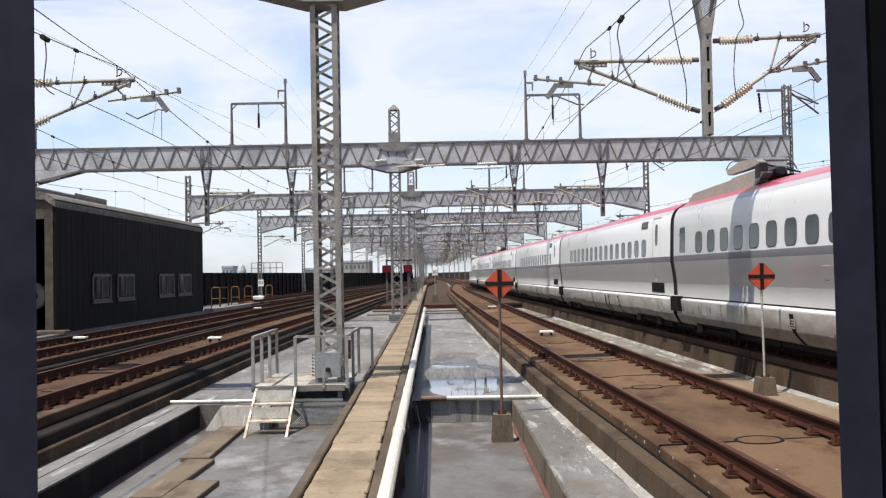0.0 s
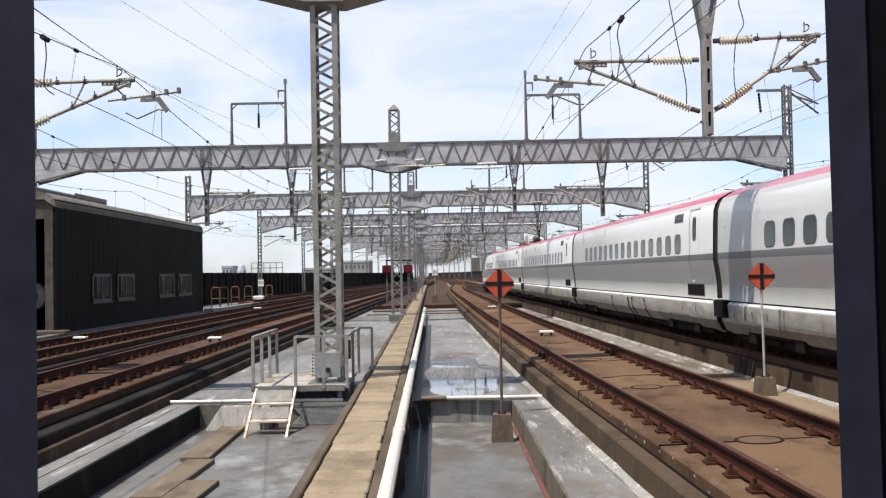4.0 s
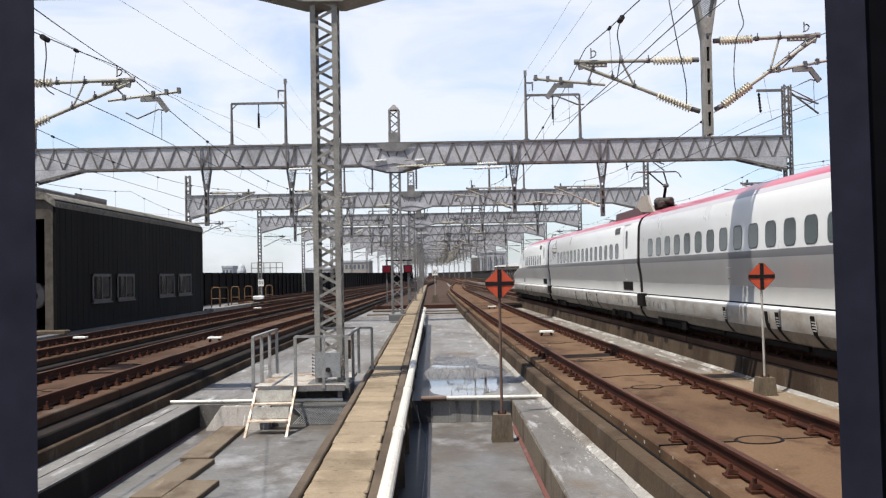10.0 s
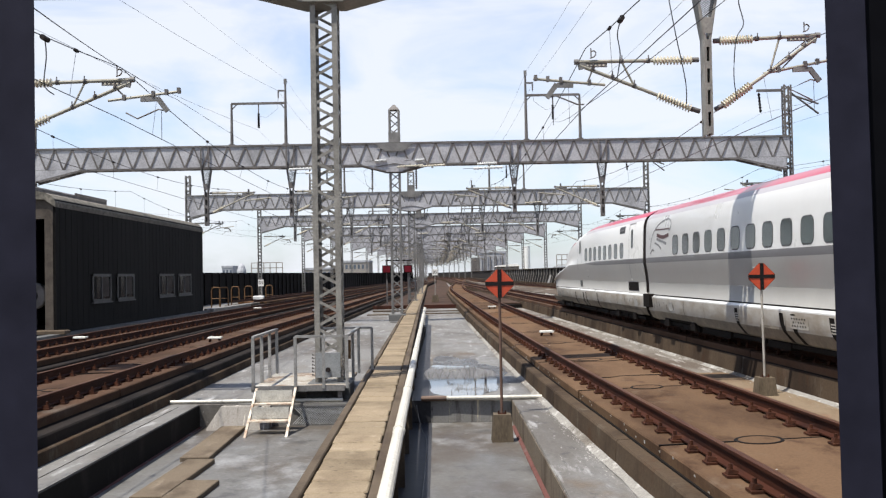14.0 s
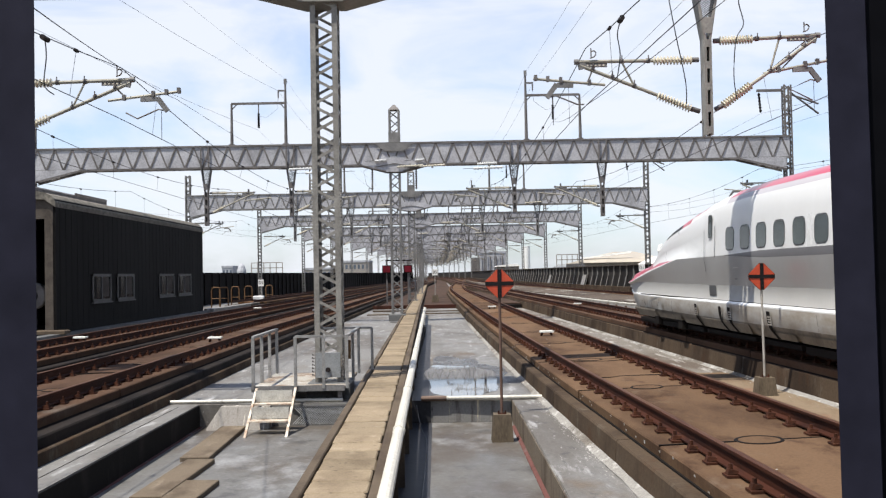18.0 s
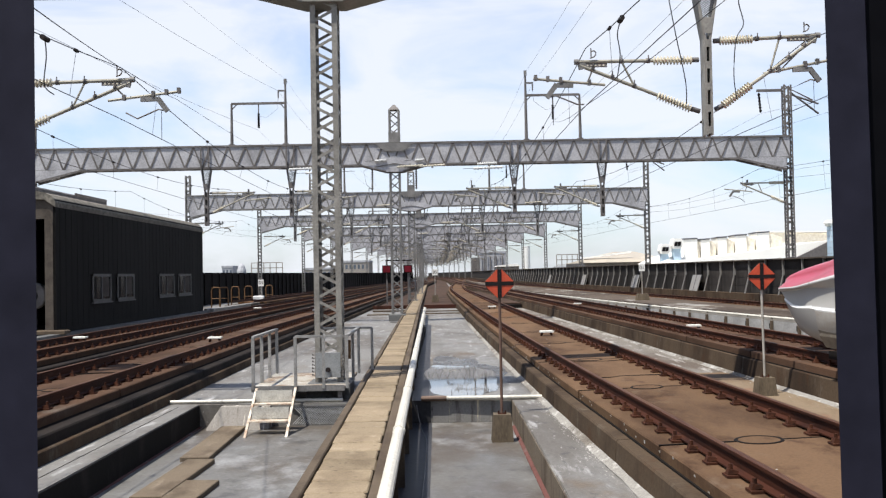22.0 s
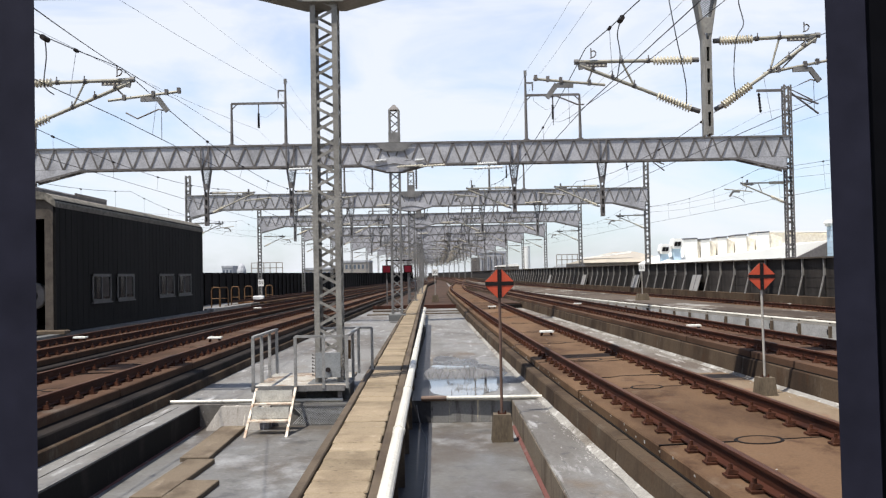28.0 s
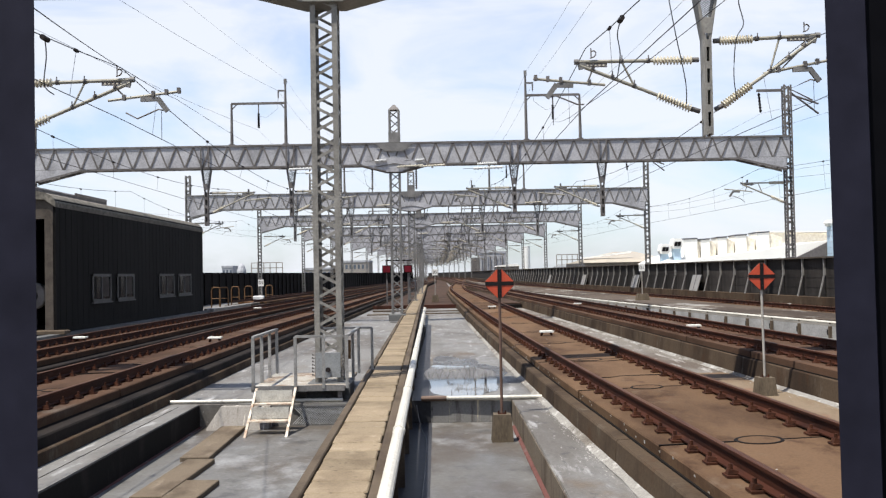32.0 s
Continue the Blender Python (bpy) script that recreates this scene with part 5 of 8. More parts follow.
def on_side(bm, poly, s, lift):
    """A convex outline in (y, z) laid on the curved side of the body."""
    z0, z1 = min(p[1] for p in poly), max(p[1] for p in poly)
    cuts = sorted({z0, z1, *[p[1] for p in poly], *[z for z in PZ if z0 < z < z1]})
    zs = [cuts[0]]
    for z in cuts[1:]:
        if z - zs[-1] > 1e-4:
            zs.append(z)
    n = len(poly)
    prev = None
    for z in zs:
        ys = []
        for i in range(n):
            (ya, za), (yb, zb) = poly[i], poly[(i + 1) % n]
            if abs(za - zb) < 1e-9:
                if abs(z - za) < 2e-4:
                    ys += [ya, yb]
            elif min(za, zb) - 1e-6 <= z <= max(za, zb) + 1e-6:
                ys.append(ya + (yb - ya) * (z - za) / (zb - za))
        if not ys:
            continue
        x = s * (side_x(z) + lift)
        row = (bm.verts.new((x, min(ys), z)), bm.verts.new((x, max(ys), z)))
        if prev:
            q = (prev[0], prev[1], row[1], row[0])
            bm.faces.new(q if s > 0 else q[::-1])
        prev = row


def round_rect(yc, z0, z1, w, r, n=5):
    out = []
    for cy, cz, a0 in ((yc + w / 2 - r, z1 - r, 0), (yc - w / 2 + r, z1 - r, 90), (yc - w / 2 + r, z0 + r, 180), (yc + w / 2 - r, z0 + r, 270)):
        for k in range(n + 1):
            a = radians(a0 + 90 * k / n)
            out.append((cy + r * math.cos(a), cz + r * math.sin(a)))
    return out


def patch(name, car, poly, material, lift=0.004, label="", sides=(-1, 1)):
    for s in sides:
        part(name, on_face(poly, s, lift), material, car, label)


def on_face(poly, s, lift):
    bm = B()
    on_side(bm, poly, s, lift)
    return bm


def seam(name, car, line, w, material, lift=0.005, closed=False, sides=(-1, 1), label=""):
    """A thin dark line along the body's side."""
    pts = list(line) + ([line[0]] if closed else [])
    for s in sides:
        bm = B()
        for (ya, za), (yb, zb) in zip(pts, pts[1:]):
            d = Vector((yb - ya, zb - za))
            if d.length < 1e-6:
                continue
            nrm = Vector((-d.y, d.x)).normalized() * w / 2
            steps = max(1, int(abs(zb - za) / 0.25))
            for k in range(steps):
                a, b = Vector((ya, za)) + d * k / steps, Vector((ya, za)) + d * (k + 1) / steps
                on_side(bm, [tuple(a + nrm), tuple(a - nrm), tuple(b - nrm), tuple(b + nrm)], s, lift)
        part(name, bm, material, car, label)


def flow2(line):
    """A smooth line through points on the side."""
    return [(p.x, p.y) for p in flow([(a, b, 0) for a, b in line], 4)]


def side_window(car, yc, z0=2.10, z1=2.57, w=0.54, r=0.13):
    patch("window_rim", car, round_rect(yc, z0 - 0.025, z1 + 0.025, w + 0.05, r + 0.02), DOORLINE, 0.003)
    patch("window", car, round_rect(yc, z0, z1, w, r), TGLASS, 0.006, "tinted passenger window")


def end_door(car, yc):
    """Door with its window, outline, lamp panel and folded step."""
    w = 0.82
    seam("door_seam", car, [(yc + w / 2 - 0.16, 1.38), (yc + w / 2 - 0.03, 1.52), (yc + w / 2, 1.8), (yc + w / 2, 3.02), (yc + w / 2 - 0.1, 3.15), (yc - w / 2, 3.15)], 0.022, DOORLINE)
    seam("door_edge", car, [(yc - w / 2, 1.40), (yc - w / 2, 3.14)], 0.007, BODYBELT)
    patch("door_head", car, round_rect(yc + 0.05, 3.14, 3.19, 0.95, 0.02), ROOFGREY, 0.014, "grey door drip rail")
    patch("door_window_rim", car, round_rect(yc, 2.37, 2.97, 0.30, 0.1), DOORLINE, 0.004)
    patch("door_window", car, round_rect(yc, 2.39, 2.95, 0.26, 0.09), TGLASS, 0.007, "tall narrow door window")
    patch("door_foot_lamp", car, round_rect(yc + 0.30, 1.36, 1.42, 0.16, 0.02), WHITEPAINT, 0.010, "small pale door foot fitting")
    patch("step_frame", car, round_rect(yc + 0.17, 1.03, 1.33, 1.46, 0.02), BODYBELT, 0.004)
    patch("folding_step", car, round_rect(yc + 0.17, 1.05, 1.31, 1.40, 0.02), UNDER, 0.008, "dark folded step recess")
    patch("display_rim", car, round_rect(yc + 1.43, 2.89, 3.12, 0.84, 0.02), BODYBELT, 0.004)
    patch("display_window", car, round_rect(yc + 1.43, 2.91, 3.10, 0.78, 0.02), DOORLINE, 0.007, "dark destination display")
    patch("display_line", car, round_rect(yc + 1.43, 2.985, 3.01, 0.6, 0.008), BODYBELT, 0.010)


def notch(car, y, slats=True):
    """A dark slanting gap between two skirt panels, with light louvres at its head."""
    patch("skirt_gap", car, [(y - 0.11, 0.62), (y + 0.13, 0.62), (y + 0.13, 0.83), (y - 0.11, 0.83)], UNDER, 0.006, "dark gap between skirt panels", sides=(-1,))
    patch("skirt_gap", car, [(y - 0.13, 0.45), (y + 0.03, 0.45), (y + 0.13, 0.62), (y - 0.11, 0.62)], UNDER, 0.006, sides=(-1,))
    patch("skirt_gap", car, [(y - 0.34, 0.27), (y - 0.14, 0.27), (y + 0.03, 0.45), (y - 0.13, 0.45)], UNDER, 0.006, sides=(-1,))
    patch("gap_lip", car, [(y - 0.15, 0.60), (y - 0.11, 0.60), (y - 0.11, 0.84), (y - 0.15, 0.84)], SKIRT, 0.02, sides=(-1,))
    if slats:
        for k in range(4):
            patch("louvre", car, round_rect(y - 0.02, 0.56 + 0.05 * k, 0.585 + 0.05 * k, 0.19, 0.005), SKIRT, 0.014, sides=(-1,))


def skirt_details(car, y0, y1, seed, gaps):
    random.seed(seed)
    for k, y in enumerate(gaps):
        notch(car, y, k != 1)
    for yc in (y1 - 3.9, y0 + 3.9):
        seam("skirt_seam", car, flow2([(yc, 0.86), (yc + 0.07, 0.66), (yc - 0.02, 0.45), (yc - 0.3, 0.28)]), 0.022, DOORLINE, 0.005, sides=(-1,))
    for yc in (y1 - 1.1, y1 - 2.5, y0 + 1.2, y0 + 2.6, y1 - 5.6, y0 + 5.2):
        seam("skirt_seam", car, [(yc, 0.32), (yc, 0.86)], 0.010, DOORLINE, 0.004, sides=(-1,))
    for a, b in ((y1 - 3.2, y1 - 0.5), (y0 + 0.5, y0 + 3.2)):
        for k in range(4):
            yc = a + (b - a) * (k + random.uniform(0.2, 0.8)) / 4
            z = random.uniform(0.55, 0.66)
            patch("latch", car, round_rect(yc, z, z + 0.15, 0.045, 0.01), DOORLINE, 0.006, sides=(-1,))
            patch("bolt", car, round_rect(yc + 0.3, 0.74, 0.78, 0.04, 0.015), DOORLINE, 0.006, sides=(-1,))
        patch("cover_plate", car, round_rect(a + 0.62, 0.56, 0.79, 0.42, 0.02), BODYLOW, 0.006, sides=(-1,))
    seam("ledge_seam", car, [(y0 + 0.1, 0.957), (y1 - 0.1, 0.957)], 0.03, UNDER, 0.006, sides=(-1,))
    for yc in (y0 + 3.06, y1 - 3.06):
        # Black patch puts the shade of the bogie cut-out into the colour.
        patch("bogie_cover", car, round_rect(yc, 0.23, 0.34, 3.1, 0.03), UNDER, 0.005, "black patch for the shaded bogie opening", sides=(-1,))
        for k in (-1.25, 1.25):
            part("axle_box", box(B(), -1.34, -1.1, yc + k - 0.2, yc + k + 0.2, 0.12, 0.34), UNDER, car)
    y = y0 + 0.6
    while y < y1 - 1:
        w = random.uniform(1.2, 3.4)
        # Black boxes run almost unbroken: hanging gear plus the shadow beneath the skirt.
        part("hanging_gear", box(B(), -1.26, -0.9, y, y + w, random.uniform(0.10, 0.16), 0.24), UNDER, car, "dark gear below the skirt, joined up to stand for its shadow")
        # Uneven darker patches along the skirt foot, dust and shade together.
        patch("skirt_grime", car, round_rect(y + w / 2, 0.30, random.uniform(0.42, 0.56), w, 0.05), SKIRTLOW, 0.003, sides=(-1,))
        y += w + random.uniform(0.05, 0.3)
    for yc, w in ((random.uniform(y0 + 3, y1 - 8), 0.34),):
        patch("nameplate", car, round_rect(yc, 1.69, 1.71, w, 0.005), WHITEPAINT, 0.005, "small white lettering bar", sides=(-1,))
        patch("nameplate", car, round_rect(yc + 0.05, 1.45, 1.465, 0.16, 0.005), DOORLINE, 0.005, sides=(-1,))


def bogie(car, yc):
    b = B()
    for s in (-1, 1):
        box(b, s * 0.95 - 0.09, s * 0.95 + 0.09, yc - 1.7, yc + 1.7, 0.30, 0.62)
    box(b, -0.95, 0.95, yc - 0.4, yc + 0.4, 0.35, 0.6)
    part("bogie", b, UNDER, car, "sooty bogie frame")
    for dy in (-1.25, 1.25):
        for s in (-1, 1):
            part("wheel", lathe(B(), (s * 0.69, yc + dy, 0.52), (s * 0.82, yc + dy, 0.52), [(0, 0.46), (0.2, 0.46), (0.25, 0.43), (1.0, 0.43)], 24), RAIL, car)


def underfloor(car, y0, y1):
    bm = B()
    box(bm, -1.15, 1.15, y0 + 0.2, y1 - 0.2, 0.32, 0.9)
    part("underframe", bm, UNDER, car, "dark underfloor equipment")


def cowl_block(car, name, x0, s, thick, outline, material, label):
    """A cowl with the given outline in (y, z), standing thick inwards from x0."""
    n = len(outline)
    bm = B()
    v0 = [bm.verts.new((x0 - s * 0.12 * (z - 3.44), y, z)) for y, z in outline]
    v1 = [bm.verts.new((x0 - s * (thick + 0.12 * (z - 3.44)), y, z)) for y, z in outline]
    bm.faces.new(v0)
    bm.faces.new(v1[::-1])
    for k in range(n):
        bm.faces.new((v0[(k + 1) % n], v0[k], v1[k], v1[(k + 1) % n]))
    bmesh.ops.recalc_face_normals(bm, faces=bm.faces)
    part(name, bm, material, car, label)


def collector_head(car, y, z, half):
    part("collector_head", box(B(), -half, half, y - 0.11, y + 0.11, z, z + 0.028), GALVDARK, car)
    for s in (-1, 1):
        part("collector_horn", pipe(B(), [(s * half, y, z + 0.02), (s * (half + 0.11), y, z - 0.04), (s * (half + 0.20), y, z - 0.20)], 0.018), GALVDARK, car)


HOUSING = mat("brown_black_housing", (0.058, 0.043, 0.034), 0.6, spec=0.3)


def raised_pantograph(car):
    """Roof gear at the joint: maroon ramp cowl, beige side plate, housing and the raised collector."""
    for s in (-1, 1):
        cowl_block(car, "ramp_cowl", s * 1.04, s, 0.5, [(-4.75, 3.44), (-4.9, 3.70), (-8.1, 3.72), (-9.1, 3.42)], COWLRED, "maroon ramp cowl")
    cowl_block(car, "side_plate", -1.02, -1, 0.07, [(-7.75, 3.58), (-7.8, 3.74), (-8.5, 4.08), (-9.3, 4.04), (-9.62, 3.80), (-10.35, 3.46)], COWL, "beige pantograph side plate")
    yb = -8.8
    part("pantograph_base", box(B(), -0.5, 0.5, yb - 0.9, yb + 0.9, 3.62, 3.70), UNDER, car, "dark pantograph base")
    for dx in (-0.4, 0.4):
        for dy in (-0.7, 0.7):
            part("roof_insulator", insulator(B(), (dx, yb + dy, 3.58), (dx, yb + dy, 3.80), 4, 0.09), HOUSING, car)
    part("spring_housing", lathe(B(), (-0.34, yb - 1.05, 3.83), (-0.34, yb + 0.6, 3.88), [(0, 0.07), (0.04, 0.115), (0.22, 0.125), (0.3, 0.10), (0.62, 0.11), (0.70, 0.15), (0.94, 0.165), (1, 0.1)], 12), HOUSING, car, "dark brown arm housing")
    part("arm_cover", softbox(B(), -0.55, -0.12, yb - 0.62, yb - 0.18, 3.66, 3.84, 0.03), HOUSING, car, "brown box under the housing")
    part("collector_arm", tube(B(), (0, -7.5, 3.75), (0, -7.95, 4.45), 0.05, 8), UNDER, car, "dark lower arm")
    part("arm_joint", lathe(B(), (-0.09, -7.95, 4.45), (0.09, -7.95, 4.45), [(0, 0.04), (0.1, 0.065), (0.9, 0.065), (1, 0.04)], 10), GALVDARK, car)
    for s in (-1, 1):
        part("collector_arm", tube(B(), (s * 0.06, -7.95, 4.45), (s * 0.26, -6.7, 5.02), 0.026, 8), UNDER, car, "thin upper arm")
    collector_head(car, -6.7, 5.02, 0.67)


def lowered_pantograph(car):
    """Roof gear of a car whose collector lies folded behind a long beige cowl."""
    for s in (-1, 1):
        cowl_block(car, "ramp_cowl", s * 1.0, s, 0.2, [(10.05, 3.44), (9.6, 3.67), (6.62, 3.73), (6.38, 3.77), (4.85, 3.80), (4.4, 3.68), (4.9, 3.42)], COWL, "long beige ramp cowl")
    cowl_block(car, "upper_cowl", -0.99, -1, 0.16, [(7.0, 4.0), (6.84, 3.87), (5.6, 3.87), (5.0, 3.90), (4.6, 3.90), (5.0, 4.03), (6.02, 4.12)], COWL, "beige wing over the cowl")
    part("cowl_stay", softbox(B(), -0.98, -0.80, 4.6, 4.9, 3.50, 3.92, 0.03), HOUSING, car, "rust-dark stay behind the wing")
    part("spring_housing", lathe(B(), (-0.5, 4.55, 3.72), (-0.5, 5.5, 3.76), [(0, 0.07), (0.06, 0.12), (0.5, 0.135), (0.9, 0.12), (1, 0.06)], 12), HOUSING, car, "dark brown arm housing")
    part("pantograph_base", box(B(), -0.5, 0.5, 4.4, 7.4, 3.60, 3.66), UNDER, car, "dark pantograph base")
    part("collector_arm", tube(B(), (0, 4.9, 3.74), (0, 7.2, 4.18), 0.022, 8), UNDER, car)
    collector_head(car, 7.2, 4.235, 0.66)


def bellows(car, y):
    pts = [(x - 0.045 if x > 0.1 else x, z - (0.04 if z > 3 else -0.3 if z < 0.5 else 0)) for x, z in PROFILE[1:]]
    rings = []
    for k in range(5):
        g = 0.0 if k % 2 else 0.02
        rings.append(full_ring(y - 0.27 + 0.135 * k, [(max(0.0, x - g), z) for x, z in pts]))
    part("gangway_bellows", loft(B(), rings), RUBBER, car, "black rubber gangway bellows")
    part("coupler_cover", softbox(B(), -1.54, -1.15, y - 0.78, y - 0.08, 0.60, 0.985, 0.02), UNDER, car, "dark box below the gangway")
    part("coupler_cover", softbox(B(), 1.15, 1.54, y - 0.78, y - 0.08, 0.60, 0.985, 0.02), UNDER, car)
    part("box_bracket", softbox(B(), -1.50, -1.30, y - 0.06, y + 0.14, 0.70, 1.0, 0.02), BODYLOW, car, "pale bracket beside the box")
    part("drain_hose", pipe(B(), flow([(-1.42, y - 0.12, 0.62), (-1.38, y - 0.16, 0.42), (-1.22, y - 0.2, 0.22)]), 0.045, 8), UNDER, car, "dark hanging hose")


def mid_car(n_windows, label, seed=1):
    car = thing("train_car", label, "train car", "cars of the red-roofed train")
    h = 9.875
    rows = [(-h, [(x * 0.985, z) for x, z in PROFILE]), (-h + 0.05, PROFILE), (h - 0.05, PROFILE), (h, [(x * 0.985, z) for x, z in PROFILE])]
    shell(car, rows, 4, 14, "body", lambda i, j: SIDE[j])
    shell(car, rows, 0, 4, "skirt", lambda i, j: SIDE[j], "dusty pale skirt panels")
    shell(car, rows, 14, 19, "roof", lambda i, j: SIDE[j], "crimson roof with a grey edge")
    for y in (-h + 0.01, h - 0.01):
        part("end_wall", loft(B(), [full_ring(y - 0.005, [(x * 0.97, z) for x, z in PROFILE]), full_ring(y + 0.005, [(x * 0.97, z) for x, z in PROFILE])]), UNDER, car)
    underfloor(car, -h, h)
    for y in (-6.9, 6.9):
        bogie(car, y)
    end_door(car, -8.44)
    for k in range(n_windows):
        side_window(car, -6.93 + 0.965 * k)
    skirt_details(car, -h, h, seed, (1.85, -0.75, -1.32, -3.0))
    return car


def nose_car():
    car = thing("train_end_car", "streamlined red-beaked white and silver train end car", "train car", "cars of the red-roofed train")
    # y runs from the joint at -11.45 to the tip at 11.45
    S = [0.0, 0.06, 0.16, 0.32, 0.55, 0.85, 1.2, 1.6, 2.0, 2.4, 2.8, 3.3, 3.8, 4.4, 5.0, 5.6, 6.2, 7.0, 7.8, 8.5, 9.0, 9.5, 10.7, 12.0, 12.6, 13.6, 15.0, 22.66, 22.71]
    zt = lambda s: float(np.interp(s, [0, 0.1, 0.3, 0.8, 1.5, 2.2, 2.9, 3.6, 4.3, 5.5, 7, 9, 11, 13], [1.34, 1.41, 1.50, 1.65, 1.79, 1.87, 1.97, 2.15, 2.37, 2.72, 3.01, 3.26, 3.47, 3.62]))
    wd = lambda s: float(np.interp(s, [0, 0.06, 0.2, 0.5, 1.5, 3, 5, 8, 10.5], [0.50, 0.68, 0.84, 0.97, 1.10, 1.24, 1.36, 1.45, 1.475]))
    cn = lambda s: float(np.interp(s, [0, 1.5, 2.2, 3.5, 6, 9, 12], [0.90, 0.62, 0.56, 0.64, 0.82, 0.95, 1.0]))
    zb = lambda s: float(np.interp(s, [0, 0.1, 0.4, 0.8, 1.25, 2.2, 3.2], [1.12, 1.02, 0.82, 0.60, 0.36, 0.30, 0.26]))
    rows = []
    for s in S:
        pts = []
        t, w, c, b = zt(s), wd(s), cn(s), zb(s)
        z9 = float(np.interp(s, [0, 1.8, 4.6, 8.5, 12.6, 15.0], [1.22, 1.28, 1.56, 1.94, 1.97, 1.89]))
        gap = float(np.interp(s, [0, 4.5, 8.5, 12.6, 15.0], [0.03, 0.055, 0.012, 0.012, 0.15]))
        z10 = z9 + gap
        t = max(t, z10 + 0.05)
        red = min(float(np.interp(s, [0, 1.5, 3.2, 5, 7.0, 8.5, 9.4, 12, 15], [0.12, 0.21, 0.28, 0.23, 0.10, 0.012, 0.05, 0.31, 0.36])), (t - z10) * 0.5)
        top = min(1.31, z9 - 0.03)
        for j, (x, z) in enumerate(PROFILE):
            if j <= 6:
                f = (z - 0.20) / (1.31 - 0.20)
                tuck = float(np.interp(s, [0, 0.6, 2.5, 5], [0.80, 0.9, 0.97, 1.0]))
                low = float(np.interp(f, [0, 0.6, 1.0], [tuck * tuck, tuck, 1.0]))
                pts.append((x * w / 1.475 * low, b + f * (top - b)))
            elif j <= 9:
                pts.append((x * w / 1.475, top + 0.01 + (z9 - top - 0.01) * (z - 1.33) / (1.89 - 1.33)))
            elif j == 10:
                pts.append((x * w / 1.475, z10))
            else:
                f = (z - 2.40) / (3.62 - 2.40)
                pts.append((x * w / 1.475 * c, z10 + red + f * (t - z10 - red)))
        rows.append((11.45 - s if s < 22.7 else -11.24, [(p[0] * (0.985 if s > 22.7 else 1), p[1]) for p in pts]))

    def look_of(i, j):
        s = 0.5 * (S[i] + S[i + 1])
        if j < 4:
            return SIDE[j] if s > 2.6 else 1
        if j == 9:
            return 3 if s < 8.5 else 2 if s < 12.6 else 4
        if (s < 1.7 and j >= 10) or (j == 10 and s < 8.5) or (j >= 11 and s < 3.3):
            return 6
        if j >= 14:
            if 6.0 < s < 8.4:
                return 9
            if s < 12.4:
                return 6 if s >= 8.4 and j >= (14 if s < 9.4 else 15 if s < 10.6 else 16) else 3
            return SIDE[j]
        return SIDE[j]
    shell(car, rows, 4, 14, "body", look_of)
    shell(car, rows, 0, 4, "skirt", look_of, "dusty pale skirt panels")
    shell(car, rows, 14, 19, "canopy_roof", look_of, "crimson roof with the dark windscreen")
    tip = rows[0][1]
    part("nose_cap", loft(B(), [full_ring(11.45, tip), full_ring(11.46, [(x * 0.8, (z - 1.2) * 0.8 + 1.2) for x, z in tip])]), BODYWHITE, car)
    part("end_wall", loft(B(), [full_ring(-11.24, [(x * 0.97, z) for x, z in PROFILE]), full_ring(-11.235, [(x * 0.97, z) for x, z in PROFILE])]), UNDER, car)
    underfloor(car, -11.2, 7.6)
    for y in (-8.0, 5.0):
        bogie(car, y)
    end_door(car, -9.82)
    for k in range(8):
        side_window(car, -8.26 + 0.962 * k)
    # crew door with its dark slit window and hand rails
    patch("crew_window", car, round_rect(-0.11, 2.40, 2.93, 0.28, 0.05), TGLASS, 0.008, "dark crew door window")
    seam("crew_door_seam", car, [(0.37, 1.62), (0.34, 1.75), (0.32, 2.62)], 0.03, DOORLINE, 0.012)
    seam("crew_door_seam", car, [(-0.46, 1.95), (-0.48, 2.66)], 0.028, DOORLINE, 0.008)
    patch("crew_step", car, round_rect(-0.02, 1.06, 1.30, 0.52, 0.02), DOORLINE, 0.01, "dark folded crew step")
    skirt_details(car, -11.2, 7.4, 77, (1.25, -0.65, -1.3, -3.7))
    return car


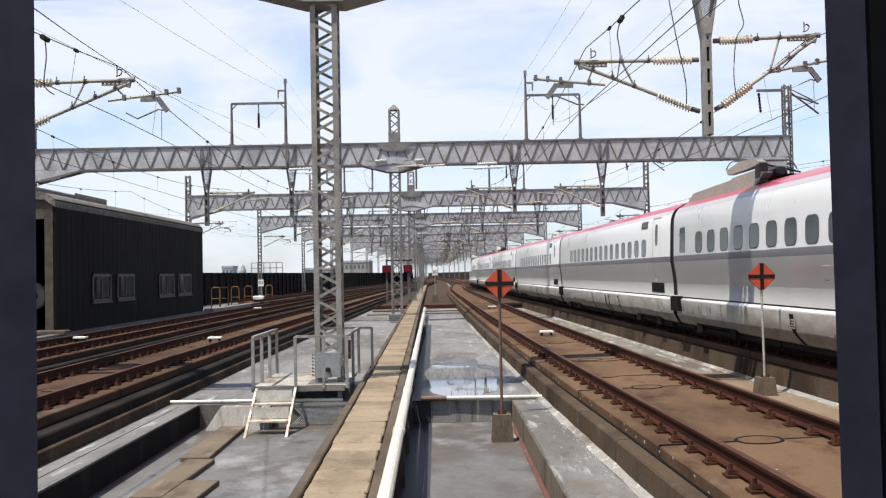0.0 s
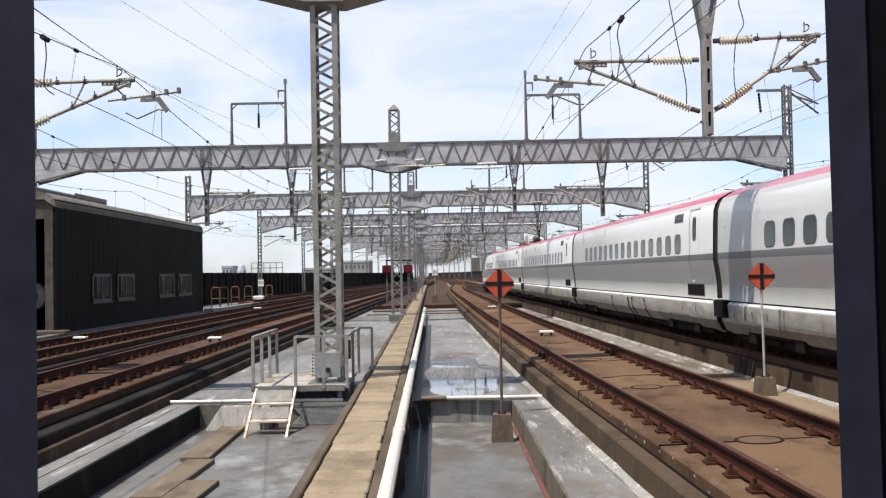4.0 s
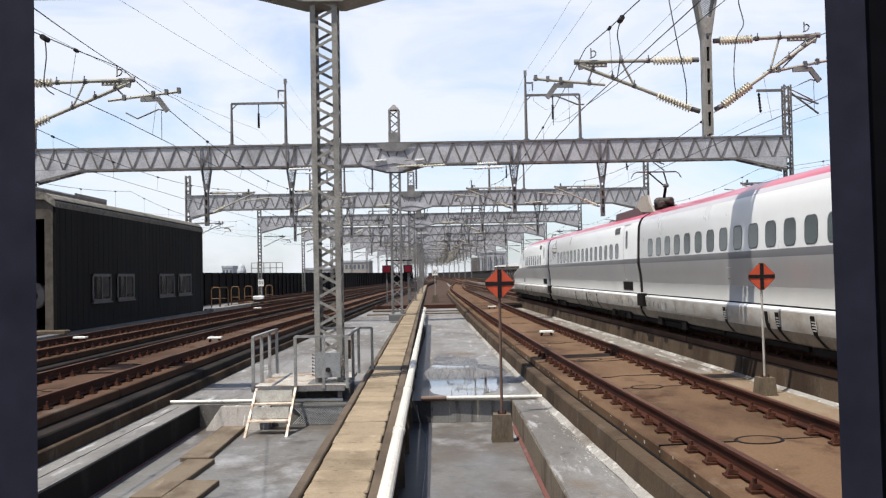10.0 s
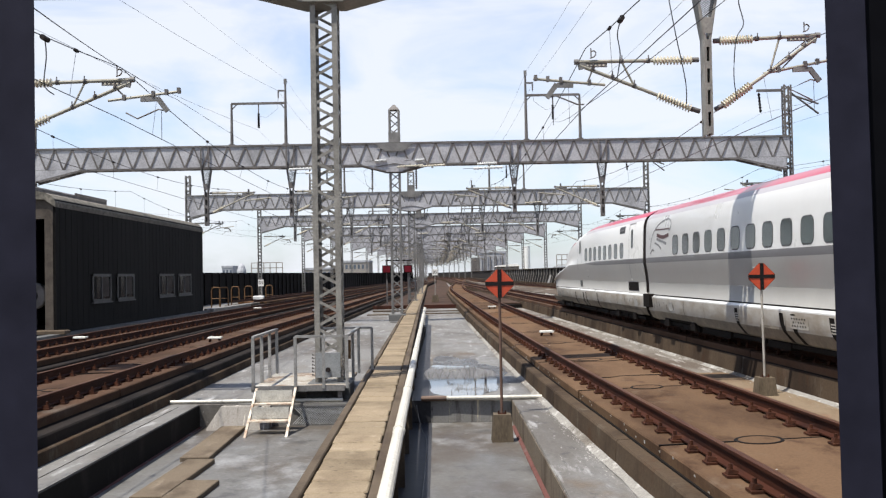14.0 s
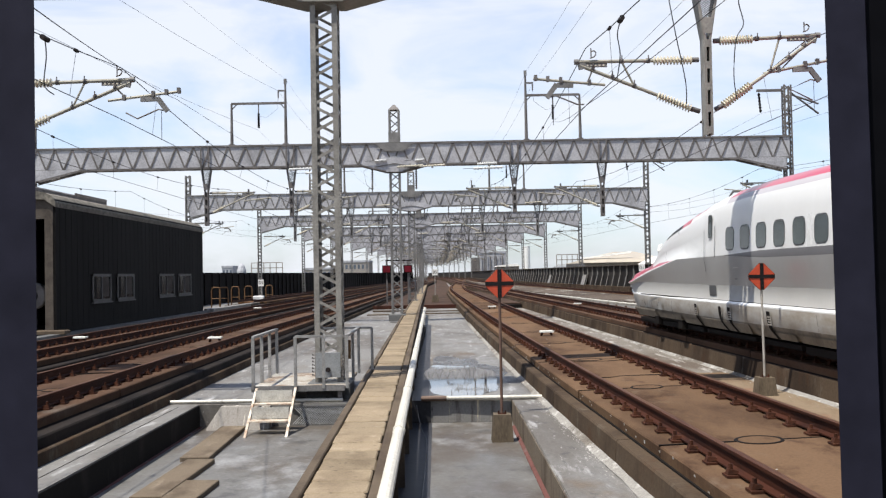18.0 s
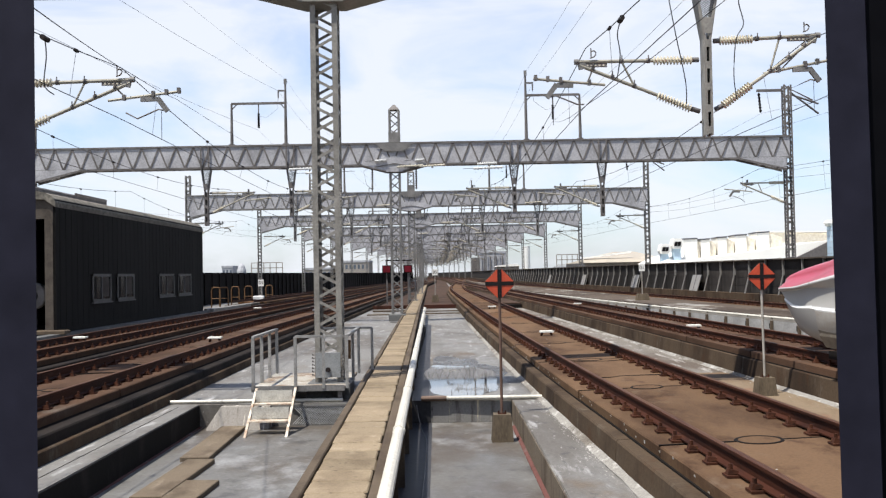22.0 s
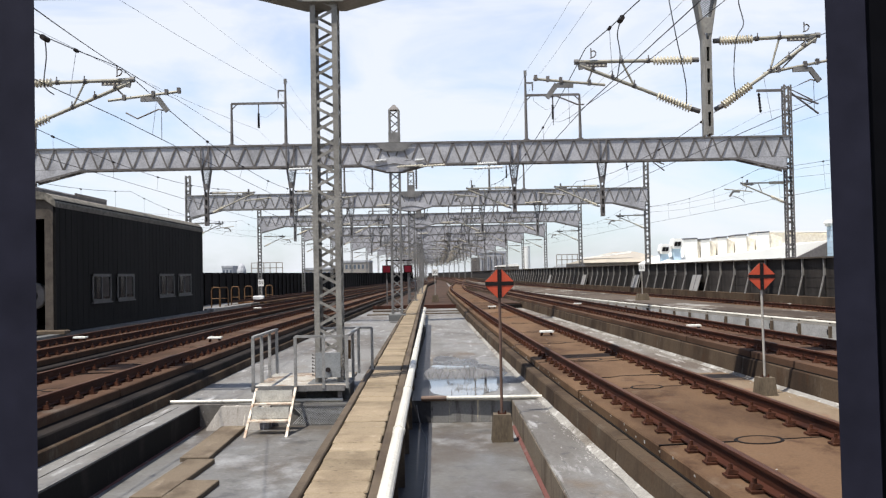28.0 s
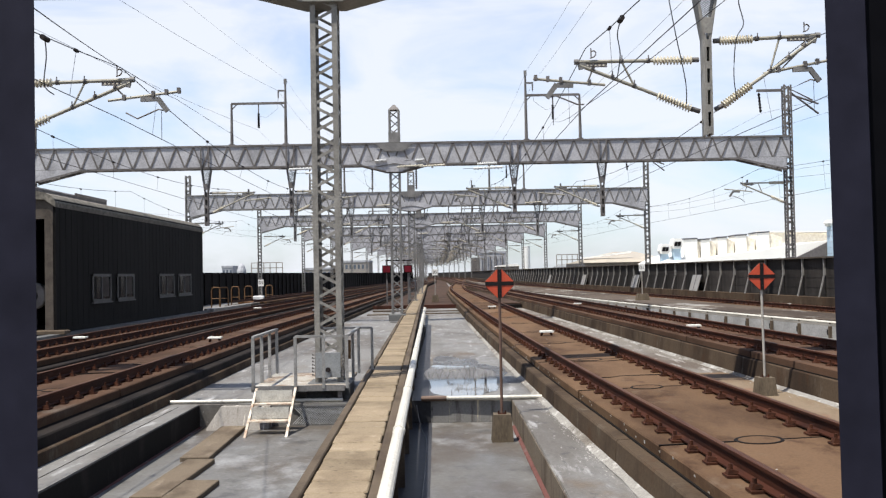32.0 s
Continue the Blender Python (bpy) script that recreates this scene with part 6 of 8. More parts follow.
NOSE_LEN, CAR_LEN = 22.9, 20.13
CARS = [(nose_car(), NOSE_LEN / 2)]
bellows(CARS[0][0], -11.45)
for k, (n, lab) in enumerate(((15, "white and silver red-roofed train car with a raised pantograph"), (17, "white and silver train car with a grey window belt"), (15, "red-roofed white train car with a grey window belt"),
                              (15, "white and silver train car with crimson roof"), (16, "white train car with beige pantograph cowls on its roof"))):
    c = mid_car(n, lab, seed=10 + k)
    if k < 4:
        bellows(c, -10.065)
    if k == 0:
        raised_pantograph(c)
        for line, w, paint, what in (([(8.72, 2.82), (7.93, 2.80), (7.19, 2.80)], 0.035, COWLRED, "maroon"), ([(8.53, 2.67), (7.86, 2.585), (7.24, 2.63)], 0.10, COWLRED, "maroon"),
                                     ([(8.54, 2.55), (7.96, 2.475), (7.48, 2.39)], 0.07, BODYBELT, "grey"), ([(8.75, 2.45), (8.30, 2.365), (8.06, 2.27)], 0.055, BODYBELT, "grey"), ([(9.28, 2.15), (9.02, 2.255), (8.81, 2.22)], 0.05, BODYBELT, "grey")):
            seam("emblem_feather", c, [tuple(v) for v in flow2(line)], w, paint, 0.006, sides=(-1,), label=what + " feather stroke")
        seam("emblem_outline", c, flow2([(9.28, 2.30), (9.11, 2.59), (8.72, 2.83), (8.2, 2.98), (7.62, 3.06), (7.26, 3.06), (7.03, 2.98), (7.01, 2.86), (7.2, 2.72)]), 0.03, BODYBELT, 0.007, sides=(-1,), label="grey wing outline")
        patch("vent_plate", c, round_rect(-1.55, 0.56, 0.80, 0.86, 0.02), SKIRT, 0.012, "pale plate with round holes", sides=(-1,))
        for row in range(3):
            for col in range(6 - row % 2):
                patch("vent_hole", c, round_rect(-1.85 + 0.12 * col + 0.06 * (row % 2), 0.60 + 0.065 * row, 0.635 + 0.065 * row, 0.05, 0.016, 3), UNDER, 0.016, sides=(-1,))
    if k == 4:
        lowered_pantograph(c)
        patch("crew_window", c, round_rect(8.99, 2.12, 2.76, 0.50, 0.04), TGLASS, 0.006, "tall crew window with a square frame")
    CARS.append((c, -CAR_LEN / 2 - CAR_LEN * k))

# where the joint behind the end car is, along the track
JOINT = [(0, 106.75), (1, 100.46), (2, 94.35), (3, 88.5), (4, 82.85), (5.5, 74.5), (7, 66.3), (8.3, 59.35), (9.6, 52.4), (11, 44.9), (12, 39.58), (13, 34.4), (14, 29.33), (14.5, 26.84), (15.5, 22.1), (16.5, 17.68),
         (17, 15.55), (17.5, 13.47), (18, 11.45), (18.5, 9.55), (19, 7.68), (19.5, 5.88), (20, 4.1), (20.5, 2.42), (21, 0.78), (21.5, -0.86), (22, -2.45), (23, -5.45), (24, -8.3), (26, -13.2), (28, -17.3), (30, -20.4), (32, -22.4)]


def motions():
    """Drive the cars along their track."""
    for car, off in CARS:
        rows = []
        for t, j in JOINT:
            y = j + off
            rows.append((t, pose(8.361 - 0.0276 * y, y, 0.0, rz=1.581)))
        walk(car, rows)


# ---- window posts beside the camera ----
platform = tagged(part("platform", softbox(B(), -3.0, 2.4, -6.0, 1.5, -1.12, 0.45, 0.05), CONCRETE), "grey concrete platform end under the viewing window", "platform", kind="structure")
lw = thing("window_post", "dark slate painted steel window post", "post", "window posts")
part("post_face", hexa(B(), [(-1.4, 0.88, 0.45), (-0.3642, 0.88, 0.45), (-0.405, 0.95, 0.45), (-1.4, 0.95, 0.45), (-1.4, 0.88, 3.2), (-0.3620, 0.88, 3.2), (-0.405, 0.95, 3.2), (-1.4, 0.95, 3.2)]), PILLAR, lw)
rw = thing("window_post", "dark slate painted steel window post with a black gasket", "post", "window posts")
part("post_face", hexa(B(), [(0.3611, 0.88, 0.45), (0.3975, 0.88, 0.45), (0.44, 0.95, 0.45), (0.405, 0.95, 0.45), (0.3436, 0.88, 3.2), (0.380, 0.88, 3.2), (0.42, 0.95, 3.2), (0.385, 0.95, 3.2)]), PILLAR, rw)
part("gasket", hexa(B(), [(0.3985, 0.885, 0.45), (1.2, 0.885, 0.45), (1.2, 0.94, 0.45), (0.45, 0.94, 0.45), (0.381, 0.885, 3.2), (1.2, 0.885, 3.2), (1.2, 0.94, 3.2), (0.45, 0.94, 3.2)]), PILLARBLACK, rw, "black rubber gasket")


# ---- warning boards ----
def cut_diamond(x, z, h):
    """A diamond with its four tips cut off."""
    a = 0.15 * h
    b = h - a
    return [(x - a, z - b), (x + a, z - b), (x + b, z - a), (x + b, z + a), (x + a, z + b), (x - a, z + b), (x - b, z + a), (x - b, z - a)]


def board(x, y, foot, block_h, z, size, pole_mat, lean, label):
    s = thing("warning_board", label, "sign", "red diamond warning boards")
    part("block", loft(B(), [[(x - 0.18, y - 0.18, foot), (x + 0.18, y - 0.18, foot), (x + 0.18, y + 0.18, foot), (x - 0.18, y + 0.18, foot)],
                             [(x - 0.145, y - 0.145, foot + block_h), (x + 0.145, y - 0.145, foot + block_h), (x + 0.145, y + 0.145, foot + block_h), (x - 0.145, y + 0.145, foot + block_h)]]), BLOCK, s, "weathered concrete block")
    part("pole", tube(B(), (x, y, foot + block_h - 0.02), (x + lean, y, z - size * 0.35), 0.024, 10), pole_mat, s, "painted steel pole")
    part("pole_flange", box(B(), x - 0.07, x + 0.07, y - 0.07, y + 0.07, foot + block_h, foot + block_h + 0.012), CLIP, s)
    for dx in (-0.055, 0.055):
        part("anchor_bolt", tube(B(), (x + dx, y - 0.05, foot + block_h), (x + dx, y - 0.05, foot + block_h + 0.06), 0.012, 6), CLIP, s)
    xx = x + lean
    h = size / 2
    part("panel", plate(B(), cut_diamond(xx, z, h), y - 0.045, y - 0.035), SIGNRED, s, "orange-red diamond panel")
    part("panel_frame", plate(B(), cut_diamond(xx, z, h + 0.008), y - 0.034, y - 0.026), RUSTPOST, s)
    part("cross_bar", box(B(), xx - h * 0.86, xx + h * 0.86, y - 0.052, y - 0.046, z - 0.034, z + 0.034), SIGNBLACK, s, "black cross bar")
    part("cross_bar", box(B(), xx - 0.034, xx + 0.034, y - 0.056, y - 0.053, z - h * 0.86, z + h * 0.86), SIGNBLACK, s, "black cross bar")
    for k in (-0.6, 0.6):
        part("rivet", tube(B(), (xx, y - 0.056, z + h * k), (xx, y - 0.061, z + h * k), 0.006, 6), RUSTPOST, s)
    return s


board(0.975, 16.45, PITZ, 0.45, 1.505, 0.55, RUSTPOST, 0.0, "orange-red diamond board with black cross on a rusty pole")
board(6.03, 18.4, DECKZ, 0.34, 1.525, 0.575, PALEPOST, -0.02, "orange-red diamond board with black cross on a pale pole")

# ---- shed ----
shed = thing("shed", "long low dark brown sheet metal shed with four windows", "shed")
SX0, SX1, SY0, SY1, SZ0, SZ1 = -21.5, -14.9, 37.95, 61.3, -0.35, 4.85
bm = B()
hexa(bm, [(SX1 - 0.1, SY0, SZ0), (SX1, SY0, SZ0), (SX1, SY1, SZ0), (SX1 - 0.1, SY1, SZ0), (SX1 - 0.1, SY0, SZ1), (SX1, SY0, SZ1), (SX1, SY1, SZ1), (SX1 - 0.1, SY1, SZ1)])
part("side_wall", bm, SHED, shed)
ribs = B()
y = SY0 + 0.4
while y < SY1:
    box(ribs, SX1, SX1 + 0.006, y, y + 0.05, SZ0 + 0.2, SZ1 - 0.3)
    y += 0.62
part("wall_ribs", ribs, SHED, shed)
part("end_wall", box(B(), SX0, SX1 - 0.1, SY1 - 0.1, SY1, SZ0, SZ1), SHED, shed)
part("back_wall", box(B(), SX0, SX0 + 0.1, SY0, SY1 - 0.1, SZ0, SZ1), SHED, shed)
for k in range(22):
    part("roof_unit_rib", box(B(), SX1 - 1.66, SX1 - 1.58, 44.4 + 0.19 * k, 44.5 + 0.19 * k, SZ1 + 0.66, SZ1 + 0.80), GALVDARK, shed)
part("stored_drum", lathe(B(), (SX1 - 1.5, 39.6, 1.1), (SX1 - 1.5, 39.3, 1.1), [(0, 0.55), (0.9, 0.55), (1, 0.5)], 20), GALVDARK, shed, "grey drum inside the open end")
part("drum_hub", tube(B(), (SX1 - 1.5, 39.29, 1.1), (SX1 - 1.5, 39.25, 1.1), 0.24, 14), BLACKPAINT, shed, "black hub")
part("front_lintel", box(B(), SX0 + 0.1, SX1 - 0.1, SY0, SY0 + 0.12, SZ1 - 0.75, SZ1), SHEDTRIM, shed, "dark lintel over the open end")
part("corner_post", box(B(), SX1 - 0.42, SX1 - 0.101, SY0 - 0.02, SY0 + 0.15, SZ0, SZ1 - 0.75), SHEDTRIM, shed, "dark corner post")
rings = []
for y in (SY0 - 0.1, SY1 + 0.1):
    rings.append([(SX1 + 0.02, y, SZ1 - 0.30), (SX1 + 0.03, y, SZ1 - 0.12), (SX1 - 0.04, y, SZ1 + 0.04), (SX1 - 0.17, y, SZ1 + 0.17), (SX1 - 0.36, y, SZ1 + 0.26), (SX1 - 0.7, y, SZ1 + 0.33), (SX0 - 0.1, y, SZ1 + 0.55), (SX0 - 0.1, y, SZ1 + 0.0), (SX1 - 0.4, y, SZ1 - 0.0)])
part("roof", loft(B(), rings), SHEDROOF, shed, "rounded weathered grey-brown roof edge")
for a, b in ((41.8, 44.2), (45.0, 47.5), (51.7, 54.6), (55.4, 58.3)):
    w = part("window", box(B(), SX1 + 0.003, SX1 + 0.02, a + 0.12, b - 0.12, 0.86, 1.84), mat("shed_glass", (0.030, 0.027, 0.025), 0.2, bump=0.0, spec=0.08), shed, "dim shed window")
    fr = B()
    for q in ((a, a + 0.12, 0.74, 1.96), (b - 0.12, b, 0.74, 1.96), (a, b, 0.74, 0.86), (a, b, 1.84, 1.96), ((a + b) / 2 - 0.04, (a + b) / 2 + 0.04, 0.86, 1.84)):
        box(fr, SX1 + 0.02, SX1 + 0.055, q[0], q[1], q[2], q[3])
    mid = (a + b) / 2
    part("curtain", box(B(), SX1 + 0.0205, SX1 + 0.024, mid + 0.06, b - 0.30, 0.98, 1.80), mat("dim_curtain", (0.075, 0.064, 0.056), 0.8, spec=0.05), w, "dim pale curtain behind the pane")
    part("dark_pane", box(B(), SX1 + 0.0205, SX1 + 0.026, a + 0.30, a + 0.55, 0.90, 1.82), BLACKPAINT, w, "dark sliding sash")
    part("window_sill", box(B(), SX1 + 0.02, SX1 + 0.10, a - 0.05, b + 0.05, 0.68, 0.74), mat("dull_aluminium", (0.11, 0.104, 0.098), 0.6, metal=0.2, spec=0.2), w)
    f = part("window_frame", fr, mat("dull_aluminium", (0.11, 0.104, 0.098), 0.6, metal=0.2, spec=0.2), w, "dull aluminium frame")
part("plinth", box(B(), SX1 - 0.1, SX1 + 0.35, SY0 - 3.0, SY1 + 30, DECKZ, SZ0), CONCRETE, shed, "pale concrete plinth")
part("corner_block", softbox(B(), SX1 - 0.7, SX1 + 0.5, SY0 - 0.5, SY0 + 0.1, SZ0, SZ0 + 0.14, 0.03), KERB, shed)
part("roof_unit", softbox(B(), SX1 - 3.6, SX1 - 1.6, 40.0, 48.5, SZ1 + 0.3, SZ1 + 0.72, 0.06), GALVDARK, shed, "grey roof housing")

# ---- fences ----
left_fence_x = smooth_fn([(0, -23.1), (60, -21.3), (120, -19.5), (160, -18.0), (200, -15.6), (260, -11.6), (320, -9.6), (380, -11.0), (440, -15.2), (500, -22.0)])
left_fence = thing("noise_fence", "long black sheet metal noise fence", "fence")
rings = []
for y in (20, 60, 120, 160, 200, 230, 260, 290, 320, 350, 380, 410, 440, 470, 500):
    x = left_fence_x(y)
    rings.append([(x - 0.1, y, DECKZ), (x, y, DECKZ), (x, y, 2.15), (x - 0.1, y, 2.15)])
part("fence_sheet", loft(B(), rings), FENCEDARK, left_fence)
bm = B()
for y in np.arange(60, 330, 2.5):
    x = left_fence_x(y)
    box(bm, x, x + 0.12, y, y + 0.15, DECKZ, 2.15)
part("fence_posts", bm, FENCEDARK, left_fence)

right_fence = thing("noise_barrier", "grey-brown panelled noise barrier with pale steel struts", "fence")


def fence_x(y):
    return 19.65 - 0.05 * min(y, 196) + FAR_BEND(y)


FENCE_FAR = [196 + 18 * k for k in range(19)]
panel_me = bpy.data.meshes.new("barrier_panel")
bm = box(B(), 0, 0.06, 0.03, 2.30, 0.0, 1.77)
for z in (0.42, 0.88, 1.32):
    box(bm, -0.012, 0.0, 0.03, 2.30, z, z + 0.05)
bm.to_mesh(panel_me)
bm.free()
panel_me.materials.append(BARRIER)
strut_me = bpy.data.meshes.new("barrier_strut")
bm = bar(B(), (-0.09, 0, 1.77), (-0.09, 0, 0.93), 0.045, 0.06)
bar(bm, (-0.09, 0, 0.95), (-0.34, 0, -0.02), 0.05, 0.06)
box(bm, -0.06, -0.001, -0.02, 0.02, 0.98, 1.77)
bm.to_mesh(strut_me)
bm.free()
strut_me.materials.append(STRUT)
y = 23.35
while y < 196:
    m = Matrix.Translation((fence_x(y), y, 0.30)) @ Matrix.Rotation(0.05, 4, "Z")
    share("panel", panel_me, m, right_fence)
    share("strut", strut_me, m, right_fence)
    y += 2.335
bm = B()
rings = []
for y in [21, 120] + FENCE_FAR:
    rings.append([(fence_x(y) - 0.18, y, 2.07), (fence_x(y) + 0.12, y, 2.07), (fence_x(y) + 0.12, y, 2.14), (fence_x(y) - 0.18, y, 2.14)])
part("top_cap", loft(bm, rings), SHEDTRIM, right_fence, "brown cap rail")
part("foot_wall", loft(B(), [[(fence_x(y) - 0.50, y, DECKZ), (fence_x(y) + 0.1, y, DECKZ), (fence_x(y) + 0.1, y, 0.30), (fence_x(y) - 0.50, y, 0.30)] for y in [21, 120] + FENCE_FAR]), BED, right_fence)
part("far_panels", loft(B(), [[(fence_x(y), y, 0.30), (fence_x(y) + 0.1, y, 0.30), (fence_x(y) + 0.1, y, 2.07), (fence_x(y), y, 2.07)] for y in FENCE_FAR]), BARRIER, right_fence)


# ---- overhead wires ----
def catenary(label, supports, stagger=0.18, droppers=True, z_m=6.12, z_c=5.0, sag=0.62):
    """supports: (y, x of the messenger, x of the contact wire)."""
    w = thing("catenary_wire", label, "overhead wire", "overhead wires")
    for (ya, ma, ca), (yb, mb, cb) in zip(supports, supports[1:]):
        pts = []
        for i in range(13):
            t = i / 12
            pts.append((ma + (mb - ma) * t, ya + (yb - ya) * t, z_m - sag * 4 * t * (1 - t)))
        part("messenger_wire", pipe(B(), pts, 0.0095, 5), WIRE, w)
        part("contact_wire", tube(B(), (ca, ya, z_c), (cb, yb, z_c), 0.0085, 5), WIRE, w)
        if not droppers or ya > 140:
            continue
        n = 6
        for k in range(n):
            t = (k + 0.5) / n
            zt = z_m - sag * 4 * t * (1 - t)
            a = Vector((ma + (mb - ma) * t, ya + (yb - ya) * t, zt))
            b = Vector((ca + (cb - ca) * t, ya + (yb - ya) * t, z_c))
            part("dropper", tube(B(), a, b, 0.004, 4), WIRE, w)
            part("dropper_clamp", tube(B(), a - Vector((0, 0.07, 0.005)), a + Vector((0, 0.07, -0.005)), 0.032, 6), RUBBER, w)
    return w


def stations(fn, side, g0m, g0c, extra=1.0):
    out = [(-9.0, fn(-9) + side * 0.2, fn(-9) - side * 0.15), (G0Y, g0m, g0c)]
    for i, y in enumerate([G1Y, G2Y, G3Y] + [G3Y + 27.4 * k for k in range(1, 8)]):
        s = side * (0.18 if i % 2 else -0.18)
        out.append((y, fn(y) + s * 0.5, fn(y) + s))
    return out


catenary("sagging carrier wire and contact wire over the inner track", stations(TRACK_R, -1, 2.96, 2.97))
catenary("carrier and contact wire over the train's track", stations(TRACK_T, 1, 7.36, 7.55), z_m=6.2)
catenary("carrier and contact wire over the track beside the bay", stations(TRACK_L, 1, -6.28, -6.38), z_m=5.90, z_c=4.92)
catenary("carrier and contact wire over the shed side track", stations(TRACK_M, 1, -10.6, -10.55))
catenary("carrier and contact wire over the outer track", stations(TRACK_F, -1, TRACK_F(G0Y), TRACK_F(G0Y)), z_m=6.65)
catenary("thin carrier and contact wire over the siding", [(y, TRACK_N(max(72, y)) - 1.0, TRACK_N(max(72, y)) - 1.0) for y in (22.0, G1Y, G2Y, G3Y, G3Y + 27.4, G3Y + 54.8, G3Y + 82.2)])


def line_wire(label, pts, r=0.006, sag=0.4):
    w = thing("feeder_wire", label, "overhead wire", "feeder wires")
    for a, b in zip(pts, pts[1:]):
        a, b = Vector(a), Vector(b)
        part("wire", pipe(B(), [a.lerp(b, i / 10) - Vector((0, 0, sag * 4 * (i / 10) * (1 - i / 10))) for i in range(11)], r, 4), WIRE, w)
    return w


def far_line(x, z, n=5, drift=0.0):
    return [(x + drift * (y - G1Y), y, z) for y in [G1Y, G2Y, G3Y] + [G3Y + 27.4 * k for k in range(1, n)]]


line_wire("thin dark feeder wire on portal insulators", [(-10.6, 8.0, 9.6), *far_line(-8.04, 11.05, 5, 0.012)])
line_wire("thin earth wire high over the tracks", [(-9.6, 8.0, 10.9), *far_line(-7.67, 11.66, 5, 0.012)], 0.0045)
line_wire("thin dark feeder wire on portal insulators", [(-12.6, 8.0, 8.9), *far_line(-9.07, 9.1, 5, 0.012)])
line_wire("thin dark feeder wire on portal insulators", [(5.6, 8.0, 10.6), *far_line(4.79, 11.2, 5, -0.02)])
line_wire("thin earth wire high over the tracks", [(5.2, 8.0, 11.2), *far_line(4.5, 11.85, 5, -0.02)], 0.0045)
line_wire("thin dark feeder wire on portal insulators", [(6.6, 8.0, 8.6), *far_line(5.77, 9.26, 5, -0.02)])
line_wire("thin dark feeder wire along the noise barrier", [(22.5, 8.0, 6.4), *far_line(17.9, 6.6, 5, -0.05)])
line_wire("thin dark feeder wire along the noise barrier", [(22.5, 8.0, 5.6), *far_line(17.9, 6.2, 5, -0.05)])
line_wire("thin dark feeder wire along the outer masts", [(-22.0, 20.0, 6.6), *far_line(-20.9, 6.6, 5, 0.03)])
line_wire("thin dark feeder wire along the outer masts", [(-22.0, 20.0, 5.9), *far_line(-20.9, 6.0, 5, 0.03)])
line_wire("spare contact wire drawn aside of the inner track", [(4.2, 4.0, 5.3), (2.99, G0Y + 0.2, 5.02), (5.77, G1Y, 9.26)], 0.007, 0.15)

line_wire("thin dark feeder wire passing over the bracket tip", [(-3.71, 9.0, 4.21), (-5.99, 19.4, 5.72), (-6.98, 26.0, 6.48), (-11.25, 60.0, 9.62)], 0.007, 0.03)

# ---- feeder portals on the beams ----


def portal(y, x0, x1, z0, zt, z_high, tall, label="slim galvanised portal frame on the gantry beam"):
    p = thing("feeder_portal", label, "frame", "feeder portals")
    for x in (x0, x1):
        top = z_high if x == tall else zt
        part("upright", tube(B(), (x, y, z0), (x, y, top), 0.085, 8, 0.05), GALVDARK, p)
        part("foot", box(B(), x - 0.14, x + 0.14, y - 0.14, y + 0.14, z0 - 0.02, z0 + 0.06), GALVDARK, p)
    part("crossbar", box(B(), x0, x1, y - 0.05, y + 0.05, zt - 0.06, zt + 0.05), GALVDARK, p)
    for x, s in ((x0, 1), (x1, -1)):
        part("knee", bar(B(), (x, y, zt - 0.32), (x + s * 0.3, y, zt), 0.04, 0.05), GALVDARK, p)
    xm = (x0 + x1) / 2
    part("insulator_rod", tube(B(), (xm, y, zt), (xm, y, zt - 0.55), 0.03, 6), GALVDARK, p)
    part("insulator", insulator(B(), (xm, y, zt - 0.5), (xm, y, zt - 1.25), 8, 0.07), UNDER, p, "dark string insulator")
    s = 1 if tall == x0 else -1
    part("side_arm", box(B(), min(tall, tall + s * 0.38), max(tall, tall + s * 0.38), y - 0.035, y + 0.035, zt + 0.58, zt + 0.66), GALVDARK, p)
    part("arm_drop", tube(B(), (tall + s * 0.36, y, zt + 0.6), (tall + s * 0.36, y, zt + 0.25), 0.035, 6), GALVDARK, p)
    part("earth_clamp", box(B(), tall - 0.07, tall + 0.07, y - 0.06, y + 0.06, z_high - 0.25, z_high), GALV, p)
    part("jumper", pipe(B(), [(tall + s * 0.36, y, zt + 0.3), (tall + s * 0.4, y, zt - 0.3), (xm - s * 0.35, y, zt - 0.75), (xm, y, zt - 0.62)], 0.006, 4), WIRE, p)


portal(G1Y, -10.4, -7.68, 8.32, 10.44, 11.65, -7.68)
portal(G1Y, 4.43, 7.15, 8.32, 10.6, 11.85, 4.43)
for i, gy in enumerate((G2Y, G3Y, G3Y + 27.4)):
    portal(gy, -10.1 + 0.3 * i, -7.4 + 0.3 * i, 8.15, 10.2, 11.4, -7.4 + 0.3 * i)
    portal(gy, 3.9 - 0.5 * i, 6.6 - 0.5 * i, 8.15, 10.3, 11.5, 3.9 - 0.5 * i)

# insulator strings and jumpers under the beams
for gy, xs in ((G1Y, (-3.35, -1.15)), (G2Y, (-3.3, -1.2))):
    for x in xs:
        s = thing("string_insulator", "dark hanging string insulator under the gantry beam", "insulator", "string insulators")
        part("discs", insulator(B(), (x, gy - 0.2, 7.0), (x, gy - 0.2, 5.95), 9, 0.062, 0.028), GALVDARK, s)
        part("link", tube(B(), (x, gy - 0.2, 7.2), (x, gy - 0.2, 6.98), 0.02, 6), GALVDARK, s)
        part("jumper", pipe(B(), [(x - 0.1, gy - 0.25, 7.1), (x - 0.42, gy - 0.25, 6.9), (x - 0.3, gy - 0.25, 6.2), (x, gy - 0.2, 5.95)], 0.008, 4), WIRE, s)
